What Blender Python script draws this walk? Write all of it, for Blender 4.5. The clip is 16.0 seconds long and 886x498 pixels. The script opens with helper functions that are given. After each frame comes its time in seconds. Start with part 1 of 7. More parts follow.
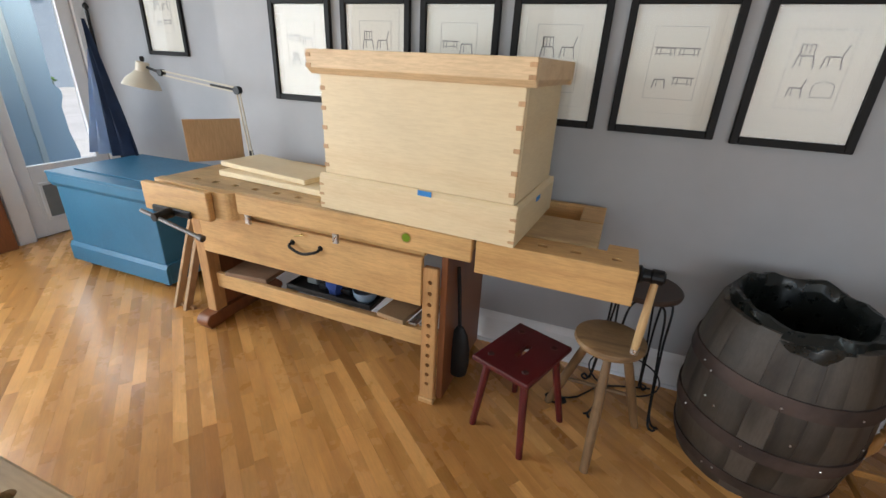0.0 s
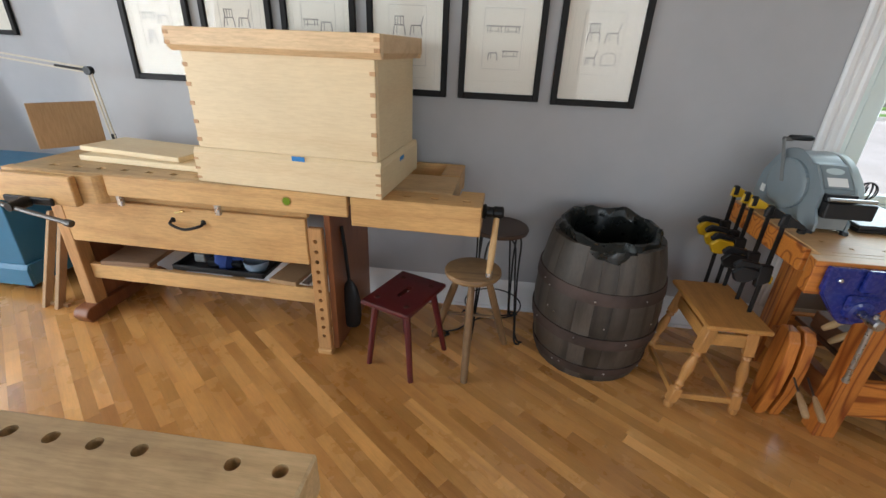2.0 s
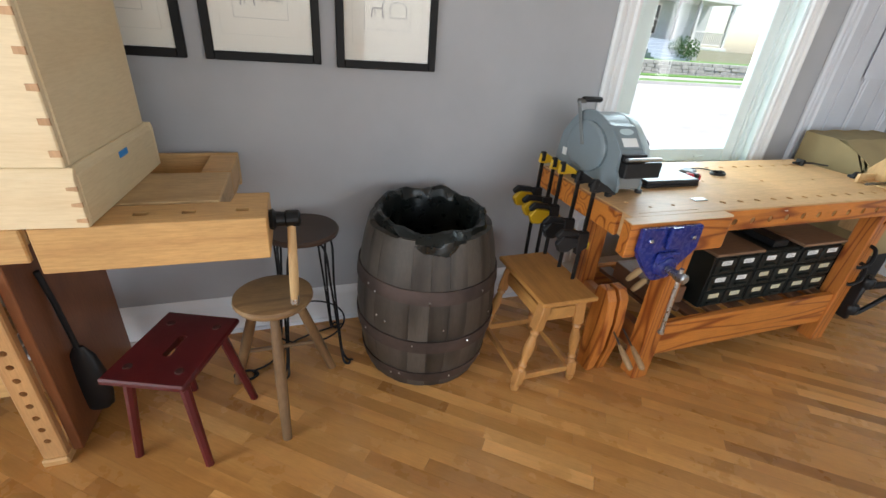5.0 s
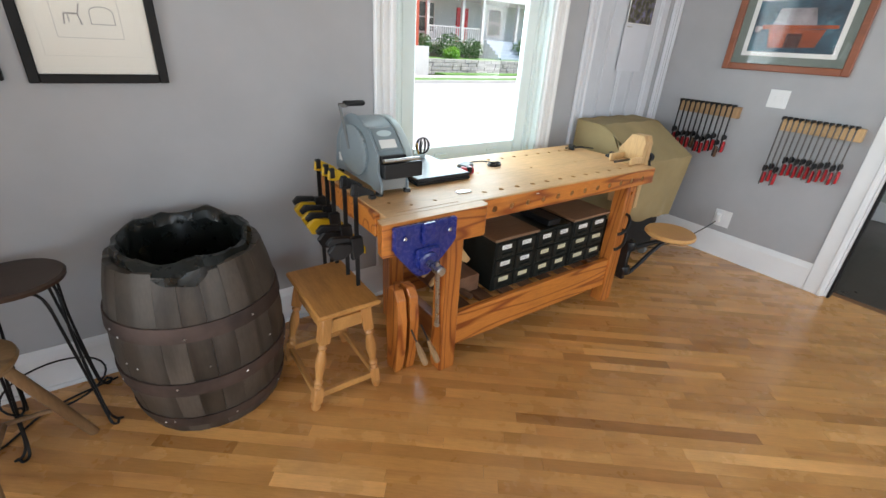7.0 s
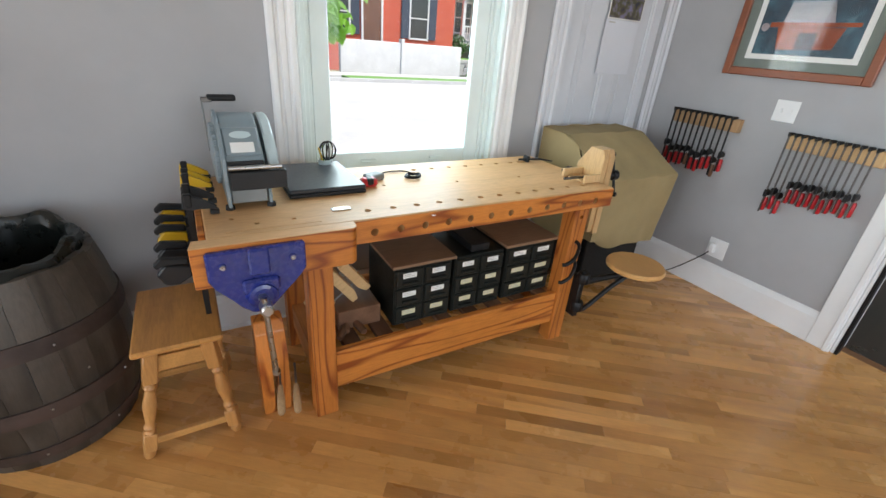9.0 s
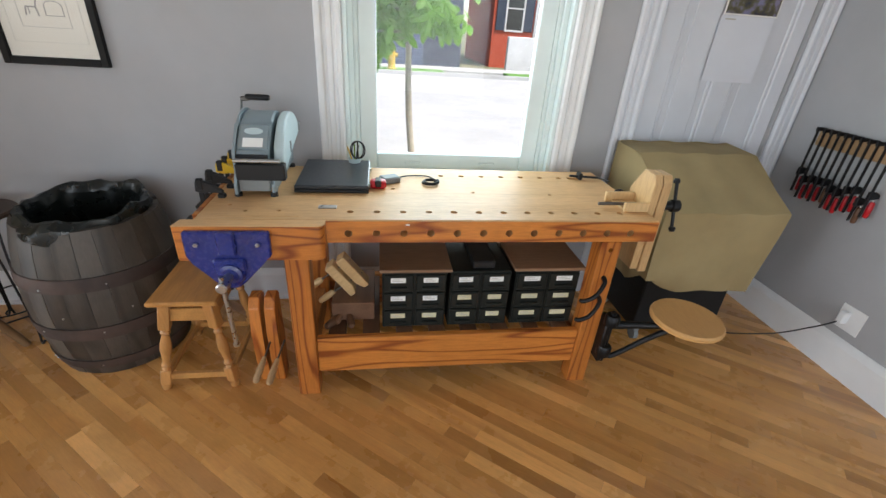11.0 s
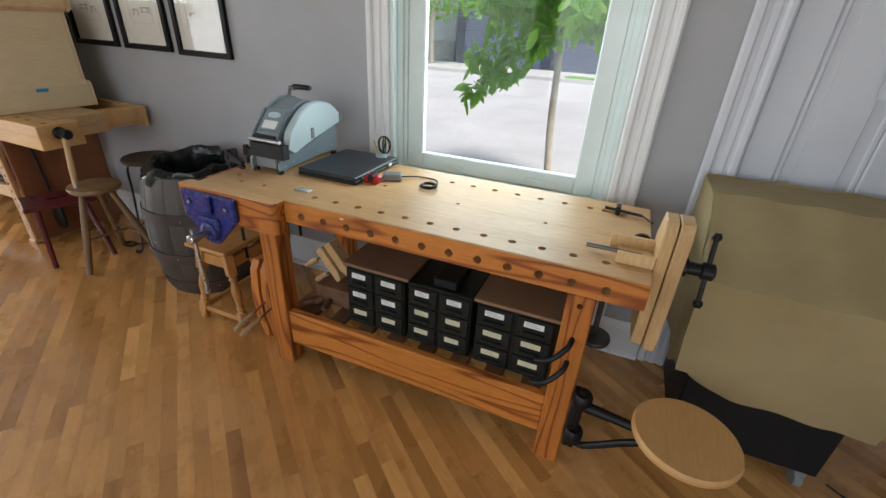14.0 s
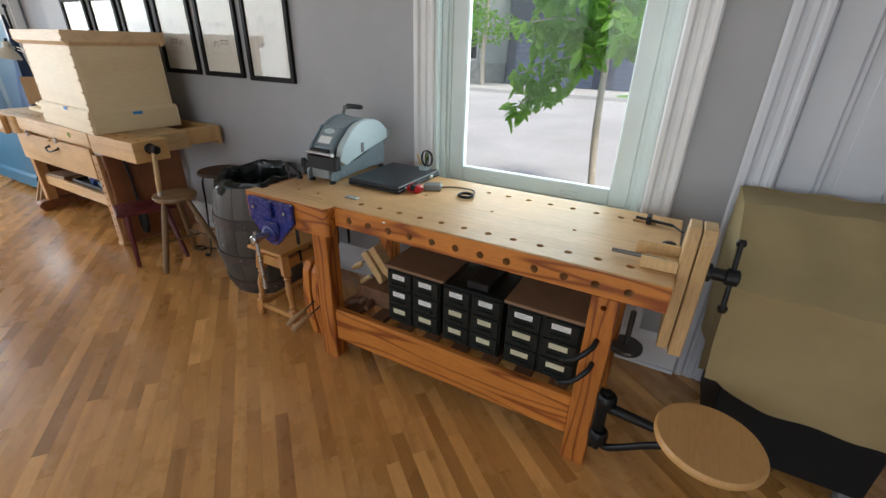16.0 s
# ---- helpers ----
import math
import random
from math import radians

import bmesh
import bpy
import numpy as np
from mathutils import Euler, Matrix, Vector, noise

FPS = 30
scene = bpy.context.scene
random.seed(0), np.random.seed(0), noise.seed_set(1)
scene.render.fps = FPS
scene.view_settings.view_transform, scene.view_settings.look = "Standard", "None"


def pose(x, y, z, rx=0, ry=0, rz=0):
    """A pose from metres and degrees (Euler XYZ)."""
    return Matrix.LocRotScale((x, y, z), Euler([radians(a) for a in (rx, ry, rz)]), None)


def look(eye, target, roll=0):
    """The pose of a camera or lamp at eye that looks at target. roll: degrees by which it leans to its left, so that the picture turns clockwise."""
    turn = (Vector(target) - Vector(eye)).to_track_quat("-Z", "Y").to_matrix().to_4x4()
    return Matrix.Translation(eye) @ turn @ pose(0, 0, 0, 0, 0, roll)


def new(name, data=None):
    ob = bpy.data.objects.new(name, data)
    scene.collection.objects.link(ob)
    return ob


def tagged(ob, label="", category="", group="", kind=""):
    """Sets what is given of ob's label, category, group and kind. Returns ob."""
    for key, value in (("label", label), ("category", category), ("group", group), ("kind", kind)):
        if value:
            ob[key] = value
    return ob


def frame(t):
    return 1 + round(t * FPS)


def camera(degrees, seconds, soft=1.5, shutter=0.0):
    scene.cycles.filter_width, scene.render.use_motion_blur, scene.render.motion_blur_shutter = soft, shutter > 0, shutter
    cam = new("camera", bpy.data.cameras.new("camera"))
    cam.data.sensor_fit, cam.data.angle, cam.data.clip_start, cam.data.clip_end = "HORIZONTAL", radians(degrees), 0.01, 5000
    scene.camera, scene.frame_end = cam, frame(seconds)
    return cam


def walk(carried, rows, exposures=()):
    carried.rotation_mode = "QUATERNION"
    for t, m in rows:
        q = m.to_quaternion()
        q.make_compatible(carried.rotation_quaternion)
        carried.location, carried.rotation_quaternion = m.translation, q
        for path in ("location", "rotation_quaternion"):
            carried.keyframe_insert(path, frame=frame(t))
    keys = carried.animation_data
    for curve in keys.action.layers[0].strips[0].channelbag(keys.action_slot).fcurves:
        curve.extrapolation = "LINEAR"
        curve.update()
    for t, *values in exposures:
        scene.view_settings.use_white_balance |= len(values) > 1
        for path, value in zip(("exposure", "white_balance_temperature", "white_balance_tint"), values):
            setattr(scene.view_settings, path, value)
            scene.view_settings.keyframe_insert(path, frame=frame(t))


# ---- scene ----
cam = camera(91.8, 16.0)
METRES, EYE, TILT, LEAN, TURN = 3.84, 1.49, 0.0, 0.0, 18.5
PATH = [
    (0, (0.528, 0.515, 1.511), (-0.111, 2.237, 0.721), 2.8),
    (0.5, (0.599, 0.427, 1.523), (-0.025, 2.16, 0.744), 1.9),
    (1, (0.656, 0.317, 1.53), (0.077, 2.063, 0.746), 1.5),
    (1.5, (0.7, 0.254, 1.521), (0.266, 2.03, 0.711), 1.6),
    (2, (0.725, 0.258, 1.502), (0.522, 2.06, 0.657), 2.4),
    (2.5, (0.755, 0.273, 1.507), (0.782, 2.077, 0.645), 3.1),
    (3, (0.787, 0.326, 1.49), (0.977, 2.117, 0.62), 3.0),
    (3.2, (0.811, 0.358, 1.485), (1.025, 2.146, 0.616), 3.0),
    (5.3, (0.776, 0.738, 1.442), (1.518, 2.35, 0.52), 4.6),
    (5.5, (0.802, 0.752, 1.447), (1.629, 2.327, 0.533), 4.3),
    (6, (0.904, 0.735, 1.454), (1.89, 2.232, 0.567), 4.2),
    (6.5, (1.053, 0.625, 1.452), (2.115, 2.085, 0.592), 3.7),
    (7, (1.244, 0.527, 1.468), (2.31, 1.981, 0.602), 3.5),
    (7.5, (1.423, 0.491, 1.451), (2.491, 1.947, 0.59), 2.8),
    (8, (1.628, 0.535, 1.456), (2.71, 1.979, 0.594), 4.7),
    (8.5, (1.815, 0.595, 1.445), (2.903, 2.021, 0.56), 6.0),
    (9, (1.954, 0.504, 1.456), (2.894, 2.041, 0.588), 4.8),
    (9.5, (2.14, 0.301, 1.522), (2.878, 1.942, 0.649), 3.5),
    (10, (2.287, 0.284, 1.521), (2.876, 1.989, 0.656), 2.1),
    (10.2, (2.339, 0.318, 1.535), (2.852, 2.033, 0.644), 2.8),
    (12.3, (3.055, 0.419, 1.518), (3.022, 2.173, 0.557), 1.8),
    (12.5, (3.113, 0.485, 1.524), (3.012, 2.223, 0.539), 1.6),
    (13, (3.245, 0.68, 1.52), (3.016, 2.382, 0.495), 4.8),
    (13.5, (3.385, 0.706, 1.528), (2.889, 2.37, 0.536), 2.1),
    (14, (3.558, 0.634, 1.514), (2.908, 2.278, 0.58), 3.1),
    (14.5, (3.652, 0.569, 1.509), (2.795, 2.137, 0.612), 2.2),
    (15, (3.663, 0.546, 1.517), (2.815, 2.12, 0.619), 2.3),
    (15.5, (3.656, 0.54, 1.525), (2.822, 2.142, 0.664), 1.9),
    (16, (3.663, 0.534, 1.515), (2.796, 2.117, 0.653), 1.4),
]
walk(cam, [(t, look(eye, target, roll)) for t, eye, target, roll in PATH], [(0.0, 0.50), (3.0, 0.60), (6.0, 0.96), (9.0, 0.90), (12.5, 0.70), (16.0, 0.36)])

# world: soft daylight under a bright, thinly clouded sky
world = bpy.data.worlds.new("sky")
scene.world = world
world.use_nodes = True
wn = world.node_tree.nodes
wn.clear()
sky = wn.new("ShaderNodeTexSky")
sky.sky_type, sky.sun_disc, sky.sun_elevation, sky.sun_rotation = "NISHITA", False, radians(61), radians(130)
bg = wn.new("ShaderNodeBackground")
bg.inputs["Strength"].default_value = 0.15
wo = wn.new("ShaderNodeOutputWorld")
world.node_tree.links.new(sky.outputs[0], bg.inputs[0])
world.node_tree.links.new(bg.outputs[0], wo.inputs[0])
sun = new("sun", bpy.data.lights.new("sun", "SUN"))
sun.data.energy, sun.data.angle, sun.data.color = 3.6, radians(12), (1.0, 0.95, 0.88)
sun.matrix_basis = look((0, 0, 20), (-8.5, 7.0, 0))


def opening_lamp(x, y, z, w, h, watts, tx, ty, tz, colour=(0.90, 0.95, 1.0)):
    """An area lamp in one wall opening: window daylight, or the next room's added fill."""
    lamp = new("daylight_or_fill_lamp", bpy.data.lights.new("daylight_or_fill_lamp", "AREA"))
    lamp.data.shape, lamp.data.size, lamp.data.size_y = "RECTANGLE", w, h
    lamp.data.energy, lamp.data.color = watts, colour
    lamp.matrix_basis = look((x, y, z), (tx, ty, tz))
    return lamp


# room: picture wall, recess at its far end, side walls, street front behind the walker
WALL, REC, JOG, LEFT, RIGHT, FRONT, CEIL = 2.66, 3.26, -1.75, -3.80, 5.0, -3.6, 2.85
opening_lamp(2.99, 2.81, 1.55, 0.9, 1.4, 14, 2.99, 0, 1.2, (0.78, 0.95, 1.0))
for wx, watts in ((-2.45, 14), (0.45, 15), (3.35, 38)):
    opening_lamp(wx, FRONT - 0.05, 1.5, 2.5, 2.3, watts, wx, 5, 1.5)
opening_lamp(LEFT - 0.05, 2.77, 1.3, 0.55, 1.35, 4, 5, 2.4, 1.2)
opening_lamp(LEFT - 0.05, -0.25, 1.5, 3.7, 2.1, 122, 5, -0.25, 1.2, (0.87, 0.94, 1.0))
# fill lamp added to brighten the next room, at an invented, unseen opening
opening_lamp(6.5, -1.63, 1.55, 1.3, 1.3, 20, 6.5, 3, 1.2)


# ---- materials ----
def mat(name):
    m = bpy.data.materials.new(name)
    m.use_nodes = True
    nt = m.node_tree
    return m, nt, nt.nodes["Principled BSDF"]


def node(nt, kind, **inputs):
    n = nt.nodes.new(kind)
    for k, v in inputs.items():
        n.inputs[k.replace("_", " ")].default_value = v
    return n


def coords(nt, scale, rot=(0, 0, 0)):
    tc = nt.nodes.new("ShaderNodeTexCoord")
    mp = nt.nodes.new("ShaderNodeMapping")
    mp.inputs["Scale"].default_value, mp.inputs["Rotation"].default_value = scale, rot
    nt.links.new(tc.outputs["Object"], mp.inputs["Vector"])
    return mp.outputs[0]


def ramp(nt, fac, stops):
    r = nt.nodes.new("ShaderNodeValToRGB")
    while len(r.color_ramp.elements) < len(stops):
        r.color_ramp.elements.new(0.5)
    for e, (p, c) in zip(r.color_ramp.elements, stops):
        e.position, e.color = p, (*c, 1)
    nt.links.new(fac, r.inputs[0])
    return r.outputs[0]


def mixc(nt, kind, fac, a, b):
    n = nt.nodes.new("ShaderNodeMix")
    n.data_type, n.blend_type = "RGBA", kind
    for sock, v in ((n.inputs[0], fac), (n.inputs[6], a), (n.inputs[7], b)):
        if hasattr(v, "links"):
            nt.links.new(v, sock)
        else:
            sock.default_value = v if not isinstance(v, tuple) else (*v, 1)
    return n.outputs[2]


def bump(nt, bsdf, height, strength, distance=0.002):
    b = nt.nodes.new("ShaderNodeBump")
    b.inputs["Strength"].default_value, b.inputs["Distance"].default_value = strength, distance
    nt.links.new(height, b.inputs["Height"])
    nt.links.new(b.outputs[0], bsdf.inputs["Normal"])


def painted(name, colour, rough=0.5, wear=0.08, metal=0.0, fine=60, relief=0.08, coat=0.0, spec=0.5):
    """Paint, plastic or bare metal, with faint mottling and a fine relief."""
    m, nt, b = mat(name)
    v = coords(nt, (1, 1, 1))
    big = node(nt, "ShaderNodeTexNoise", Scale=3.5, Detail=4.0, Roughness=0.6)
    small = node(nt, "ShaderNodeTexNoise", Scale=float(fine), Detail=3.0)
    for n in (big, small):
        nt.links.new(v, n.inputs["Vector"])
    dark = tuple(c * (1 - 2 * wear) for c in colour)
    light = tuple(min(1, c * (1 + wear)) for c in colour)
    nt.links.new(ramp(nt, big.outputs[0], [(0.3, dark), (0.7, light)]), b.inputs["Base Color"])
    r = nt.nodes.new("ShaderNodeMapRange")
    r.inputs[3].default_value, r.inputs[4].default_value = max(0.02, rough - 0.08), min(1, rough + 0.1)
    nt.links.new(small.outputs[0], r.inputs[0])
    nt.links.new(r.outputs[0], b.inputs["Roughness"])
    b.inputs["Metallic"].default_value, b.inputs["Coat Weight"].default_value = metal, coat
    b.inputs["Specular IOR Level"].default_value = spec
    bump(nt, b, small.outputs[0], relief, 0.001)
    return m


def wood(name, light, dark, along="x", rings=22.0, contrast=0.5, rough=0.45, stain=0.15, vary=0.12, rand="object", coat=0.0, bend=4.5, pore=0.86, odd=False):
    """Planed timber: growth rings drawn out along one axis, pores, blotches, and a change from piece to piece."""
    m, nt, b = mat(name)
    s = {"x": (0.10, 1, 1), "y": (1, 0.10, 1), "z": (1, 1, 0.10)}[along]
    tc = nt.nodes.new("ShaderNodeTexCoord")
    shift = nt.nodes.new("ShaderNodeVectorMath")
    shift.operation = "ADD"
    if rand == "island":
        pick = nt.nodes.new("ShaderNodeNewGeometry").outputs["Random Per Island"]
    else:
        pick = nt.nodes.new("ShaderNodeObjectInfo").outputs["Random"]
    far = nt.nodes.new("ShaderNodeMath")
    far.operation, far.inputs[1].default_value = "MULTIPLY", 37.0
    nt.links.new(pick, far.inputs[0])
    nt.links.new(tc.outputs["Object"], shift.inputs[0])
    nt.links.new(far.outputs[0], shift.inputs[1])
    mp = nt.nodes.new("ShaderNodeMapping")
    mp.inputs["Scale"].default_value = s
    nt.links.new(shift.outputs[0], mp.inputs["Vector"])
    warp = node(nt, "ShaderNodeTexNoise", Scale=bend, Detail=1.5, Roughness=0.5)
    nt.links.new(mp.outputs[0], warp.inputs["Vector"])
    mult = nt.nodes.new("ShaderNodeMath")
    mult.operation, mult.inputs[1].default_value = "MULTIPLY", rings
    nt.links.new(warp.outputs[0], mult.inputs[0])
    frac = nt.nodes.new("ShaderNodeMath")
    frac.operation, frac.inputs[1].default_value = "PINGPONG", 1.0
    nt.links.new(mult.outputs[0], frac.inputs[0])
    pores = node(nt, "ShaderNodeTexNoise", Scale=140.0, Detail=3.0, Roughness=0.7)
    nt.links.new(mp.outputs[0], pores.inputs["Vector"])
    mid = tuple(a * (1 - contrast) + c * contrast for a, c in zip(light, dark))
    grain = ramp(nt, frac.outputs[0], [(0.0, light), (0.62, light), (0.95, mid)])
    fine = ramp(nt, pores.outputs[0], [(0.35, (pore, pore - 0.02, pore - 0.05)), (0.62, (1.04, 1.04, 1.04))])
    col = mixc(nt, "MULTIPLY", 1.0, grain, fine)
    blot = node(nt, "ShaderNodeTexNoise", Scale=2.2, Detail=5.0, Roughness=0.65)
    nt.links.new(shift.outputs[0], blot.inputs["Vector"])
    lo = 1 - 2 * stain
    col = mixc(nt, "MULTIPLY", 1.0, col, ramp(nt, blot.outputs[0], [(0.32, (lo, lo, lo)), (0.68, (1.05, 1.05, 1.05))]))
    lo, hi = 1 - 1.4 * vary, 1 + vary
    tones = [(0.0, (lo, lo * 0.95, lo * 0.88)), (0.35, (1, 1, 1)), (1.0, (hi, hi, hi))]
    if odd:
        # a few strips much paler or browner than the rest
        tones = [(0.0, (0.66, 0.60, 0.54)), (0.08, (0.80, 0.76, 0.72)), (0.28, (0.93, 0.91, 0.89)), (0.66, (1.02, 1.02, 1.02)), (0.86, (1.15, 1.18, 1.22)), (1.0, (hi, hi * 1.08, hi * 1.25))]
    col = mixc(nt, "MULTIPLY", 1.0, col, ramp(nt, pick, tones))
    nt.links.new(col, b.inputs["Base Color"])
    r = nt.nodes.new("ShaderNodeMapRange")
    r.inputs[3].default_value, r.inputs[4].default_value = max(0.05, rough - 0.1), rough + 0.12
    nt.links.new(blot.outputs[0], r.inputs[0])
    nt.links.new(r.outputs[0], b.inputs["Roughness"])
    b.inputs["Coat Weight"].default_value, b.inputs["Coat Roughness"].default_value = coat, 0.18
    bump(nt, b, pores.outputs[0], 0.12, 0.001)
    return m


M_wall = painted("grey_wall_paint", (0.385, 0.39, 0.405), 0.62, 0.03, fine=220, relief=0.12)
M_white = painted("white_trim_paint", (0.78, 0.79, 0.80), 0.38, 0.03, fine=90)
# white trim with the daylight's greenish cast mixed into its colour
M_sash = painted("white_paint_daylight_tint", (0.75, 0.85, 0.845), 0.34, 0.03, fine=90)
M_seat = wood("orange_seat_wood", (0.62, 0.345, 0.125), (0.52, 0.265, 0.085), "y", 5, 0.3, 0.38, 0.06, 0.03, pore=0.95)
M_calsheet = painted("cool_calendar_paper", (0.66, 0.68, 0.74), 0.8, 0.02)
# unseen ceiling, greyed below white so less light bounces into the shadows
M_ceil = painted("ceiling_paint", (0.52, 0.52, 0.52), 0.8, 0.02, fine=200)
M_doorw = painted("door_paint", (0.62, 0.64, 0.69), 0.42, 0.03)
M_oak = wood("oak_strip", (0.69, 0.352, 0.108), (0.47, 0.200, 0.052), "x", 7, 0.5, 0.27, 0.12, 0.38, "object", 0.5, pore=0.93, odd=True)
M_oak_far = wood("oak_strip_joined", (0.69, 0.352, 0.108), (0.47, 0.200, 0.052), "x", 7, 0.5, 0.27, 0.12, 0.38, "island", 0.5, pore=0.93, odd=True)
M_gap = painted("floor_joint", (0.20, 0.09, 0.035), 0.5)
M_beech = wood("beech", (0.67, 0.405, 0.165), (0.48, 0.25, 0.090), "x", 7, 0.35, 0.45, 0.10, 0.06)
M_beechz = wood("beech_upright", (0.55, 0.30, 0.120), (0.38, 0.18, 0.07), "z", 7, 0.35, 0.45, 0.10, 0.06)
M_beechtop = wood("used_beech_top", (0.66, 0.455, 0.235), (0.44, 0.27, 0.12), "x", 9, 0.4, 0.5, 0.24, 0.05)
M_brown = wood("brown_stained_panel", (0.27, 0.100, 0.038), (0.15, 0.048, 0.018), "z", 8, 0.5, 0.42, 0.10, 0.08)
M_pine = wood("fresh_pine", (0.74, 0.60, 0.385), (0.63, 0.44, 0.23), "x", 7, 0.22, 0.52, 0.03, 0.03, bend=3.0, pore=0.965)
M_piney = wood("fresh_pine_side", (0.70, 0.56, 0.345), (0.60, 0.41, 0.21), "y", 7, 0.22, 0.52, 0.03, 0.03, bend=3.0, pore=0.965)
M_pinelid = wood("pine_lid", (0.74, 0.53, 0.31), (0.60, 0.37, 0.19), "x", 9, 0.4, 0.5, 0.04, 0.05)
M_endgrain = wood("pine_end_grain", (0.56, 0.33, 0.17), (0.42, 0.22, 0.10), "z", 10, 0.4, 0.6, 0.08, 0.10)
M_maple = wood("maple_top", (0.68, 0.405, 0.185), (0.53, 0.28, 0.105), "x", 7, 0.3, 0.46, 0.10, 0.05, "object", 0.0)
M_fir = wood("orange_fir", (0.58, 0.205, 0.036), (0.24, 0.052, 0.007), "x", 20, 0.95, 0.40, 0.08, 0.08, "object", 0.15, bend=7.0)
M_firz = wood("orange_fir_upright", (0.55, 0.190, 0.035), (0.24, 0.052, 0.007), "z", 20, 0.95, 0.40, 0.08, 0.08, "object", 0.15, bend=7.0)
M_firy = wood("orange_fir_cross", (0.46, 0.185, 0.055), (0.24, 0.065, 0.014), "y", 12, 0.7, 0.36, 0.08, 0.10, "object", 0.2)
M_hard = wood("pale_hardwood", (0.63, 0.42, 0.205), (0.50, 0.30, 0.125), "z", 8, 0.3, 0.42, 0.06, 0.08)
M_stool = wood("honey_oak", (0.58, 0.285, 0.080), (0.38, 0.175, 0.05), "y", 8, 0.5, 0.42, 0.16, 0.07)
M_stoolz = wood("honey_oak_leg", (0.53, 0.255, 0.078), (0.34, 0.16, 0.05), "z", 9, 0.45, 0.40, 0.16, 0.07)
M_elm = wood("worn_elm", (0.33, 0.20, 0.090), (0.17, 0.09, 0.04), "x", 12, 0.6, 0.42, 0.28, 0.05)
M_elmz = wood("worn_elm_leg", (0.25, 0.145, 0.068), (0.15, 0.08, 0.035), "z", 7, 0.4, 0.5, 0.18, 0.10)
M_dark = wood("dark_stained_seat", (0.060, 0.032, 0.020), (0.025, 0.012, 0.008), "x", 9, 0.5, 0.45, 0.2, 0.05)
M_slat = wood("dark_slat", (0.20, 0.10, 0.055), (0.11, 0.05, 0.025), "y", 8, 0.5, 0.5, 0.15, 0.25)
M_lid = wood("brown_board", (0.26, 0.15, 0.085), (0.19, 0.10, 0.05), "x", 4, 0.3, 0.6, 0.12, 0.08)
M_mdf = wood("fibreboard", (0.42, 0.265, 0.135), (0.36, 0.22, 0.11), "z", 2, 0.2, 0.65, 0.06, 0.06)
M_stave = wood("weathered_stave", (0.085, 0.070, 0.056), (0.030, 0.022, 0.016), "z", 9, 0.7, 0.5, 0.30, 0.05)
M_hoop = painted("rusted_hoop", (0.072, 0.048, 0.040), 0.6, 0.35, 0.2, 50, 0.3)
M_red = painted("oxblood_paint", (0.105, 0.010, 0.012), 0.38, 0.14, fine=40)
M_bluechest = painted("blue_milk_paint", (0.022, 0.138, 0.245), 0.42, 0.07)
M_bag = painted("black_bin_bag", (0.008, 0.010, 0.009), 0.28, 0.2, fine=25, relief=0.05, spec=0.45)
M_black = painted("black_frame", (0.007, 0.006, 0.006), 0.5, 0.1, spec=0.22)
M_blackm = painted("black_iron", (0.018, 0.018, 0.019), 0.42, 0.2, 0.6)
M_plastic = painted("black_plastic", (0.010, 0.010, 0.011), 0.45, 0.1, spec=0.35)
M_caselid = painted("satin_black_lid", (0.022, 0.026, 0.032), 0.30, 0.1)
M_steel = painted("bright_steel", (0.55, 0.55, 0.54), 0.28, 0.1, 1.0)
M_dsteel = painted("dark_steel", (0.16, 0.15, 0.14), 0.38, 0.2, 0.9)
M_khaki = painted("khaki_canvas", (0.325, 0.245, 0.118), 0.85, 0.08, fine=300, relief=0.5)
M_cab = painted("black_cabinet", (0.007, 0.008, 0.009), 0.55, 0.1, spec=0.25)
M_grind = painted("grey_blue_enamel", (0.215, 0.265, 0.290), 0.34, 0.05, coat=0.2)
M_guard = painted("pale_guard_plastic", (0.50, 0.60, 0.62), 0.35, 0.03)
M_vise = painted("blue_vise_enamel", (0.014, 0.028, 0.21), 0.26, 0.15, coat=0.3)
M_yellow = painted("yellow_plastic", (0.62, 0.38, 0.012), 0.4, 0.08)
M_redp = painted("red_plastic", (0.50, 0.010, 0.018), 0.3, 0.08)
M_drawer = painted("dark_green_plastic", (0.011, 0.013, 0.011), 0.45, 0.1, spec=0.3)
M_paper = painted("white_label_paper", (0.78, 0.78, 0.76), 0.8, 0.03)
M_yellowed = painted("yellowed_label_paper", (0.62, 0.58, 0.38), 0.8, 0.05)
M_print = painted("cream_mount_board", (0.72, 0.69, 0.62), 0.8, 0.02)
M_ink = painted("pencil_line", (0.30, 0.285, 0.27), 0.8)
M_faint = painted("faint_pencil_line", (0.47, 0.45, 0.42), 0.8)
M_faintest = painted("plate_mark", (0.60, 0.575, 0.52), 0.8)
M_tape = painted("blue_masking_tape", (0.03, 0.22, 0.55), 0.7)
M_cream = painted("cream_enamel", (0.55, 0.50, 0.40), 0.4, 0.05)
M_brass = painted("brass", (0.45, 0.32, 0.12), 0.35, 0.1, 1.0)
M_navy = painted("navy_cloth", (0.025, 0.045, 0.10), 0.85, 0.15, fine=200, relief=0.4)
M_cloth = painted("pale_blue_cloth", (0.42, 0.55, 0.75), 0.85, 0.08, fine=200, relief=0.4)
M_green = painted("level_vial", (0.16, 0.26, 0.02), 0.2)
M_rag = painted("blue_rag", (0.03, 0.07, 0.28), 0.85, 0.2)
M_pot = painted("pale_blue_bowl", (0.26, 0.36, 0.48), 0.4)
M_grey = painted("grey_plastic", (0.20, 0.21, 0.21), 0.5)
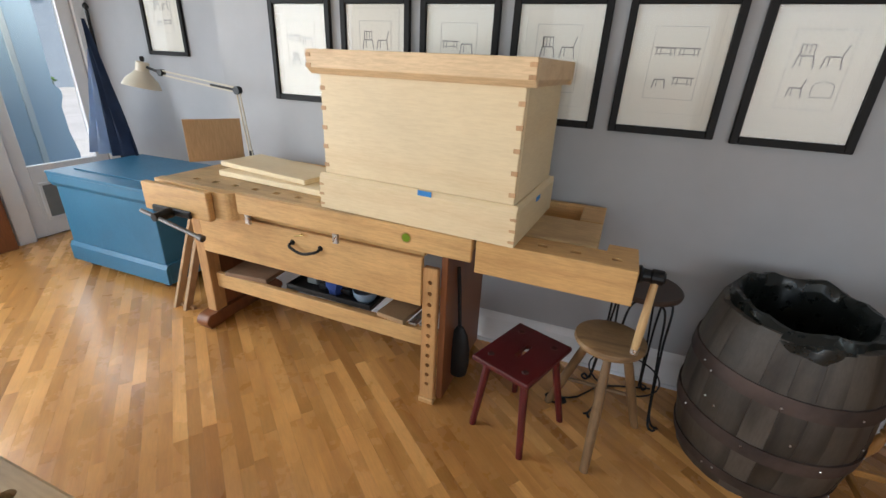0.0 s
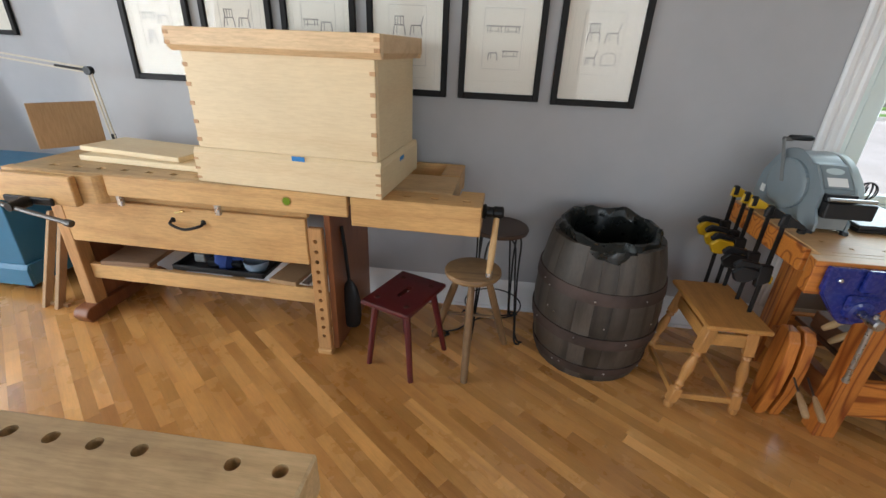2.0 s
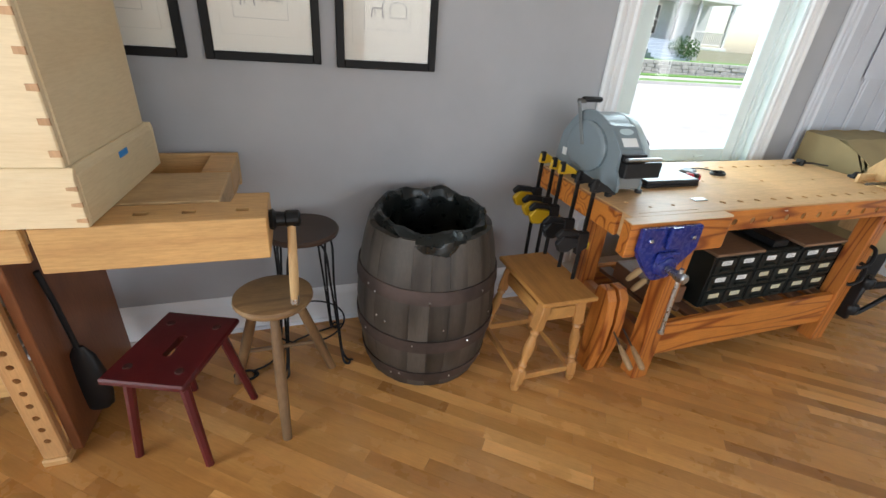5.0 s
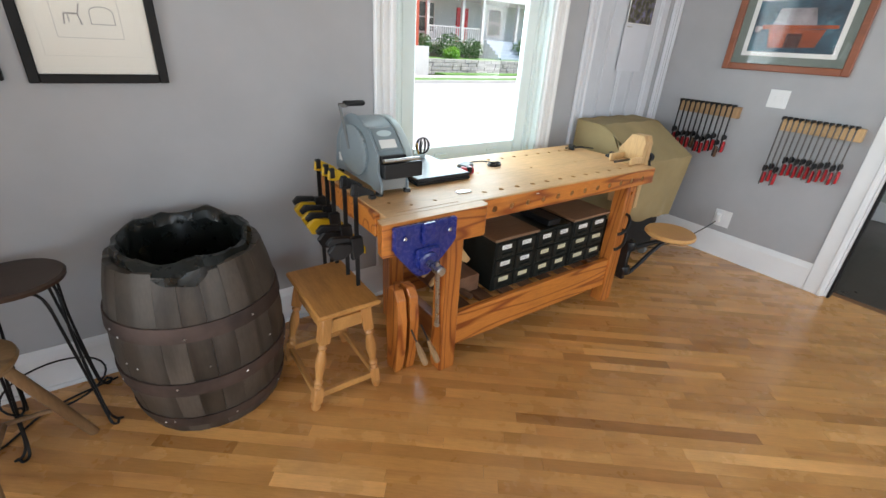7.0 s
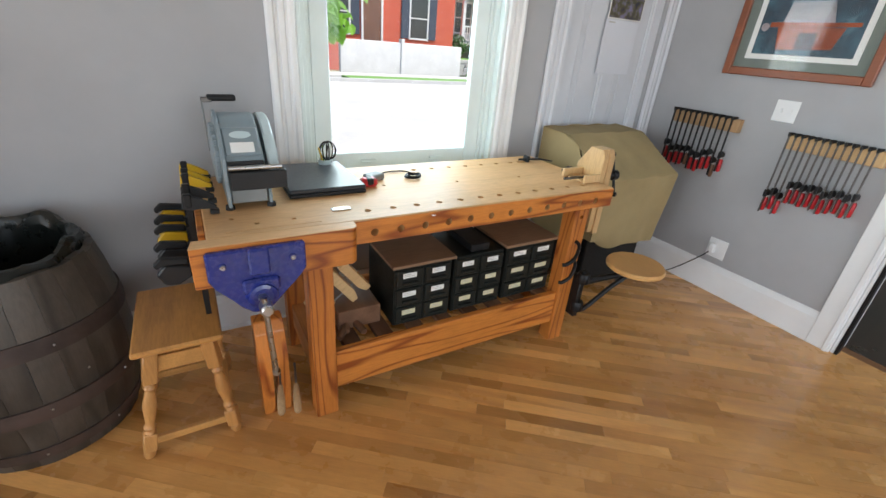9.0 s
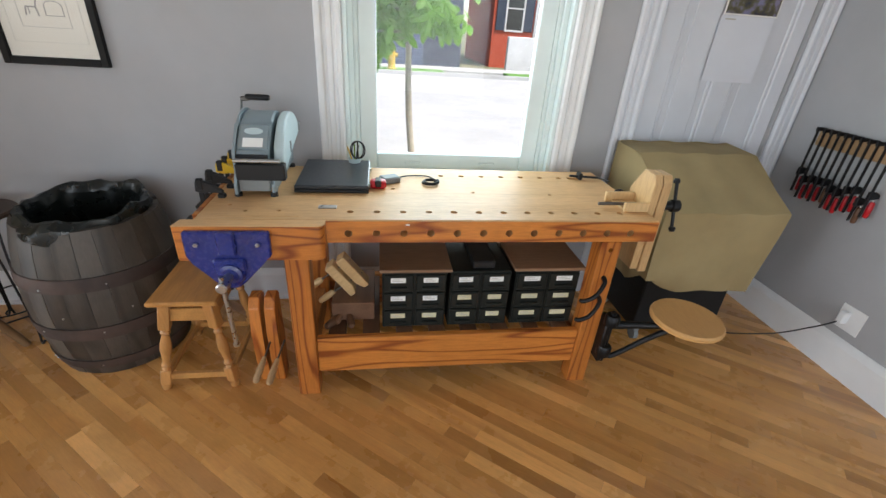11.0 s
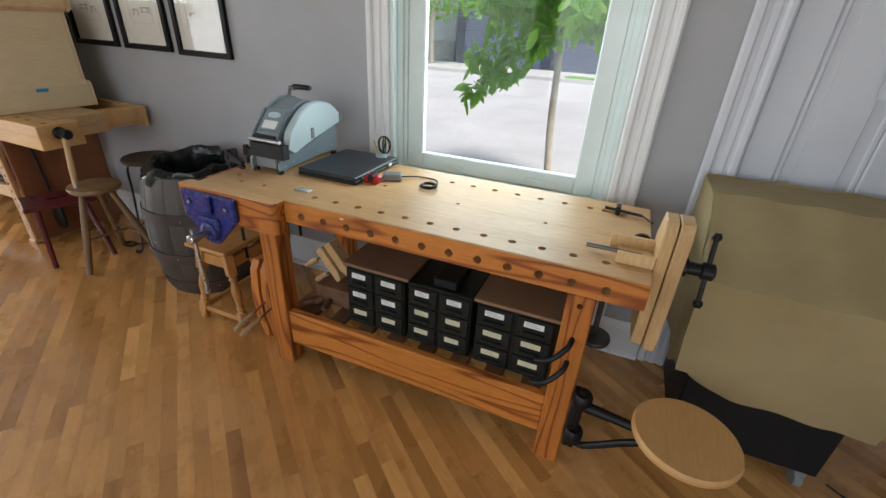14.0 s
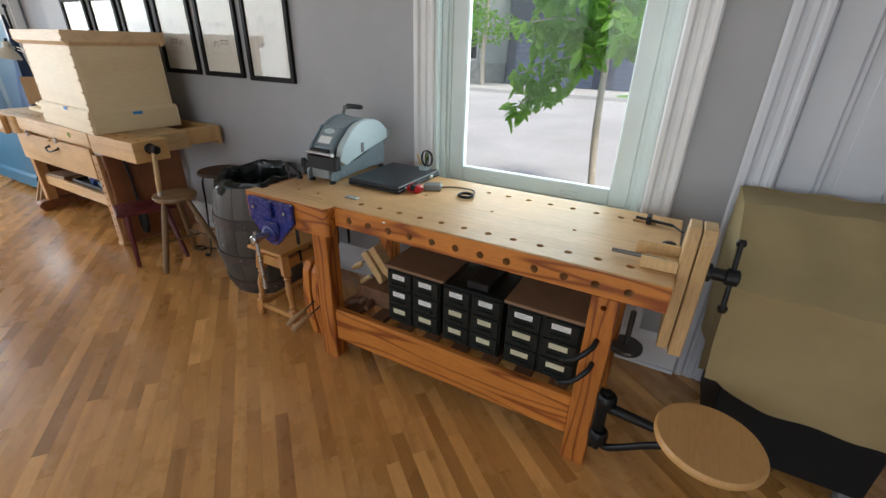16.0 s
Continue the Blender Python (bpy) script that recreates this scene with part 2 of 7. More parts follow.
M_artframe = wood("red_brown_frame", (0.26, 0.075, 0.028), (0.15, 0.04, 0.015), "y", 6, 0.4, 0.35, 0.08, 0.05)
M_matgreen = painted("grey_green_mount", (0.17, 0.20, 0.18), 0.85, 0.03)
M_orange = painted("painted_orange", (0.42, 0.085, 0.022), 0.7, 0.35)
M_pink = painted("painted_grey_pink", (0.42, 0.36, 0.38), 0.7, 0.3)
M_maroon = painted("painted_maroon", (0.10, 0.025, 0.018), 0.7, 0.4)
M_darkfloor = wood("dark_floor", (0.055, 0.034, 0.024), (0.03, 0.018, 0.012), "x", 6, 0.4, 0.3, 0.1, 0.15)


def teal_painting():
    m, nt, b = mat("dark_teal_painting")
    v = coords(nt, (3, 5, 5))
    n = node(nt, "ShaderNodeTexNoise", Scale=1.4, Detail=6.0, Roughness=0.65)
    nt.links.new(v, n.inputs["Vector"])
    nt.links.new(ramp(nt, n.outputs[0], [(0.35, (0.012, 0.02, 0.035)), (0.55, (0.03, 0.075, 0.11)), (0.75, (0.10, 0.24, 0.30))]), b.inputs["Base Color"])
    b.inputs["Roughness"].default_value = 0.6
    return m


M_teal = teal_painting()


def glass(name, tint=(1, 1, 1), rough=0.0):
    m, nt, b = mat(name)
    b.inputs["Base Color"].default_value = (*tint, 1)
    b.inputs["Transmission Weight"].default_value, b.inputs["Roughness"].default_value, b.inputs["IOR"].default_value = 1.0, rough, 1.45
    return m


M_glass = glass("clear_glass")


def glazing():
    """Picture glass: a clear sheet with a mirror's gloss at a slant."""
    m, nt, b = mat("picture_glass")
    nt.nodes.remove(b)
    tr = nt.nodes.new("ShaderNodeBsdfTransparent")
    gl = nt.nodes.new("ShaderNodeBsdfGlossy")
    gl.inputs["Roughness"].default_value = 0.02
    lw = nt.nodes.new("ShaderNodeLayerWeight")
    lw.inputs[0].default_value = 0.5
    pw = nt.nodes.new("ShaderNodeMath")
    pw.operation, pw.inputs[1].default_value = "POWER", 5.0
    fr = nt.nodes.new("ShaderNodeMath")
    fr.operation, fr.inputs[1].default_value, fr.inputs[2].default_value = "MULTIPLY_ADD", 0.95, 0.022
    nt.links.new(lw.outputs["Facing"], pw.inputs[0])
    nt.links.new(pw.outputs[0], fr.inputs[0])
    mx = nt.nodes.new("ShaderNodeMixShader")
    nt.links.new(fr.outputs[0], mx.inputs[0])
    nt.links.new(tr.outputs[0], mx.inputs[1])
    nt.links.new(gl.outputs[0], mx.inputs[2])
    nt.links.new(mx.outputs[0], nt.nodes["Material Output"].inputs[0])
    return m


M_pglass = glazing()


# ---- building helpers ----
def place_of(ob):
    m = Matrix.Identity(4)
    while ob:
        m = ob.matrix_basis @ m
        ob = ob.parent
    return m


def part(name, bm, material, parent=None, label="", smooth=False):
    """Links a bmesh, drawn in world metres, as one mesh object under a thing or a part."""
    me = bpy.data.meshes.new(name)
    if parent is not None:
        bmesh.ops.transform(bm, matrix=place_of(parent).inverted(), verts=bm.verts)
    bmesh.ops.recalc_face_normals(bm, faces=bm.faces)
    if smooth:
        for f in bm.faces:
            f.smooth = True
    bm.to_mesh(me)
    bm.free()
    if smooth:
        me.set_sharp_from_angle(angle=radians(38 if smooth is True else smooth))
    for mm in material if isinstance(material, (list, tuple)) else (material,):
        me.materials.append(mm)
    ob = new(name, me)
    ob.parent = parent
    if label:
        ob["label"] = label
    return ob


def thing(name, x, y, z, label, category, group="", rz=0.0):
    """An empty at a thing's base, which carries its parts."""
    ob = new(name)
    ob.empty_display_size = 0.05
    ob.matrix_basis = pose(x, y, z, 0, 0, rz)
    return tagged(ob, label, category, group)


def B():
    return bmesh.new()


def box(bm, x0, x1, y0, y1, z0, z1, c=0.003, m=None):
    """A box with chamfered edges."""
    c = min(c, (x1 - x0) / 2.2, (y1 - y0) / 2.2, (z1 - z0) / 2.2)
    lo, hi, vs = (x0, y0, z0), (x1, y1, z1), {}
    if c <= 0:
        pts = [Vector((x, y, z)) for z in (z0, z1) for x, y in ((x0, y0), (x1, y0), (x1, y1), (x0, y1))]
        q = [bm.verts.new(m @ p if m else p) for p in pts]
        for f in ((3, 2, 1, 0), (4, 5, 6, 7), (0, 1, 5, 4), (1, 2, 6, 5), (2, 3, 7, 6), (3, 0, 4, 7)):
            bm.faces.new([q[k] for k in f])
        return bm
    for sx in (0, 1):
        for sy in (0, 1):
            for sz in (0, 1):
                s = (sx, sy, sz)
                for ax in range(3):
                    p = [(hi[k] - c if s[k] else lo[k] + c) for k in range(3)]
                    p[ax] = hi[ax] if s[ax] else lo[ax]
                    p = Vector(p)
                    vs[s, ax] = bm.verts.new(m @ p if m else p)
    for ax in range(3):
        a, b = [k for k in range(3) if k != ax]
        for side in (0, 1):
            def key(i, j):
                s = [0, 0, 0]
                s[ax], s[a], s[b] = side, i, j
                return tuple(s)
            bm.faces.new([vs[key(i, j), ax] for i, j in ((0, 0), (1, 0), (1, 1), (0, 1))])
        for i in (0, 1):
            for j in (0, 1):
                s0, s1 = [0, 0, 0], [0, 0, 0]
                s0[a] = s1[a] = i
                s0[b] = s1[b] = j
                s1[ax] = 1
                s0, s1 = tuple(s0), tuple(s1)
                bm.faces.new([vs[s0, a], vs[s1, a], vs[s1, b], vs[s0, b]])
    for s in {k[0] for k in vs}:
        bm.faces.new([vs[s, 0], vs[s, 1], vs[s, 2]])
    return bm


def frame_to(p, d):
    """A pose at p whose z axis points along d."""
    return Matrix.Translation(p) @ Vector(d).to_track_quat("Z", "Y").to_matrix().to_4x4()


def lathe(bm, profile, m, seg=20, cap=True, wob=None):
    """Turned shape: rows of (radius, height) round the z axis of m."""
    rings = []
    for r, h in profile:
        ring = []
        for k in range(seg):
            a = 2 * math.pi * k / seg
            rr = r * (wob(a, h) if wob else 1)
            ring.append(bm.verts.new(m @ Vector((rr * math.cos(a), rr * math.sin(a), h))))
        rings.append(ring)
    for p, q in zip(rings, rings[1:]):
        for k in range(seg):
            bm.faces.new((p[k], p[(k + 1) % seg], q[(k + 1) % seg], q[k]))
    if cap:
        bm.faces.new(rings[0][::-1])
        bm.faces.new(rings[-1])
    return bm


def rod(bm, a, b, r, seg=10, r2=None):
    a, b = Vector(a), Vector(b)
    return lathe(bm, [(r, 0), (r if r2 is None else r2, (b - a).length)], frame_to(a, b - a), seg)


def tube(bm, pts, r, seg=8):
    """A round bar bent through points."""
    pts = [Vector(p) for p in pts]
    rings = []
    for i, p in enumerate(pts):
        d = (pts[min(i + 1, len(pts) - 1)] - pts[max(i - 1, 0)]).normalized()
        u = d.cross(Vector((0.13, 0.31, 0.94))).normalized()
        w = d.cross(u)
        rr = r[i] if isinstance(r, (list, tuple)) else r
        rings.append([bm.verts.new(p + rr * (math.cos(t) * u + math.sin(t) * w)) for t in (2 * math.pi * k / seg for k in range(seg))])
    for p, q in zip(rings, rings[1:]):
        for k in range(seg):
            bm.faces.new((p[k], p[(k + 1) % seg], q[(k + 1) % seg], q[k]))
    bm.faces.new(rings[0][::-1])
    bm.faces.new(rings[-1])
    return bm


def curve(pts, n=8):
    """Points on a smooth line through pts."""
    pts = [Vector(p) for p in pts]
    out = []
    for i in range(len(pts) - 1):
        p0, p1, p2, p3 = pts[max(i - 1, 0)], pts[i], pts[i + 1], pts[min(i + 2, len(pts) - 1)]
        for k in range(n):
            t = k / n
            out.append(0.5 * ((2 * p1) + (p2 - p0) * t + (2 * p0 - 5 * p1 + 4 * p2 - p3) * t * t + (3 * p1 - p0 - 3 * p2 + p3) * t ** 3))
    return out + [pts[-1]]


def slab(bm, outline, axis, a, b, c=0.0):
    """A flat outline drawn out from a to b along an axis. Outline in the other two axes, in order."""
    def at(u, v, w):
        return {"x": (w, u, v), "y": (u, w, v), "z": (u, v, w)}[axis]
    p = [bm.verts.new(at(u, v, a)) for u, v in outline]
    q = [bm.verts.new(at(u, v, b)) for u, v in outline]
    n = len(outline)
    faces = [bm.faces.new(p[::-1]), bm.faces.new(q)]
    faces += [bm.faces.new((p[k], p[(k + 1) % n], q[(k + 1) % n], q[k])) for k in range(n)]
    if c:
        edges = list({e for f in faces for e in f.edges})
        bmesh.ops.bevel(bm, geom=edges, offset=c, segments=1, affect="EDGES", clamp_overlap=True)
    return bm


def arc(cx, cy, r, a0, a1, n=10):
    return [(cx + r * math.cos(radians(a0 + (a1 - a0) * k / n)), cy + r * math.sin(radians(a0 + (a1 - a0) * k / n))) for k in range(n + 1)]


def cut(ob, cutter):
    """Takes the cutter's volume (world metres) out of a part."""
    bmesh.ops.transform(cutter, matrix=place_of(ob).inverted(), verts=cutter.verts)
    bmesh.ops.recalc_face_normals(cutter, faces=cutter.faces)
    me = bpy.data.meshes.new("cutter")
    cutter.to_mesh(me)
    cutter.free()
    tool = new("cutter", me)
    tool.parent = ob
    mod = ob.modifiers.new("holes", "BOOLEAN")
    mod.operation, mod.object, mod.solver = "DIFFERENCE", tool, "EXACT"
    bpy.context.view_layer.update()
    done = bpy.data.meshes.new_from_object(ob.evaluated_get(bpy.context.evaluated_depsgraph_get()))
    ob.modifiers.clear()
    old, ob.data = ob.data, done
    bpy.data.objects.remove(tool)
    bpy.data.meshes.remove(old)


def setting(ob, label, category):
    return tagged(ob, label, category, "", "structure")


# ---- the room ----
bm = B()
T = 0.16
box(bm, JOG, 2.43, WALL, WALL + T, 0, CEIL, 0.001)
box(bm, 3.55, 4.02, WALL, WALL + T, 0, CEIL, 0.001)
box(bm, 2.43, 3.55, WALL, WALL + T, 0, 0.79, 0.001)
box(bm, 2.43, 3.55, WALL, WALL + T, 2.25, CEIL, 0.001)
box(bm, 4.02, 4.88, WALL, WALL + T, 2.12, CEIL, 0.001)
box(bm, 4.88, RIGHT + T, WALL, WALL + T, 0, CEIL, 0.001)
wall_back = setting(part("wall_north", bm, M_wall), "matte grey painted plaster wall with framed prints", "wall")
bm = B()
box(bm, LEFT - T, JOG, REC, REC + T, 0, CEIL, 0.001)
box(bm, JOG - 0.1, JOG, WALL + T, REC, 0, CEIL, 0.001)
setting(part("wall_recess", bm, M_wall), "grey painted wall behind the blue chest", "wall")
bm = B()
DL0, DL1 = 2.39, 3.13
box(bm, LEFT - T, LEFT, FRONT, -2.15, 0, CEIL, 0.001)
box(bm, LEFT - T, LEFT, 1.60, DL0, 0, CEIL, 0.001)
box(bm, LEFT - T, LEFT, -2.15, 1.60, 0, 0.45, 0.001)
box(bm, LEFT - T, LEFT, -2.15, 1.60, 2.55, CEIL, 0.001)
box(bm, LEFT - T, LEFT, DL1, REC, 0, CEIL, 0.001)
box(bm, LEFT - T, LEFT, DL0, DL1, 2.12, CEIL, 0.001)
setting(part("wall_west", bm, M_wall), "grey painted wall with the glazed street door", "wall")
bm = B()
DR0, DR1 = 0.12, 1.08
box(bm, RIGHT, RIGHT + T, DR1, WALL, 0, CEIL, 0.001)
box(bm, RIGHT, RIGHT + T, FRONT, DR0, 0, CEIL, 0.001)
box(bm, RIGHT, RIGHT + T, DR0, DR1, 2.1, CEIL, 0.001)
setting(part("wall_east", bm, M_wall), "pale grey painted wall hung with clamps", "wall")
bm = B()
for x0, x1 in ((LEFT - T, -3.7), (-1.2, -0.8), (1.7, 2.1), (4.6, RIGHT + T)):
    box(bm, x0, x1, FRONT - T, FRONT, 0, CEIL, 0.001)
for x0, x1 in ((-3.7, -1.2), (-0.8, 1.7), (2.1, 4.6)):
    box(bm, x0, x1, FRONT - T, FRONT, 0, 0.35, 0.001)
    box(bm, x0, x1, FRONT - T, FRONT, 2.65, CEIL, 0.001)
setting(part("wall_south", bm, M_wall), "plain grey wall with three wide windows", "wall")
bm = B()
box(bm, LEFT - T, RIGHT + T, FRONT - T, REC + T, CEIL, CEIL + 0.12, 0.001)
setting(part("ceiling", bm, M_ceil), "plain mid grey plaster ceiling", "ceiling")

# next room beyond the open doorway
bm = B()
box(bm, RIGHT + T, 7.6, -1.6, 2.6, -0.06, -0.004, 0.001)
setting(part("floor_next_room", bm, M_darkfloor), "dark brown floor of the next room", "floor")
bm = B()
box(bm, 7.6, 7.7, -1.6, 2.6, 0, CEIL, 0.001)
box(bm, RIGHT + T, 7.6, 2.6, 2.7, 0, CEIL, 0.001)
# the opening on this side is made up, to hold the added fill lamp
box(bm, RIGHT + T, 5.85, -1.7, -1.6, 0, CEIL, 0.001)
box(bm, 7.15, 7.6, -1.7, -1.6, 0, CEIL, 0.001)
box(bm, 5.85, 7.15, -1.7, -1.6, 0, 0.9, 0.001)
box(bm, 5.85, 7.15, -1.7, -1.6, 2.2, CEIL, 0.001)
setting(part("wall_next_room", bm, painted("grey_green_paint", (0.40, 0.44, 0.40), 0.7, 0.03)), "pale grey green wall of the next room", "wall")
bm = B()
box(bm, RIGHT + T, 7.7, -1.7, 2.7, CEIL, CEIL + 0.1, 0.001)
setting(part("ceiling_next_room", bm, M_ceil), "plain mid grey ceiling of the next room", "ceiling")
bm = B()
box(bm, 7.57, 7.6, -1.6, 2.6, 0, 0.2)
setting(part("baseboard_next_room", bm, M_white), "white baseboard of the next room", "baseboard")


def skirting(name, x0, x1, y0, y1, side):
    """Baseboard with a moulded top and a shoe strip."""
    bm = B()
    t = 0.018
    if side in "NS":
        s = -1 if side == "N" else 1
        prof = [(0, 0), (s * t, 0), (s * t, 0.16), (s * 0.011, 0.185), (s * 0.004, 0.2), (0, 0.2)]
        slab(bm, [(y0 + u, v) for u, v in prof], "x", x0, x1)
        slab(bm, [(y0 + s * t, 0), (y0 + s * (t + 0.014), 0), (y0 + s * (t + 0.010), 0.014), (y0 + s * t, 0.018)], "x", x0, x1)
    else:
        s = -1 if side == "E" else 1
        prof = [(0, 0), (s * t, 0), (s * t, 0.16), (s * 0.011, 0.185), (s * 0.004, 0.2), (0, 0.2)]
        slab(bm, [(x0 + u, v) for u, v in prof], "y", y0, y1)
    return setting(part(name, bm, M_white), "white painted baseboard with a moulded top", "baseboard")


skirting("baseboard", JOG, 3.88, WALL, WALL, "N")
skirting("baseboard", RIGHT, RIGHT, 1.20, WALL - 0.02, "E")
skirting("baseboard", LEFT, JOG - 0.1, REC, REC, "N")
skirting("baseboard", LEFT, LEFT, FRONT, 2.26, "W")


def casing_board(bm, x0, x1, z0, z1, y, steps=3):
    """Fluted upright casing: stepped mouldings across its width."""
    w = x1 - x0
    for f0, f1, d in ((0, 1, 0.012), (0.0, 0.30, 0.026), (0.38, 0.66, 0.019), (0.74, 1.0, 0.023)):
        box(bm, x0 + f0 * w, x1 - (1 - f1) * w, y - d, y, z0, z1, min(0.009, d * 0.4))


# street window over the second bench
win = setting(thing("window_1", 2.99, WALL, 0.79, "", ""), "white framed sash window onto the street", "window")
for x0, x1 in ((2.30, 2.425), (3.555, 3.68)):
    bm = B()
    casing_board(bm, x0, x1, 0.2, 2.33, WALL)
    part("casing", bm, M_white, win)
bm = B()
box(bm, 2.425, 3.555, WALL - 0.022, WALL, 2.25, 2.36)
part("head_casing", bm, M_white, win)
for x0, x1 in ((2.4255, 2.447), (3.533, 3.5545)):
    bm = B()
    box(bm, x0, x1, WALL - 0.01, 2.82, 0.79, 2.25)
    part("jamb", bm, M_sash, win)
for x0, x1 in ((2.447, 2.475), (3.505, 3.533)):
    bm = B()
    box(bm, x0, x1, 2.69, 2.80, 0.79, 2.25)
    box(bm, x0 + (0.028 if x0 < 3 else -0.02), x1 + (0.02 if x0 < 3 else -0.028), 2.71, 2.79, 0.79, 2.25)
    part("stop", bm, M_sash, win)
bm = B()
box(bm, 2.447, 3.533, WALL - 0.03, 2.82, 0.775, 0.80)
part("window_sill", bm, M_sash, win)
sash = B()
box(sash, 2.495, 2.585, 2.715, 2.757, 0.80, 2.25, 0.006)
box(sash, 3.395, 3.485, 2.715, 2.757, 0.80, 2.25, 0.006)
box(sash, 2.585, 3.395, 2.717, 2.755, 0.80, 0.885, 0.006)
box(sash, 2.585, 3.395, 2.717, 2.755, 2.18, 2.25, 0.006)
sash = part("sash", sash, M_sash, win)
for x in (2.78, 3.20):
    bm = B()
    box(bm, x - 0.045, x + 0.045, 2.707, 2.717, 0.828, 0.846, 0.006)
    part("lift", bm, M_sash, sash)
bm = B()
box(bm, 2.583, 3.397, 2.734, 2.738, 0.883, 2.183, 0.0005)
pane = part("pane", bm, M_pglass, win, "clear window glass")
pane.visible_shadow = False

# panelled closet door right of the window, with its casing
door = setting(thing("door_1", 4.45, WALL, 0, "", ""), "closed panelled door painted pale grey white", "door")
for x0, x1 in ((3.885, 4.015), (4.885, 4.998)):
    bm = B()
    casing_board(bm, x0, x1, 0, 2.23, WALL)
    part("casing", bm, M_doorw, door)
bm = B()
box(bm, 4.015, 4.885, WALL - 0.022, WALL, 2.12, 2.23)
part("head_casing", bm, M_doorw, door)
bm = B()
box(bm, 4.022, 4.878, 2.70, 2.74, 0.006, 2.118)
slabd = part("door_leaf", bm, M_doorw, door)
for x0, x1 in ((4.022, 4.15), (4.42, 4.545), (4.79, 4.878)):
    bm = B()
    box(bm, x0, x1, 2.682, 2.70, 0.006, 2.118, 0.006)
    part("stile", bm, M_doorw, slabd)
for x0, x1 in ((4.15, 4.42), (4.545, 4.79)):
    for z0, z1 in ((0.006, 0.22), (0.78, 0.92), (1.98, 2.118)):
        bm = B()
        box(bm, x0, x1, 2.683, 2.70, z0, z1, 0.006)
        part("rail", bm, M_doorw, slabd)
    for z0, z1 in ((0.22, 0.78), (0.92, 1.98)):
        bm = B()
        for e in ((x0, x0 + 0.022, z0, z1), (x1 - 0.022, x1, z0, z1)):
            box(bm, e[0], e[1], 2.688, 2.70, e[2], e[3], 0.006)
        box(bm, x0 + 0.06, x1 - 0.06, 2.693, 2.70, z0 + 0.06, z1 - 0.06, 0.006)
        part("panel", bm, M_doorw, slabd)

# doorway on the clamp wall
dw = setting(thing("doorway_1", RIGHT, 0.6, 0, "", ""), "open doorway with white painted casing", "doorway")
for y0, y1 in ((DR1, 1.20), (0.0, DR0)):
    bm = B()
    box(bm, RIGHT - 0.024, RIGHT, y0, y1, 0, 2.22, 0.004)
    box(bm, RIGHT - 0.034, RIGHT - 0.024, y0 + 0.01, y0 + 0.035, 0, 2.2, 0.004)
    part("casing", bm, M_white, dw)
bm = B()
box(bm, RIGHT - 0.024, RIGHT, DR0, DR1, 2.1, 2.22, 0.004)
part("head_casing", bm, M_white, dw)
bm = B()
box(bm, RIGHT, RIGHT + T, DR1 - 0.018, DR1, 0, 2.1)
box(bm, RIGHT, RIGHT + T, DR0, DR0 + 0.018, 0, 2.1)
part("jamb", bm, M_white, dw)
bm = B()
box(bm, RIGHT - 0.004, RIGHT + 0.05, DR1 - 0.034, DR1 - 0.018, 0, 2.1)
part("weather_strip", bm, M_black, dw, "black strip along the jamb")

# glazed street door at the far end
gd = setting(thing("door_2", LEFT, 2.76, 0, "", ""), "white street door with a tall glass pane", "door")
for y0, y1 in ((DL0 - 0.12, DL0), (DL1, DL1 + 0.10)):
    bm = B()
    box(bm, LEFT, LEFT + 0.026, y0, y1, 0, 2.24, 0.004)
    part("casing", bm, M_white, gd)
bm = B()
box(bm, LEFT - 0.06, LEFT - 0.015, DL0, DL0 + 0.11, 0.01, 2.1)
box(bm, LEFT - 0.06, LEFT - 0.015, DL1 - 0.10, DL1, 0.01, 2.1)
box(bm, LEFT - 0.06, LEFT - 0.015, DL0 + 0.11, DL1 - 0.10, 0.01, 0.60)
box(bm, LEFT - 0.06, LEFT - 0.015, DL0 + 0.11, DL1 - 0.10, 2.0, 2.1)
leaf = part("door_leaf", bm, M_white, gd)
bm = B()
for y0, y1, z0, z1 in ((2.53, 2.555, 0.14, 0.46), (2.945, 2.97, 0.14, 0.46), (2.555, 2.945, 0.14, 0.165), (2.555, 2.945, 0.435, 0.46)):
    box(bm, LEFT - 0.015, LEFT - 0.003, y0, y1, z0, z1, 0.003)
part("moulding", bm, M_white, leaf)
bm = B()
box(bm, LEFT - 0.014, LEFT - 0.008, 2.555, 2.945, 0.165, 0.435, 0.001)
part("panel", bm, M_grey, leaf)
bm = B()
box(bm, LEFT - 0.04, LEFT - 0.036, DL0 + 0.11, DL1 - 0.10, 0.60, 2.0, 0.0005)
p = part("pane", bm, M_pglass, gd, "clear door glass")
p.visible_shadow = False
bm = B()
box(bm, LEFT + 0.03, LEFT + 0.07, 1.98, 2.24, 0.0, 0.55, 0.004)
part("side_board", bm, M_brown, gd, "brown board beside the door")


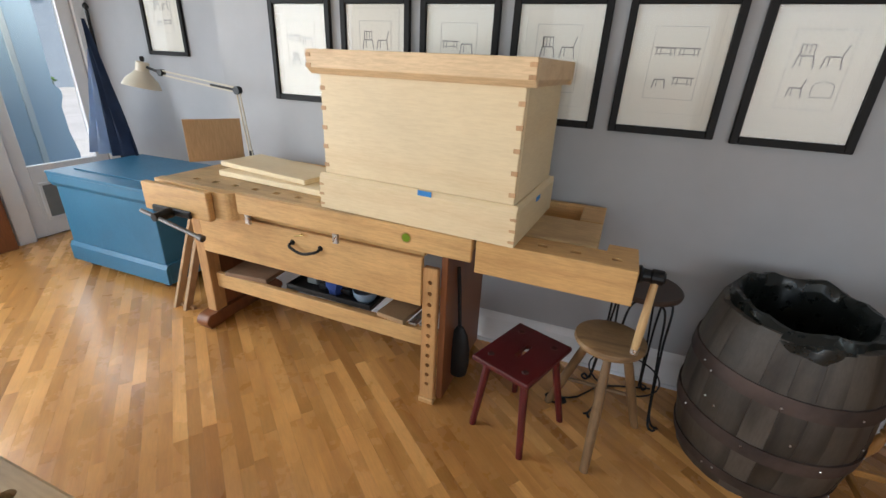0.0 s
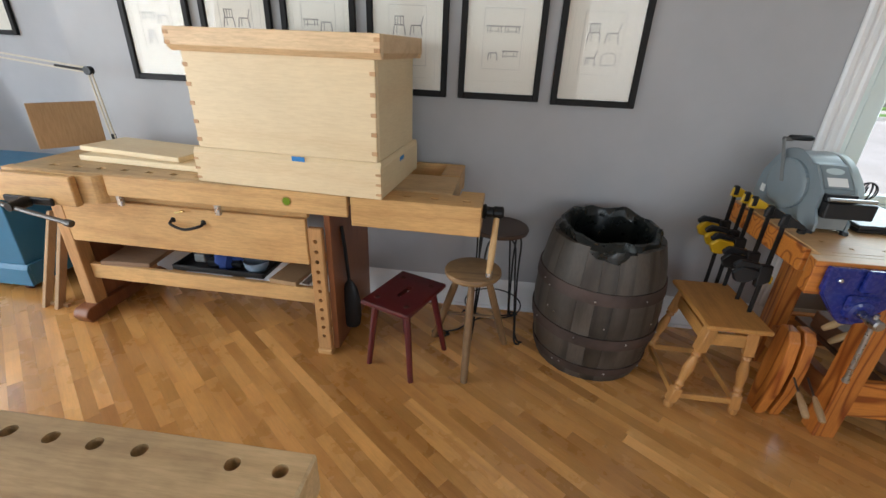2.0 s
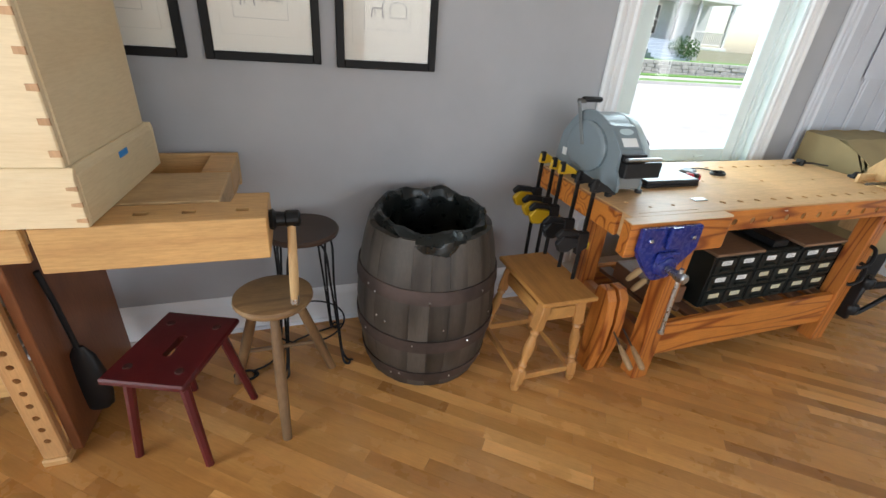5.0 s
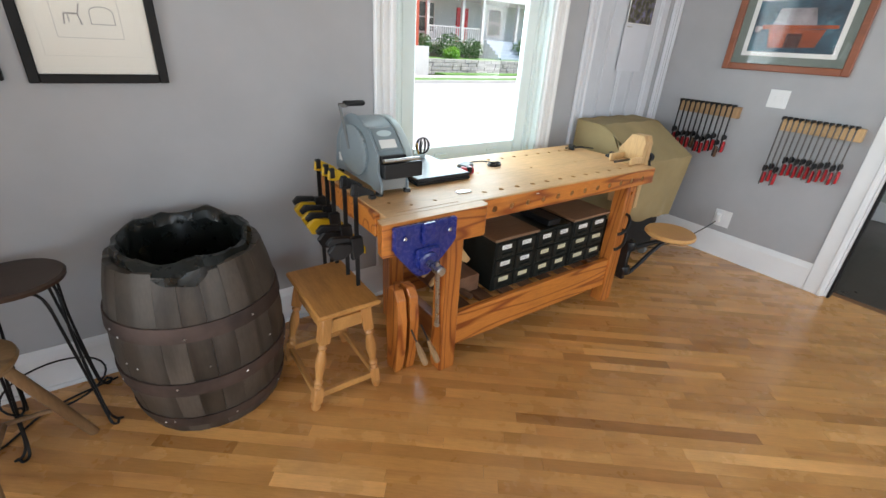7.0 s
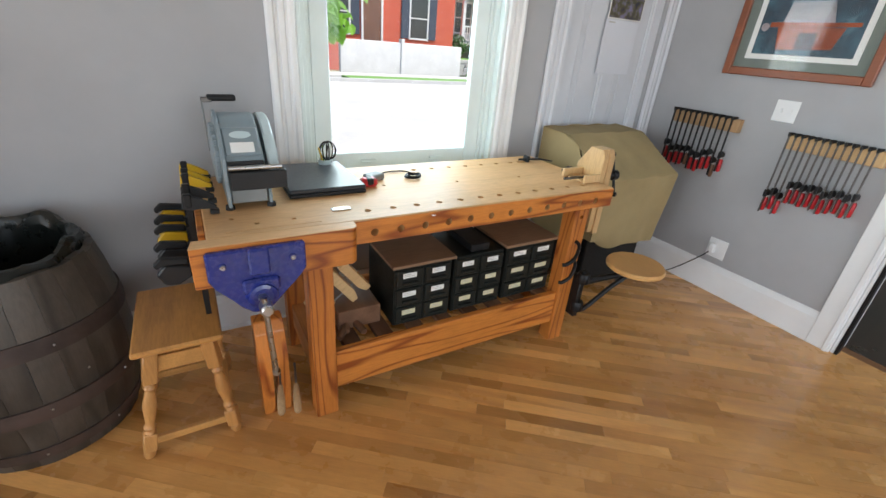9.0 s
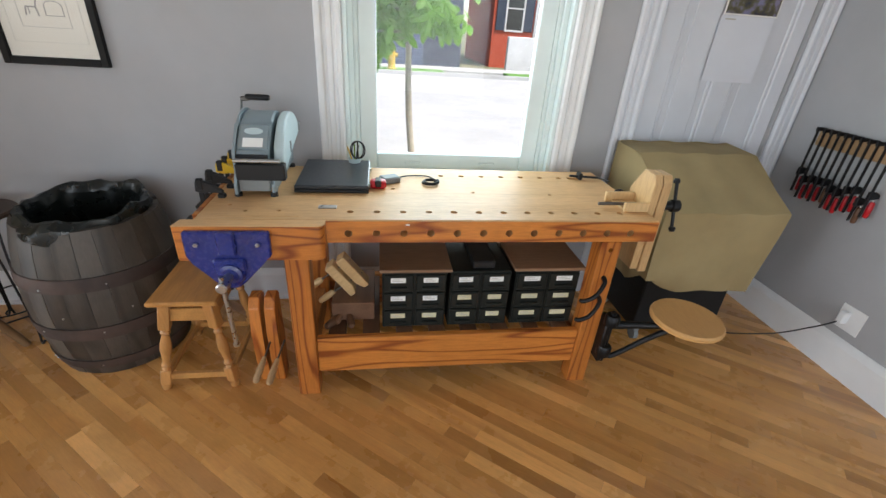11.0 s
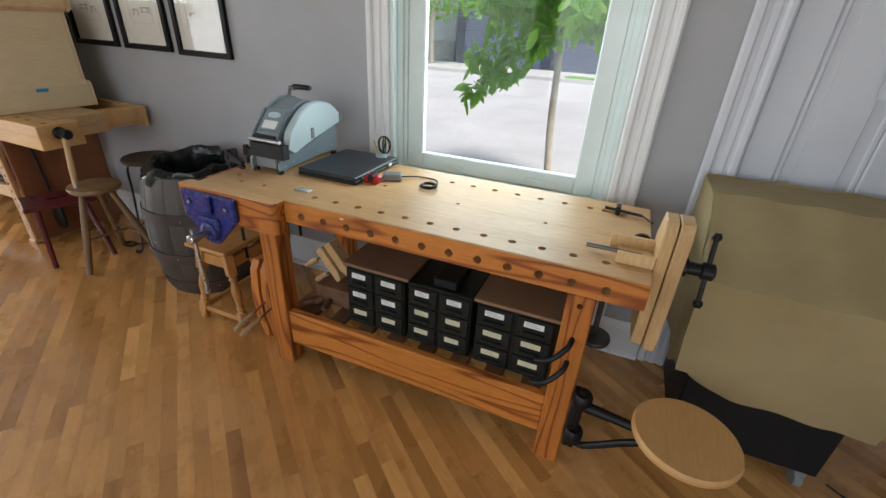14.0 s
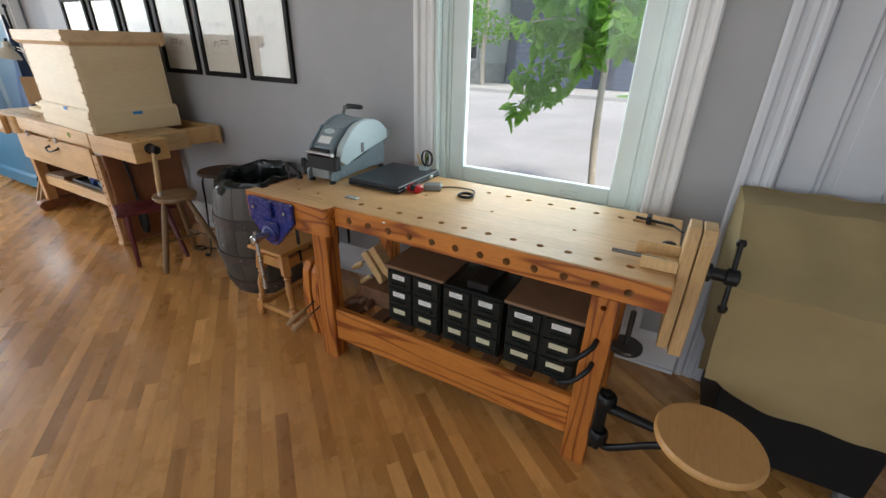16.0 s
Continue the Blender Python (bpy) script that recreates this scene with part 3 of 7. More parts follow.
# ---- bench under the tool chest: European joiner's bench ----
def joiners_bench():
    t = thing("workbench", -0.5, 2.3, 0, "beech joiner's workbench with drawer panel, shelf and tail vise", "workbench")
    b = B()
    box(b, -1.58, 0.115, 1.945, 2.36, 0.865, 0.92, 0.004)
    top = part("top", b, M_beechtop, t, "worn and stained bench top")
    holes = B()
    for k in range(12):
        box(holes, -1.42 + k * 0.128, -1.385 + k * 0.128, 2.01, 2.04, 0.85, 0.94, 0)
    cut(top, holes)
    b = B()
    box(b, -1.05, 0.115, 1.925, 1.944, 0.822, 0.919, 0.004)
    apron = part("apron", b, M_beech, t)
    b = B()
    rod(b, (-0.160, 1.9255, 0.874), (-0.160, 1.9235, 0.874), 0.022, 20)
    part("level_rim", b, M_brass, apron)
    b = B()
    rod(b, (-0.160, 1.9235, 0.874), (-0.160, 1.922, 0.874), 0.017, 20)
    part("level_vial", b, M_green, apron, "round green spirit level")
    # tool tray along the back
    b = B()
    box(b, -1.58, 0.55, 2.36, 2.37, 0.80, 0.915, 0.002)
    box(b, -1.58, 0.55, 2.365, 2.59, 0.815, 0.83, 0.002)
    box(b, -1.58, 0.55, 2.59, 2.62, 0.79, 0.92, 0.003)
    box(b, 0.45, 0.55, 2.37, 2.59, 0.831, 0.919, 0.004)
    part("tool_tray", b, M_beech, t)
    # right end of the top behind the tail vise
    b = B()
    box(b, 0.118, 0.55, 2.075, 2.36, 0.80, 0.92, 0.004)
    part("end_cap", b, M_beechtop, t)
    # tail vise: long jaw and hooked head
    b = B()
    slab(b, [(0.13, 1.925), (0.69, 1.925), (0.69, 2.14), (0.585, 2.14), (0.585, 2.062), (0.13, 2.062)], "z", 0.787, 0.918, 0.003)
    vise = part("tail_vise", b, M_beech, t)
    holes = B()
    for x in (0.24, 0.36, 0.48, 0.62):
        box(holes, x - 0.018, x + 0.018, 1.985, 2.008, 0.86, 0.93, 0)
    cut(vise, holes)
    b = B()
    lathe(b, [(0.03, 0), (0.034, 0.012), (0.024, 0.02), (0.022, 0.045), (0.027, 0.05), (0.027, 0.085), (0.02, 0.092)], frame_to((0.69, 2.02, 0.872), (1, 0, 0)), 16)
    hub = part("screw_hub", b, M_blackm, vise, "dark iron screw hub")
    b = B()
    lathe(b, [(0.011, 0), (0.014, 0.015), (0.0155, 0.1), (0.0135, 0.24), (0.012, 0.30)], frame_to((0.742, 1.985, 0.58), (0.012, 0.028, 0.30)), 14)
    part("handle", b, M_hard, vise, "turned pale wooden handle")
    b = B()
    lathe(b, [(0.0125, 0), (0.0145, 0.006), (0.0145, 0.035), (0.0125, 0.04)], frame_to((0.742, 1.985, 0.571), (0.012, 0.028, 0.30)), 14)
    part("ferrule", b, M_steel, vise)
    # left front vise block with quarter-round end
    b = B()
    out = [(-1.60, 1.935), (-1.16, 1.90), (-1.11, 1.90)] + arc(-1.105, 1.955, 0.055, -90, -20, 4) + [(-1.03, 1.945), (-1.03, 1.99), (-1.60, 1.99)]
    slab(b, out, "z", 0.785, 0.918, 0.002)
    part("front_vise_block", b, M_beech, t)
    b = B()
    box(b, -1.60, -1.16, 1.862, 1.898, 0.775, 0.917, 0.005)
    jaw = part("front_jaw", b, M_beech, t)
    b = B()
    box(b, -1.53, -1.27, 1.845, 1.862, 0.775, 0.812, 0.006)
    lathe(b, [(0.026, 0), (0.026, 0.03), (0.02, 0.06), (0.02, 0.09)], frame_to((-1.40, 1.85, 0.79), (0, -1, 0)), 14)
    plate = part("screw_plate", b, M_blackm, jaw, "dark iron vise plate and screw")
    b = B()
    rod(b, (-1.50, 1.775, 0.805), (-1.13, 1.775, 0.735), 0.0105, 12)
    lathe(b, [(0.012, 0), (0.017, 0.004), (0.017, 0.03), (0.012, 0.035)], frame_to((-1.145, 1.775, 0.738), (0.37, 0, -0.07)), 12)
    part("handle", b, M_dsteel, plate, "steel bar handle")
    # base: drawer panel, end panels, shelf
    b = B()
    box(b, -1.41, -0.12, 1.995, 2.02, 0.53, 0.765, 0.004)
    dr = part("drawer_front", b, M_beech, t)
    b = B()
    tube(b, curve([(-0.80, 1.992, 0.700), (-0.795, 1.965, 0.690), (-0.72, 1.955, 0.672), (-0.645, 1.965, 0.690), (-0.64, 1.992, 0.698)]), 0.007)
    for x in (-0.80, -0.64):
        lathe(b, [(0.014, 0), (0.011, 0.006)], frame_to((x, 1.995, 0.70), (0, -1, 0)), 12)
    part("handle", b, M_blackm, dr, "black iron bow handle")
    b = B()
    rod(b, (-0.74, 1.995, 0.752), (-0.74, 1.975, 0.752), 0.005)
    rod(b, (-0.765, 1.975, 0.745), (-0.715, 1.975, 0.758), 0.004)
    part("key", b, M_brass, dr, "small brass key")
    b = B()
    box(b, -1.41, -0.12, 2.022, 2.05, 0.76, 0.864, 0.003)
    part("upper_rail", b, M_beech, t)
    for x in (-1.02, -0.52):
        b = B()
        box(b, x - 0.014, x + 0.014, 1.945, 1.965, 0.765, 0.868, 0.004)
        part("bench_dog", b, M_steel, t, "square steel bench dog")
    b = B()
    box(b, -1.485, -0.12, 2.095, 2.125, 0.245, 0.335, 0.003)
    box(b, -1.485, -0.12, 2.50, 2.53, 0.245, 0.335, 0.003)
    part("stretcher", b, M_beech, t)
    for k, (x0, x1) in enumerate(((-1.47, -1.27), (-1.02, -0.96), (-0.66, -0.60), (-0.40, -0.34))):
        b = B()
        box(b, x0, x1, 2.125, 2.50, 0.30, 0.322, 0.003)
        part("shelf_slat", b, M_beech, t)
    b = B()
    box(b, -0.045, -0.015, 2.03, 2.58, 0.02, 0.80, 0.003)
    part("end_panel", b, M_brown, t, "reddish brown end panel")
    b = B()
    box(b, -0.118, -0.046, 2.000, 2.030, 0.03, 0.722, 0.005)
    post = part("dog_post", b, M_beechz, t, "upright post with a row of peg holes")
    holes = B()
    for k in range(11):
        z = 0.115 + k * 0.054
        rod(holes, (-0.082, 1.98, z), (-0.082, 2.05, z), 0.0105, 12)
    cut(post, holes)
    b = B()
    box(b, -0.122, -0.044, 1.990, 2.6, 0.0, 0.032, 0.006)
    part("foot", b, M_beech, t)
    for y0, y1 in ((2.06, 2.14), (2.46, 2.54)):
        b = B()
        box(b, -1.56, -1.49, y0, y1, 0.06, 0.80, 0.004)
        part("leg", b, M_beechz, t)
    b = B()
    slab(b, [(2.0, 0.0), (2.08, 0.0), (2.12, 0.02), (2.48, 0.02), (2.52, 0), (2.6, 0), (2.6, 0.04), (2.55, 0.09), (2.06, 0.09)] + arc(2.02, 0.045, 0.045, 90, 180, 4), "x", -1.57, -1.480, 0.004)
    part("foot", b, M_brown, t)
    b = B()
    box(b, -1.55, -1.50, 2.14, 2.46, 0.10, 0.80, 0.003)
    part("end_panel", b, M_brown, t)
    t.matrix_basis = SKEW @ t.matrix_basis
    return t


# the bench stands slightly askew to the wall, turned about its tail vise
SKEW = Matrix.Translation((0.69, 1.925, 0)) @ Matrix.Rotation(radians(-1.2), 4, "Z") @ Matrix.Translation((-0.69, -1.925, 0))
joiners_bench()


# ---- tool chest in new pine ----
def pine_chest():
    t = thing("tool_chest", -0.137, 2.235, 0.921, "unfinished dovetailed pine tool chest standing on the joiner's bench", "chest", rz=-4.6)
    M = place_of(t)

    def P(name, x0, x1, y0, y1, z0, z1, m, label="", c=0.003):
        b = B()
        box(b, x0, x1, y0, y1, z0, z1, c, M)
        return part(name, b, m, t, label)

    W, D = 0.412, 0.262
    for k, (z0, z1) in enumerate(((0.0, 0.545),)):
        P("front_board", -W, W, -D, -D + 0.022, z0 + 0.004, z1, M_pine)
        P("back_board", -W, W, D - 0.022, D, z0 + 0.004, z1, M_pine)
        for s in (-1, 1):
            x = sorted((s * (W - 0.022), s * (W + 0.0015)))
            P("side_board", x[0], x[1], -D + 0.0215, D - 0.0215, z0 + 0.004, z1, M_piney)
    G = 0.020
    z1 = 0.152
    for s in (-1, 1):
        b = B()
        y = sorted((s * (D + 0.0005), s * (D + G)))
        prof = [(s * D, 0), (s * (D + G), 0), (s * (D + G), z1 - 0.022), (s * (D + 0.008), z1), (s * D, z1)]
        slab(b, prof, "x", -W - G, W + G, 0.0015)
        bmesh.ops.transform(b, matrix=M, verts=b.verts)
        part("plinth_front" if s < 0 else "plinth_back", b, M_pine, t)
        b = B()
        prof = [(s * (W + 0.002), 0), (s * (W + G), 0), (s * (W + G), z1 - 0.022), (s * (W + 0.008), z1), (s * (W + 0.002), z1)]
        slab(b, prof, "y", -D + 0.001, D - 0.001, 0.0015)
        bmesh.ops.transform(b, matrix=M, verts=b.verts)
        part("plinth_side", b, M_piney, t)
    # lid with a sloping moulding
    H0, H1 = 0.535, 0.622
    for s in (-1, 1):
        b = B()
        prof = [(s * (D + 0.0), H0), (s * (D + 0.010), H0), (s * (D + 0.034), H0 + 0.022), (s * (D + 0.034), H1), (s * (D + 0.0), H1)]
        slab(b, prof, "x", -W - 0.034, W + 0.034, 0.002)
        bmesh.ops.transform(b, matrix=M, verts=b.verts)
        part("lid_rim", b, M_pinelid, t)
        b = B()
        prof = [(s * (W + 0.002), H0), (s * (W + 0.010), H0), (s * (W + 0.034), H0 + 0.022), (s * (W + 0.034), H1), (s * (W + 0.002), H1)]
        slab(b, prof, "y", -D + 0.001, D - 0.001, 0.002)
        bmesh.ops.transform(b, matrix=M, verts=b.verts)
        part("lid_rim", b, M_pinelid, t)
    P("lid_panel", -W + 0.001, W - 0.001, -D + 0.001, D - 0.001, H1 - 0.03, H1 - 0.004, M_pine)
    # dovetail pins: end grain on the front at both corners, and on the plinth
    rows = [(0.185 + 0.075 * k, W, D, 0.011) for k in range(5)] + [(0.02 + 0.042 * k, W + G, D + G, 0.008) for k in range(3)]
    for z, w, d, h in rows:
        for s in (-1, 1):
            b = B()
            x = sorted((s * (w - 0.022), s * (w + 0.0012)))
            slab(b, [(s * (w + 0.0012), z - h * 0.75), (s * (w + 0.0012), z + h * 0.75), (s * (w - 0.022), z + h * 1.25 - 0.006), (s * (w - 0.022), z - h * 1.25 + 0.006)], "y", -d - 0.0018, -d + 0.004)
            bmesh.ops.transform(b, matrix=M, verts=b.verts)
            part("dovetail_pin", b, M_endgrain, t)
    for s in (-1, 1):
        x = sorted((s * (W + 0.010), s * (W + 0.0345)))
        for z in (H0 + 0.03, H0 + 0.066):
            b = B()
            box(b, x[0], x[1], -D - 0.0355, -D - 0.03, z - 0.007, z + 0.007, 0.001, M)
            part("dovetail_pin", b, M_endgrain, t)
    P("tape", 0.042, 0.100, -D - G - 0.0015, -D - G + 0.001, 0.131, 0.151, M_tape, "strip of blue masking tape", 0.0005)
    P("tape", W + G - 0.001, W + G + 0.0015, -0.02, 0.04, 0.105, 0.124, M_tape, "strip of blue masking tape", 0.0005)


pine_chest()


def simple(name, x0, x1, y0, y1, z0, z1, m, label, category, c=0.003, rz=0.0, ry=0.0, group=""):
    """A board or block that lies or stands by itself."""
    ob_b = B()
    cx, cy = (x0 + x1) / 2, (y0 + y1) / 2
    box(ob_b, x0 - cx, x1 - cx, y0 - cy, y1 - cy, 0, z1 - z0, c)
    ob = part(name, ob_b, m)
    ob.matrix_basis = pose(cx, cy, z0, 0, ry, rz)
    return tagged(ob, label, category, group)


simple("loose_board", -1.36, -0.60, 2.10, 2.33, 0.921, 0.949, M_pine, "planed pine board lying on the joiner's bench", "board", rz=-4)
simple("loose_board", -1.42, -0.78, 2.16, 2.42, 0.9495, 0.975, M_pine, "planed pine board stacked on another board", "board", rz=-8)
up = B()
box(up, -0.15, 0.15, -0.0095, 0.0095, 0.921, 1.16, 0.002, pose(-1.66, 2.38, 0, 0, 0, 52))
tagged(part("upright_board", up, M_mdf), "brown fibreboard offcut standing on the bench end", "board")
for k, (x, w, h) in enumerate(((-1.90, 0.05, 0.54), (-1.815, 0.06, 0.56))):
    b = B()
    slab(b, [(2.07, 0.0), (2.12, 0.0), (2.34, h - 0.01), (2.29, h)], "x", x, x + w * 0.45, 0.002)
    box(b, x, x + w, 2.105, 2.125, 0.0, 0.02, 0.001)
    tagged(part("leaning_plank", b, M_mdf), "narrow brown plank leaning beside the bench", "plank", "leaning planks")
simple("block", -0.98, -0.96, 2.55, 2.58, 0.921, 1.03, M_hard, "short pale wooden peg standing in the bench", "peg")


# shelf contents of the joiner's bench
simple("shelf_board", -1.42, -1.14, 2.10, 2.40, 0.336, 0.362, M_lid, "brown board lying on the bench shelf", "board", rz=6)
b = B()
box(b, -1.0, -0.46, 2.13, 2.46, 0.336, 0.344, 0.003)
for e in ((-1.0, -0.985, 2.13, 2.46), (-0.475, -0.46, 2.13, 2.46), (-1.0, -0.46, 2.13, 2.145), (-1.0, -0.46, 2.445, 2.46)):
    box(b, *e, 0.336, 0.366, 0.004)
tagged(part("tray", b, M_plastic), "shallow black plastic tray on the bench shelf", "tray")
for x, y, w, d, h, m in ((-0.93, 2.22, 0.07, 0.09, 0.05, M_grey), (-0.86, 2.30, 0.08, 0.06, 0.06, M_grey), (-0.83, 2.19, 0.06, 0.05, 0.035, M_plastic), (-0.72, 2.20, 0.09, 0.05, 0.03, M_plastic)):
    b = B()
    box(b, x, x + w, y, y + d, 0.345, 0.345 + h, 0.006)
    box(b, x + 0.012, x + w - 0.012, y + 0.012, y + d - 0.012, 0.345 + h, 0.355 + h, 0.004)
    tagged(part("tool_box", b, m), "small dark tool case in the black tray", "case", "cases in the tray")
b = B()
lathe(b, [(0.085, 0), (0.092, 0.03), (0.075, 0.065), (0.05, 0.09), (0.02, 0.098)], Matrix.Translation((-0.72, 2.27, 0.345)), 18, True, lambda a, h: 1 + 0.22 * math.sin(3 * a + 30 * h) + 0.12 * math.sin(7 * a - 20 * h))
tagged(part("rag", b, M_rag, smooth=True), "crumpled blue cloth in the black tray", "cloth")
b = B()
lathe(b, [(0.045, 0), (0.062, 0.03), (0.068, 0.062), (0.064, 0.062), (0.058, 0.03), (0.04, 0.008)], Matrix.Translation((-0.54, 2.21, 0.345)), 24)
tagged(part("bowl", b, M_pot, smooth=True), "pale blue bowl in the black tray", "bowl")
simple("shelf_board", -0.40, -0.24, 2.10, 2.42, 0.336, 0.36, M_mdf, "pale brown board lying on the bench shelf", "board", rz=-6)
simple("metal_bar", -0.225, -0.185, 2.11, 2.42, 0.336, 0.35, M_steel, "flat steel bar lying on the bench shelf", "bar", rz=-5, group="steel bars")
simple("metal_bar", -0.175, -0.14, 2.12, 2.40, 0.336, 0.348, M_steel, "flat steel bar lying on the bench shelf", "bar", rz=-5, group="steel bars")
b = B()
lathe(b, [(0.030, 0), (0.050, 0.02), (0.058, 0.08), (0.056, 0.17), (0.040, 0.25), (0.016, 0.29)], frame_to((0.01, 2.16, 0.08), (0.02, 0.0, 1)) @ Matrix.Diagonal((0.42, 1, 1, 1)), 18)
tube(b, [(0.012, 2.16, 0.36), (0.0, 2.16, 0.55), (-0.008, 2.15, 0.68)], 0.009)
tagged(part("bench_brush", b, M_plastic, smooth=True), "dark bench brush hanging on the end panel", "brush")


# ---- blue chest ----
def blue_chest():
    t = thing("blue_chest", -2.55, 2.55, 0, "blue painted tool chest with raised plinth on small castors", "chest")
    X0, X1, Y0, Y1 = -3.02, -2.08, 2.265, 2.90
    b = B()
    box(b, X0, X1, Y0, Y1, 0.065, 0.64, 0.004)
    part("body", b, M_bluechest, t)
    for name, z0, z1, d in (("plinth", 0.06, 0.20, 0.020), ("lid_skirt", 0.615, 0.70, 0.026)):
        for a in ((X0 - d, X1 + d, Y0 - d, Y0), (X0 - d, X1 + d, Y1, Y1 + d)):
            b = B()
            s = -1 if a[2] < 2.5 else 1
            base = Y0 if s < 0 else Y1
            if name == "plinth":
                prof = [(base, z0), (base + s * d, z0), (base + s * d, z1 - 0.03), (base + s * 0.004, z1), (base, z1)]
            else:
                prof = [(base, z0), (base + s * 0.006, z0), (base + s * d, z0 + 0.03), (base + s * d, z1), (base, z1)]
            slab(b, prof, "x", a[0], a[1], 0.002)
            part(name, b, M_bluechest, t)
        for a in ((X0 - d, X0), (X1, X1 + d)):
            b = B()
            box(b, a[0], a[1], Y0 + 0.001, Y1 - 0.001, z0, z1, 0.004)
            part(name, b, M_bluechest, t)
    b = B()
    box(b, X0 - 0.03, X1 + 0.03, Y0 - 0.03, Y1 + 0.03, 0.701, 0.722, 0.004)
    lid = part("lid", b, M_bluechest, t)
    b = B()
    box(b, X0 + 0.09, X1 - 0.09, Y0 + 0.085, Y1 - 0.085, 0.7225, 0.731, 0.003)
    part("lid_panel", b, M_bluechest, lid)
    for x in (X0 + 0.09, X1 - 0.09):
        for y in (Y0 + 0.05, Y1 - 0.05):
            b = B()
            rod(b, (x - 0.012, y, 0.026), (x + 0.012, y, 0.026), 0.026, 14)
            rod(b, (x, y, 0.03), (x, y, 0.064), 0.014)
            part("castor", b, M_maroon, t, "small dark red castor")


blue_chest()


# ---- flag furled in the corner ----
def flag():
    t = thing("flag", -3.35, 2.90, 0, "furled blue and white flag on a dark pole", "flag")
    b = B()
    rod(b, (-3.30, 2.93, 0.0), (-3.25, 2.90, 1.76), 0.012)
    lathe(b, [(0.006, 0), (0.02, 0.015), (0.02, 0.03), (0.004, 0.05)], Matrix.Translation((-3.25, 2.90, 1.76)), 12)
    part("pole", b, M_blackm, t)
    for name, x0, x1, za, m in (("field", -3.30, -3.00, 1.70, M_navy), ("stripes", -3.58, -3.31, 1.50, M_cloth)):
        b = B()
        n, rows = 14, []
        for j in range(11):
            f = j / 10
            z = za - f * (za - 0.70)
            row = []
            for k in range(n + 1):
                u = k / n
                w = 0.05 + 0.95 * f
                x = -3.26 + ((x0 + u * (x1 - x0)) + 3.26) * w
                y = 2.86 + 0.035 * math.sin(u * 14 + 2 * f) * (0.3 + f)
                row.append(b.verts.new((x, y, z)))
            rows.append(row)
        for p, q in zip(rows, rows[1:]):
            for k in range(n):
                b.faces.new((p[k], p[k + 1], q[k + 1], q[k]))
        bmesh.ops.solidify(b, geom=list(b.faces), thickness=0.004)
        part(name, b, m, t, smooth=True)


flag()


# ---- swing-arm lamp ----
def arm_lamp():
    t = thing("desk_lamp", -1.46, 2.45, 0.92, "cream swing arm lamp clamped to the bench", "lamp")
    j0, j1, j2 = Vector((-1.46, 2.45, 0.93)), Vector((-1.48, 2.43, 1.325)), Vector((-2.03, 2.40, 1.39))
    b = B()
    box(b, -1.485, -1.435, 2.42, 2.48, 0.921, 0.95, 0.005)
    rod(b, (-1.46, 2.45, 0.93), (-1.46, 2.45, 0.99), 0.012)
    part("clamp", b, M_blackm, t)
    for nm, a, c in (("lower_arm", j0, j1), ("upper_arm", j1, j2)):
        b = B()
        off = Vector((0.011, 0, 0)) if nm == "lower_arm" else Vector((0, 0, 0.012))
        for s in (-1, 1):
            rod(b, a + s * off, c + s * off, 0.0048, 8)
        part(nm, b, M_cream, t)
    for j, r in ((j1, 0.022), (j2, 0.02)):
        b = B()
        rod(b, j + Vector((0, -0.014, 0)), j + Vector((0, 0.014, 0)), r, 14)
        part("joint", b, M_blackm, t)
    b = B()
    rod(b, j1 + Vector((-0.02, 0, 0.002)), j1 + Vector((-0.19, -0.008, 0.018)), 0.007)
    part("spring", b, M_blackm, t)
    ax = Vector((-0.12, -0.16, -0.98))
    base = Vector((-2.145, 2.38, 1.445))
    b = B()
    lathe(b, [(0.026, 0), (0.034, 0.006), (0.036, 0.055), (0.05, 0.07), (0.085, 0.105), (0.102, 0.145), (0.098, 0.145), (0.08, 0.108), (0.045, 0.075)], frame_to(base, ax), 28)
    part("shade", b, M_cream, t, "cream enamel lamp shade", smooth=True)
    b = B()
    rod(b, j2, base + Vector((0.03, 0, -0.03)), 0.008)
    lathe(b, [(0.01, 0), (0.014, 0.02), (0.008, 0.03)], Matrix.Translation(base), 10)
    part("neck", b, M_blackm, t)


arm_lamp()
for ob in list(bpy.context.scene.objects):
    if ob.parent is None and ob.name.split(".")[0] in ("loose_board", "upright_board", "leaning_plank", "block", "shelf_board", "tray", "tool_box", "rag", "bowl", "metal_bar", "bench_brush", "desk_lamp"):
        ob.matrix_basis = SKEW @ ob.matrix_basis


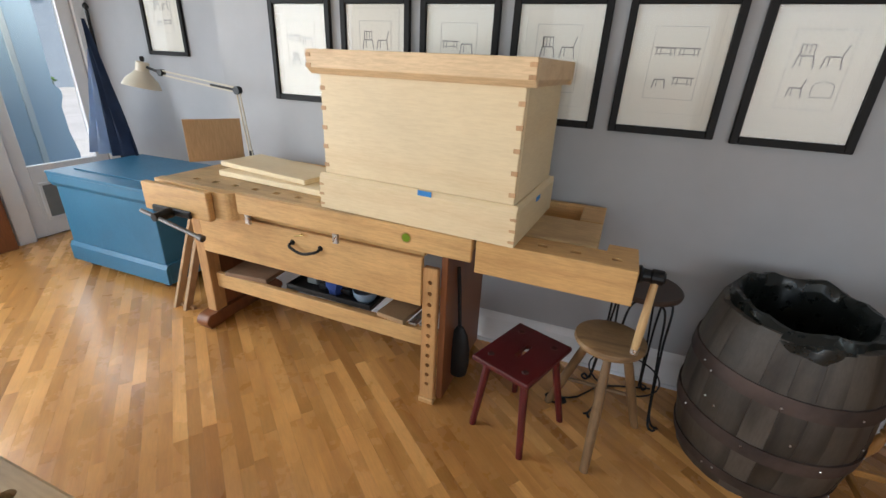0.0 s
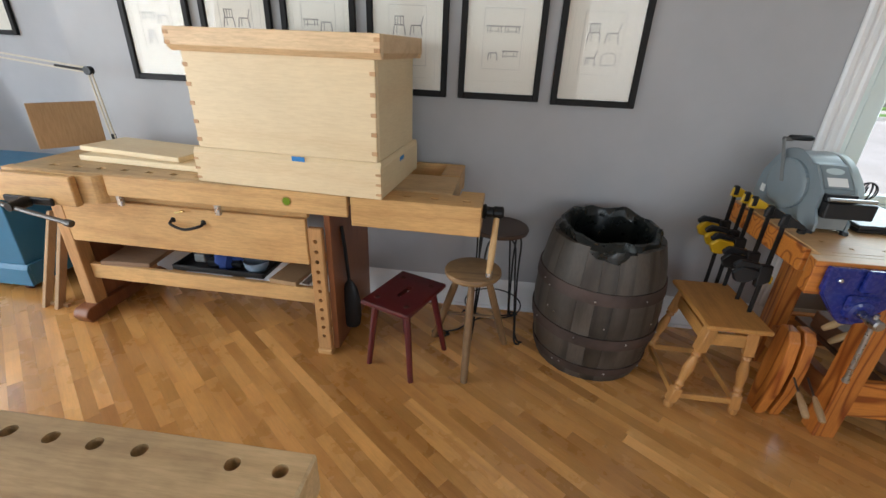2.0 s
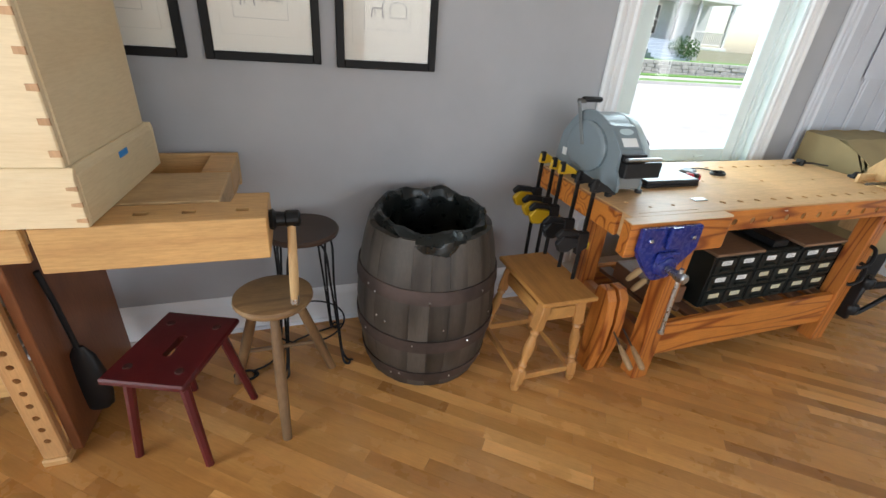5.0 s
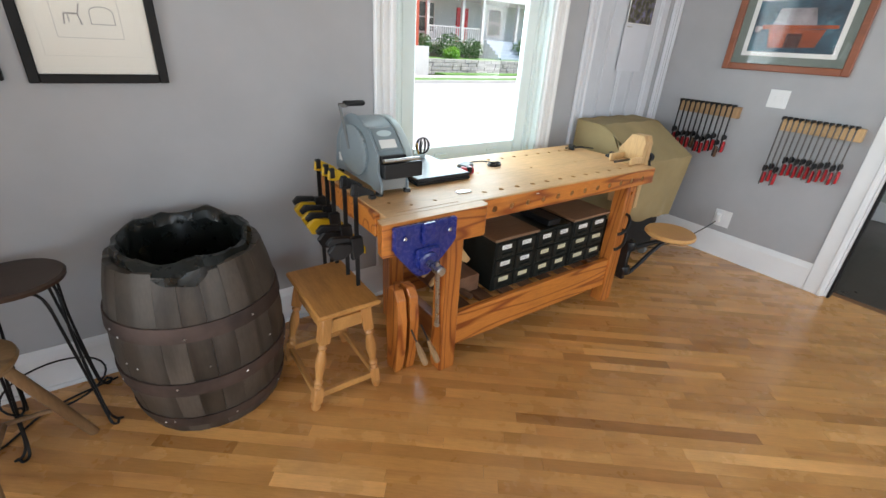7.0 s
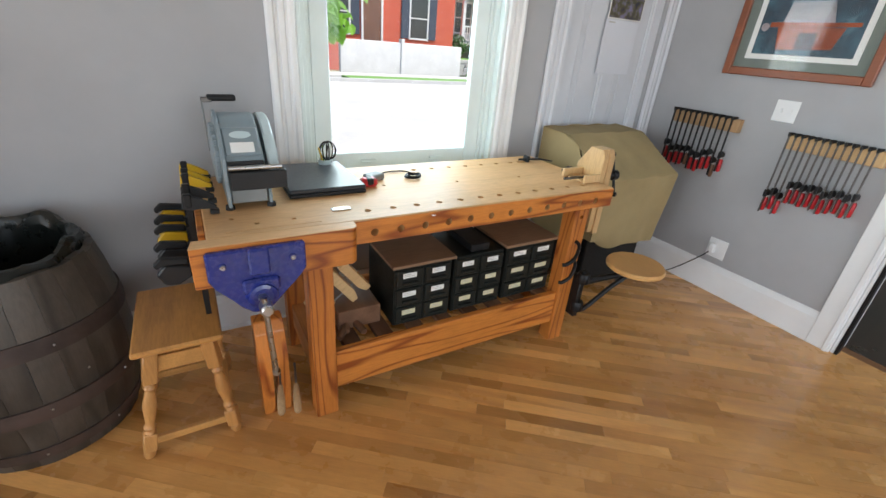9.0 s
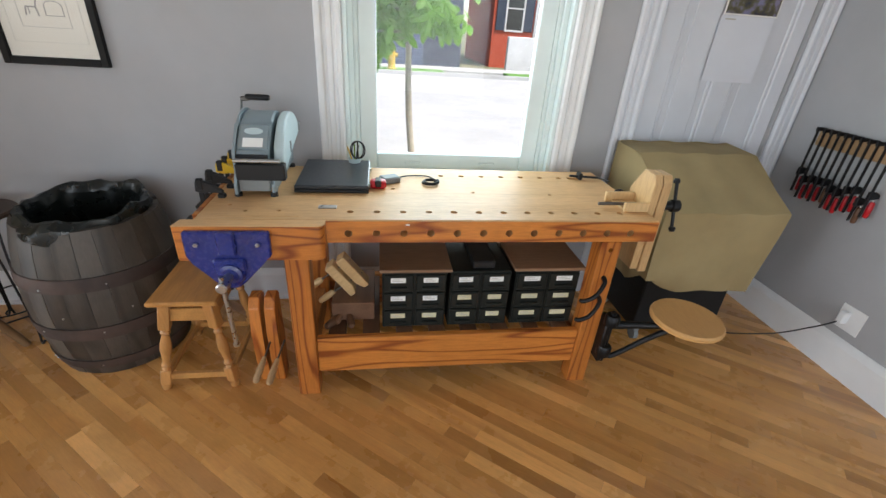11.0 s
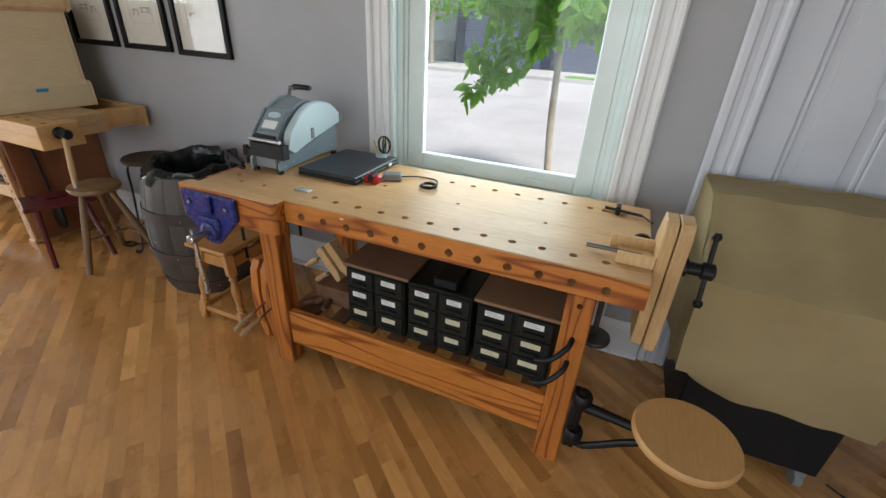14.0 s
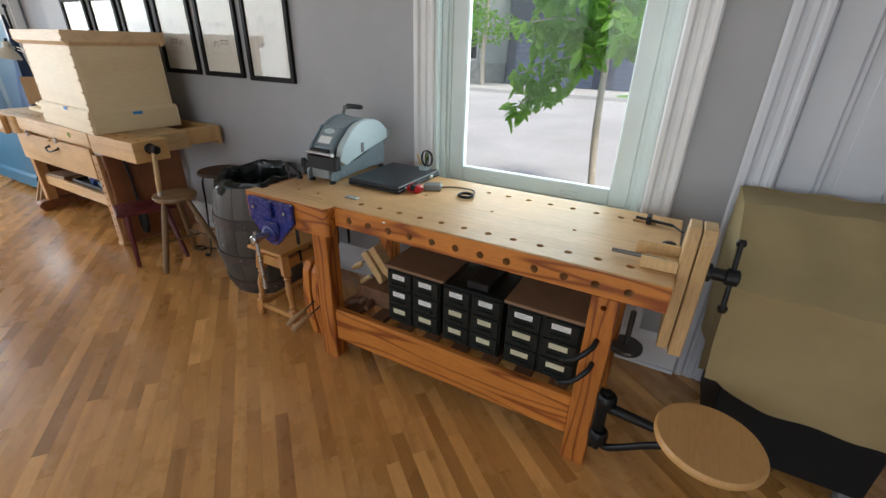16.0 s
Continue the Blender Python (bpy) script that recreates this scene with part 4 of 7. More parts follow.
# ---- framed prints ----
def print_frame(x0, x1, z0, z1, y, seed, pale=False):
    rnd = random.Random(seed)
    t = thing("framed_print", (x0 + x1) / 2, y, z0, "framed pencil drawing of furniture under glass, black frame", "picture", "prints on the wall")
    f, d = 0.031, 0.026
    for a in ((x0, x0 + f, z0, z1), (x1 - f, x1, z0, z1), (x0 + f, x1 - f, z0, z0 + f), (x0 + f, x1 - f, z1 - f, z1)):
        b = B()
        box(b, a[0], a[1], y - d, y - 0.001, a[2], a[3], 0.003)
        part("frame_bar", b, M_black, t)
    b = B()
    box(b, x0 + f, x1 - f, y - 0.010, y - 0.001, z0 + f, z1 - f, 0.0005)
    board = part("mount", b, M_print, t, "cream mounted sheet")
    cx, cz, w, h = (x0 + x1) / 2, (z0 + z1) / 2 + 0.02, (x1 - x0) * 0.23, (z1 - z0) * 0.26
    b = B()
    Y0, Y1 = y - 0.0112, y - 0.0098
    for a in ((cx - w, cx - w + 0.002, cz - h, cz + h), (cx + w - 0.002, cx + w, cz - h, cz + h), (cx - w, cx + w, cz - h, cz - h + 0.002), (cx - w, cx + w, cz + h - 0.002, cz + h)):
        box(b, a[0], a[1], Y0, Y1, a[2], a[3], 0)
    part("border_line", b, M_faint, board)
    b = B()
    w2, h2 = w * 1.5, h * 1.42
    for a in ((cx - w2, cx - w2 + 0.0015, cz - h2, cz + h2), (cx + w2 - 0.0015, cx + w2, cz - h2, cz + h2), (cx - w2, cx + w2, cz - h2, cz - h2 + 0.0015), (cx - w2, cx + w2, cz + h2 - 0.0015, cz + h2)):
        box(b, a[0], a[1], Y0, Y1, a[2], a[3], 0)
    part("plate_line", b, M_faintest, board)
    b = B()

    def line(p, q, r=0.0016):
        p, q = Vector((p[0], 0, p[1])), Vector((q[0], 0, q[1]))
        dirv = (q - p).normalized()
        nrm = Vector((-dirv.z, 0, dirv.x)) * r
        vs = [v + Vector((0, yy, 0)) for yy in (Y0 - 0.0004, Y1) for v in (p + nrm, q + nrm, q - nrm, p - nrm)]
        vs = [b.verts.new(v) for v in vs]
        for i in ((0, 1, 2, 3), (7, 6, 5, 4), (0, 4, 5, 1), (1, 5, 6, 2), (2, 6, 7, 3), (3, 7, 4, 0)):
            b.faces.new([vs[k] for k in i])

    def chair(ox, oz, s, lean):
        line((ox - s, oz), (ox + s, oz), 0.0028)
        line((ox - s, oz), (ox - 1.3 * s, oz - 1.8 * s), 0.0024)
        line((ox + s, oz), (ox + 1.3 * s, oz - 1.8 * s), 0.0024)
        line((ox - 0.5 * s, oz), (ox - 0.5 * s, oz - 1.5 * s))
        if lean >= 0:
            line((ox + (1 if lean else -0.8) * s, oz), (ox + (1.5 if lean else -0.9) * s, oz + 1.7 * s), 0.0022)
        if lean == 0:
            for k in range(4):
                line((ox - 0.9 * s + 0.6 * k * s, oz), (ox - 0.9 * s + 0.6 * k * s, oz + 1.6 * s))
            line((ox - s, oz + 1.6 * s), (ox + s, oz + 1.6 * s), 0.0022)

    def table(ox, oz, s):
        line((ox - 2 * s, oz), (ox + 2 * s, oz), 0.003)
        for k in (-1.6, -0.9, 0.9, 1.6):
            line((ox + k * s, oz), (ox + k * 1.1 * s, oz - 1.5 * s))
        line((ox - 1.5 * s, oz - 1.1 * s), (ox + 1.5 * s, oz - 1.1 * s))

    def arch(ox, oz, s):
        q = [(ox - 1.6 * s, oz - 1.4 * s)] + [(ox + 1.6 * s * math.cos(k * math.pi / 8), oz + 0.3 * s + 0.9 * s * math.sin(k * math.pi / 8)) for k in range(8, -1, -1)] + [(ox + 1.6 * s, oz - 1.4 * s), (ox - 1.6 * s, oz - 1.4 * s)]
        for u, v in zip(q, q[1:]):
            line(u, v, 0.0013)

    s = 0.027
    kinds = {5: [0, 1, 1, 3], 4: [2, 2, -1, 2], 3: [0, 1, 2, -1]}.get(seed, [0, 1, -1, 2] if seed % 2 else [2, -1, 0, 1])
    for k, (u, v) in enumerate(((-0.45, 0.35), (0.45, 0.35), (-0.45, -0.45), (0.45, -0.45))):
        px, pz = cx + u * w, cz + v * h
        if kinds[k] == 2:
            table(px, pz + 0.01, s * 0.75)
        elif kinds[k] == 3:
            arch(px, pz, s * 0.8)
        else:
            chair(px, pz, s * (0.9 if k < 2 else 0.7), kinds[k])
    part("drawing", b, M_ink, board, "fine grey pencil drawing of chairs and tables")
    b = B()
    box(b, x0 + f - 0.002, x1 - f + 0.002, y - 0.016, y - 0.0145, z0 + f - 0.002, z1 - f + 0.002, 0)
    g = part("glazing", b, M_pglass, t, "clear picture glass")
    g.visible_shadow = False


for k, x in enumerate((-1.345, -0.885, -0.435, 0.020, 0.500, 0.980)):
    print_frame(x, x + (0.418 if k > 2 else 0.395), 1.262 + (0.02 if k < 2 else 0.008 if k < 5 else 0), 1.80, WALL, k)
print_frame(-3.136, -2.704, 1.476, 2.06, REC, 9)


# ---- low red stool ----
def red_stool():
    t = thing("red_stool", 0.342, 2.056, 0, "low oxblood painted stool with a slotted rectangular seat", "stool", rz=-21.5)
    M = place_of(t)
    b = B()
    box(b, -0.136, 0.136, -0.180, 0.180, 0.386, 0.410, 0.006, M)
    seat = part("seat", b, M_red, t)
    c = B()
    box(c, -0.014, 0.014, -0.055, 0.055, 0.37, 0.44, 0.008, M)
    cut(seat, c)
    for (sx, sy), foot in (((-1, -1), (0.168, 1.985)), ((1, -1), (0.407, 1.882)), ((1, 1), (0.540, 2.165)), ((-1, 1), (0.30, 2.275))):
        b = B()
        rod(b, Vector((*foot, 0)), M @ Vector((sx * 0.088, sy * 0.118, 0.387)), 0.0145, 8, 0.018)
        part("leg", b, M_red, t)
        b = B()
        lathe(b, [(0.015, 0), (0.013, 0.0025)], M @ Matrix.Translation((sx * 0.084, sy * 0.113, 0.4095)), 12)
        part("tenon", b, M_maroon, seat)


red_stool()


# ---- three-legged stool ----
def round_stool():
    t = thing("round_stool", 0.668, 2.115, 0, "worn three legged stool with a round wooden seat", "stool")
    b = B()
    lathe(b, [(0.105, 0.500), (0.128, 0.508), (0.137, 0.524), (0.134, 0.538), (0.115, 0.543), (0.04, 0.538)], Matrix.Translation((0.668, 2.115, 0)), 36, True, lambda a, h: 1 + 0.02 * math.sin(2 * a + 1))
    part("seat", b, M_elm, t, "worn stained round seat", smooth=True)
    for fx, fy, tx, ty in ((0.668, 1.925, 0.668, 2.035), (0.468, 2.275, 0.605, 2.16), (0.868, 2.275, 0.735, 2.155)):
        b = B()
        a, c = Vector((fx, fy, 0)), Vector((tx, ty, 0.503))
        lathe(b, [(0.017, 0), (0.0185, 0.1), (0.0205, 0.24), (0.019, 0.40), (0.015, (c - a).length)], frame_to(a, c - a), 12)
        part("leg", b, M_elmz, t, smooth=True)
    b = B()
    rod(b, (0.524, 2.229, 0.2), (0.814, 2.228, 0.2), 0.009)
    rod(b, (0.668, 1.975, 0.22), (0.668, 2.228, 0.2), 0.009)
    part("stretcher", b, M_elmz, t)


round_stool()


# ---- iron parlour stool ----
def iron_stool():
    cx, cy, h = 0.785, 2.41, 0.66
    t = thing("iron_stool", cx, cy, 0, "dark wooden seat on twisted black iron legs", "stool")
    b = B()
    lathe(b, [(0.135, h - 0.028), (0.15, h - 0.022), (0.153, h - 0.008), (0.146, h), (0.05, h - 0.003)], Matrix.Translation((cx, cy, 0)), 36)
    part("seat", b, M_dark, t, smooth=True)
    for k in range(4):
        a = radians(-38 + 90 * k)
        d, n = Vector((math.cos(a), math.sin(a), 0)), Vector((-math.sin(a), math.cos(a), 0))
        c0 = Vector((cx, cy, 0))
        b = B()
        for s in (-1, 1):
            tube(b, curve([c0 + d * 0.07 + n * s * 0.05 + Vector((0, 0, h - 0.03)), c0 + d * 0.125 + n * s * 0.028 + Vector((0, 0, h - 0.06)), c0 + d * 0.137 + n * s * 0.012 + Vector((0, 0, 0.42)), c0 + d * 0.16 + n * s * 0.004 + Vector((0, 0, 0.16)), c0 + d * 0.172 + n * s * 0.004 + Vector((0, 0, 0.05)), c0 + d * 0.19 + n * s * 0.012 + Vector((0, 0, 0.008)), c0 + d * 0.215 + n * s * 0.014 + Vector((0, 0, 0.012)), c0 + d * 0.212 + n * s * 0.002 + Vector((0, 0, 0.022))], 5), 0.0052, 6)
        part("leg", b, M_blackm, t, smooth=True)
    b = B()
    ring = [(cx + 0.16 * math.cos(2 * math.pi * k / 28), cy + 0.16 * math.sin(2 * math.pi * k / 28), 0.18) for k in range(29)]
    tube(b, ring, 0.004, 6)
    part("foot_ring", b, M_blackm, t, smooth=True)


iron_stool()


# ---- barrel with a bin bag ----
def barrel():
    cx, cy = 1.318, 2.318
    t = thing("barrel", cx, cy, 0, "weathered grey oak barrel with rusted hoops, used as a bin", "barrel")
    H = 0.715

    def rad(z):
        u = (z / H - 0.5) * 2
        return 0.316 - 0.050 * u * u - 0.004 * u

    n = 24
    for k in range(n):
        rnd = random.Random(k * 7 + 1)
        w = 2 * math.pi / n
        a0, a1 = k * w + 0.0015, (k + 1) * w - 0.0015
        top = H + rnd.uniform(-0.010, 0.008)
        b = B()
        zs = [0.0, 0.1, 0.22, 0.36, 0.5, 0.62, top]
        off = rnd.uniform(-0.001, 0.001)
        grid = []
        for z in zs:
            r = rad(z) + off
            row = []
            for rr, aa in ((r, a0), (r + 0.002, (a0 + a1) / 2), (r, a1), (r - 0.024, a1), (r - 0.024, a0)):
                row.append(b.verts.new((cx + rr * math.cos(aa), cy + rr * math.sin(aa), z)))
            grid.append(row)
        for p, q in zip(grid, grid[1:]):
            for i in range(5):
                b.faces.new((p[i], p[(i + 1) % 5], q[(i + 1) % 5], q[i]))
        b.faces.new(grid[0][::-1])
        b.faces.new(grid[-1])
        part("stave", b, M_stave, t, smooth=True)
    for z0, z1 in ((0.045, 0.095), (0.225, 0.285), (0.465, 0.525)):
        b = B()
        rows = []
        for z in (z0, z1):
            rows += [(rad(z) + 0.007, z)]
        lathe(b, [(rad(z0) - 0.002, z0), rows[0], ((rows[0][0] + rows[1][0]) / 2 + 0.001, (z0 + z1) / 2), rows[1], (rad(z1) - 0.002, z1)], Matrix.Translation((cx, cy, 0)), 48, False)
        part("hoop", b, M_hoop, t, "flat rusted iron hoop", smooth=True)
    b = B()
    lathe(b, [(0.02, 0.03), (0.24, 0.03), (0.24, 0.05), (0.02, 0.05)], Matrix.Translation((cx, cy, 0)), 24)
    part("bottom", b, M_stave, t)
    b = B()
    for k in range(16):
        a = radians(200 + 11 * (k % 13) + 3 * (k // 13))
        z = (0.255, 0.482, 0.36, 0.07)[k % 4] + 0.01 * math.sin(k * 5)
        lathe(b, [(0.0045, 0), (0.003, 0.003)], frame_to((cx + (rad(z) + 0.008) * math.cos(a), cy + (rad(z) + 0.008) * math.sin(a), z), (math.cos(a), math.sin(a), 0)), 6)
    part("rivets", b, M_steel, t, "small bright nail heads")
    # bag: a crumpled cuff rolled inside the rim, with a flap over the near edge
    rnd = random.Random(5)
    ph = [rnd.uniform(0, 6) for _ in range(8)]

    def fold(a):
        return max(0.0, 1 - abs((a - radians(258) + math.pi) % (2 * math.pi) - math.pi) / radians(38)) ** 0.6

    def crease(a, n, p):
        return 1 - 2 * abs(math.sin(n * a / 2 + p)) ** 0.7

    tb = thing("bin_bag", cx, cy, 0.06, "black plastic bin bag with a crumpled cuff inside the barrel rim", "bag")
    seg = 84
    cuff = [(0.242, 0.640), (0.240, 0.700), (0.245, 0.742), (0.238, 0.760), (0.224, 0.762), (0.212, 0.748), (0.206, 0.715)]
    inner = [(0.206, 0.715), (0.210, 0.66), (0.214, 0.58), (0.205, 0.46), (0.18, 0.32), (0.12, 0.20), (0.03, 0.15)]

    def ring(bm_, r, h, i, cuffed):
        out = []
        for k in range(seg):
            a = 2 * math.pi * k / seg
            lift = 0.016 * math.sin(a) + 0.011 * crease(a, 5, ph[0]) + 0.006 * crease(a, 9, ph[1])
            if cuffed:
                rr = r + 0.007 * crease(a, 7, ph[2] + 0.35 * i) + 0.004 * crease(a, 13, ph[3] - 0.5 * i)
                hh = h + lift * min(1, i / 2)
                q = fold(a)
                if i < 2:
                    rr = rr + (0.284 - rr) * q
                    hh = hh + ((0.672 if i == 0 else 0.705) + 0.008 * math.sin(9 * a) - hh) * q
                elif i == 2:
                    rr, hh = rr + (0.276 - rr) * q, hh - 0.010 * q
            else:
                g = min(1, i / 2)
                rr = r * (1 - g * (0.10 * abs(math.sin(2.5 * a + ph[4])) + 0.06 * abs(math.sin(4.5 * a + ph[5] + 3 * h)))) + (1 - g) * (0.007 * crease(a, 7, ph[2] + 2.1) + 0.004 * crease(a, 13, ph[3] - 3.0))
                hh = h + lift * (1 - g)
            out.append(bm_.verts.new((cx + rr * math.cos(a), cy + rr * math.sin(a), hh)))
        return out

    for name, rows, cuffed, label in (("rolled_cuff", cuff, True, "crumpled cuff rolled round the rim"), ("bag_film", inner, False, "")):
        b = B()
        rings = [ring(b, r, h, i, cuffed) for i, (r, h) in enumerate(rows)]
        for p, q in zip(rings, rings[1:]):
            for k in range(seg):
                b.faces.new((p[k], p[(k + 1) % seg], q[(k + 1) % seg], q[k]))
        if not cuffed:
            b.faces.new(rings[-1])
        part(name, b, M_bag, tb, label, smooth=30)


barrel()


# ---- turned-leg footstool ----
def footstool():
    x0, x1, y0, y1, h = 1.675, 1.943, 1.893, 2.315, 0.487
    t = thing("joint_stool", (x0 + x1) / 2, (y0 + y1) / 2, 0, "honey oak stool with turned splayed legs and low stretchers", "stool")
    b = B()
    box(b, x0, x1, y0, y1, h - 0.022, h, 0.006)
    part("seat", b, M_stool, t, "worn rectangular oak seat")
    feet = {}
    for sx in (0, 1):
        for sy in (0, 1):
            top = Vector((x0 + 0.05 if not sx else x1 - 0.05, y0 + 0.055 if not sy else y1 - 0.055, h - 0.022))
            foot = Vector((1.632 if not sx else 1.945, 1.915 if not sy else 2.335, 0))
            foot.x += 0.01 if not sx else -0.01
            foot.y += 0.02 if not sy else -0.02
            feet[sx, sy] = (foot, top)
            L = (top - foot).length
            b = B()
            m = frame_to(foot, top - foot)
            lathe(b, [(0.016, 0), (0.021, 0.012), (0.019, 0.03), (0.013, 0.036)], m, 14)
            box(b, -0.021, 0.021, -0.021, 0.021, 0.034, 0.115, 0.004, m)
            lathe(b, [(0.019, 0.112), (0.014, 0.125), (0.021, 0.14), (0.014, 0.152), (0.016, 0.17), (0.0235, 0.225), (0.021, 0.26), (0.014, 0.30), (0.021, 0.312), (0.015, 0.325), (0.02, 0.335)], m, 14)
            box(b, -0.0225, 0.0225, -0.0225, 0.0225, 0.333, L, 0.004, m)
            part("leg", b, M_stoolz, t, smooth=True)

    def between(p, q, z0, z1, th, name):
        b = B()
        a = feet[p][0].lerp(feet[p][1], (z0 + z1) / 2 / h)
        c = feet[q][0].lerp(feet[q][1], (z0 + z1) / 2 / h)
        d = (c - a)
        m = Matrix.Translation((a + c) / 2) @ Matrix.Rotation(math.atan2(d.y, d.x), 4, "Z")
        box(b, -d.length / 2 + 0.016, d.length / 2 - 0.016, -th / 2, th / 2, -(z1 - z0) / 2, (z1 - z0) / 2, 0.003, m)
        part(name, b, M_stool, t)

    for p, q in (((0, 0), (1, 0)), ((0, 1), (1, 1)), ((0, 0), (0, 1)), ((1, 0), (1, 1))):
        between(p, q, 0.06, 0.09, 0.022, "stretcher")
        between(p, q, 0.385, 0.447, 0.018, "apron")


footstool()

# loose coil of lead on the floor behind the stools
b = B()
pts = [(0.50 + 0.045 * math.cos(k * 0.5) * (1 + 0.2 * math.sin(k * 0.9)), 2.30 + 0.03 * math.sin(k * 0.5), 0.006 + 0.0015 * (k // 12)) for k in range(40)]
tube(b, curve(pts + [(0.60, 2.36, 0.006), (0.72, 2.50, 0.006), (0.95, 2.58, 0.006)], 3), 0.0045, 6)
tagged(part("floor_cable", b, M_plastic, smooth=True), "thin black lead lying coiled on the floor", "cable")


# ---- second bench, under the window ----
def window_bench():
    t = thing("workbench", 2.85, 2.15, 0, "maple topped workbench with orange fir base and dog holes", "workbench")
    X0, X1, Y0, Y1, Z = 1.945, 3.735, 1.848, 2.50, 0.87
    b = B()
    box(b, X0, X1, Y0, Y1, 0.775, Z, 0.004)
    top = part("top", b, M_maple, t, "smooth pale maple top with round dog holes")
    c = B()
    for k in range(12):
        x = 2.480 + 0.1035 * k
        rod(c, (x, Y0 - 0.02, 0.817), (x, Y0 + 0.05, 0.817), 0.0145, 16)
        rod(c, (2.484 + 0.1015 * k, 1.928, 0.83), (2.484 + 0.1015 * k, 1.928, 0.9), 0.0135, 16)
        if k > 3:
            rod(c, (2.488 + 0.1015 * k, 2.385, 0.83), (2.488 + 0.1015 * k, 2.385, 0.9), 0.0135, 16)
    for x, y in ((3.01, 2.155), (3.367, 2.14), (2.655, 2.19), (2.10, 1.93), (2.22, 1.935), (2.03, 1.99)):
        rod(c, (x, y, 0.84), (x, y, 0.9), 0.0085, 12)
    box(c, 3.55, 3.64, 2.37, 2.40, 0.85, 0.9, 0)
    box(c, 2.0, 2.3, 1.878, 1.882, 0.85, 0.9, 0)
    cut(top, c)
    b = B()
    box(b, 2.395, X1 - 0.001, Y0 - 0.004, Y0 - 0.0002, 0.778, 0.866, 0.001)
    strip = part("front_edge", b, M_fir, t, "orange front edge drilled with dog holes")
    c = B()
    for k in range(12):
        x = 2.480 + 0.1035 * k
        rod(c, (x, Y0 - 0.03, 0.817), (x, Y0 + 0.03, 0.817), 0.0148, 16)
    cut(strip, c)
    b = B()
    box(b, 2.36, 2.43, 1.955, 1.985, Z + 0.0004, Z + 0.0045, 0.001)
    part("planing_stop", b, M_steel, t, "inlaid steel planing stop")
    # front jaw block with a rounded end
    b = B()
    out = [(1.895, 1.79)] + arc(2.375, 1.815, 0.025, -90, 0, 5) + [(2.40, 1.847), (1.905, 1.847)]
    slab(b, out, "z", 0.735, 0.868, 0.003)
    jaw = part("front_jaw", b, M_fir, t, "orange front vise block")
    b = B()
    slab(b, out, "z", 0.8684, 0.8705, 0.0)
    part("jaw_cap", b, M_maple, t)
    # blue quick release vise
    b = B()
    slab(b, [(1.932, 0.858), (2.216, 0.858), (2.216, 0.762), (2.185, 0.742), (2.115, 0.655), (2.085, 0.632), (2.045, 0.632), (2.012, 0.66), (1.955, 0.742), (1.932, 0.762)], "y", 1.764, 1.789, 0.006)
    face = part("vise_face", b, M_vise, t, "blue enamelled cast vise")
    b = B()
    box(b, 2.045, 2.105, 1.745, 1.765, 0.775, 0.862, 0.006)
    box(b, 2.02, 2.13, 1.748, 1.765, 0.71, 0.76, 0.008)
    lathe(b, [(0.05, 0), (0.042, 0.022), (0.03, 0.026)], frame_to((2.075, 1.764, 0.70), (0, -1, 0)), 20)
    for x in (1.975, 2.175):
        lathe(b, [(0.013, 0), (0.012, 0.006)], frame_to((x, 1.764, 0.812), (0, -1, 0)), 10)
    part("boss", b, M_vise, face)
    b = B()
    for x in (1.975, 2.175):
        lathe(b, [(0.009, 0), (0.006, 0.004)], frame_to((x, 1.758, 0.812), (0, -1, 0)), 10)
        part("bolt", b, M_steel, face)
        b = B()
    lathe(b, [(0.015, 0), (0.015, 0.045), (0.02, 0.048), (0.02, 0.085), (0.014, 0.09)], frame_to((2.072, 1.742, 0.70), (0, -1, 0)), 16)
    part("screw", b, M_steel, face, "steel vise screw")
    b = B()
    rod(b, (2.068, 1.678, 0.735), (2.078, 1.675, 0.455), 0.0085, 10)
    lathe(b, [(0.012, 0), (0.012, 0.014)], frame_to((2.078, 1.675, 0.445), (0, 0, 1)), 10)
    part("handle", b, M_steel, face, "sliding steel bar handle")
    # end vise: paired chops, guide box and screws
    poly = [(1.948, 0.585), (1.945, 0.99), (1.962, 1.03), (2.045, 1.03), (2.115, 0.93), (2.115, 0.585)]
    b = B()
    slab(b, poly, "x", 3.7365, 3.772, 0.003)
    part("inner_chop", b, M_hard, t, "pale hardwood vise chop")
    b = B()
    slab(b, [(1.944, 0.572)] + poly[1:5] + [(2.115, 0.572)], "x", 3.776, 3.816, 0.003)
    outer = part("outer_chop", b, M_hard, t, "pale hardwood vise chop")
    b = B()
    lathe(b, [(0.03, 0), (0.03, 0.012), (0.02, 0.016), (0.02, 0.05), (0.027, 0.054), (0.027, 0.085), (0.02, 0.09)], frame_to((3.816, 1.985, 0.885), (1, 0, 0)), 16)
    scr = part("screw", b, M_blackm, outer, "dark iron vise screw")
    b = B()
    rod(b, (3.885, 2.015, 0.985), (3.885, 1.955, 0.79), 0.0075, 10)
    lathe(b, [(0.013, 0), (0.015, 0.01), (0.01, 0.022)], frame_to((3.885, 2.015, 0.978), (0, 0.3, 1)), 10)
    lathe(b, [(0.013, 0), (0.015, 0.01), (0.01, 0.022)], frame_to((3.885, 1.955, 0.797), (0, -0.3, -1)), 10)
    part("handle", b, M_blackm, outer, "iron bar handle with knobs")
    b = B()
    box(b, 3.625, 3.736, 1.942, 1.956, Z + 0.001, 0.91, 0.002)
    box(b, 3.60, 3.736, 2.065, 2.08, Z + 0.001, 0.915, 0.002)
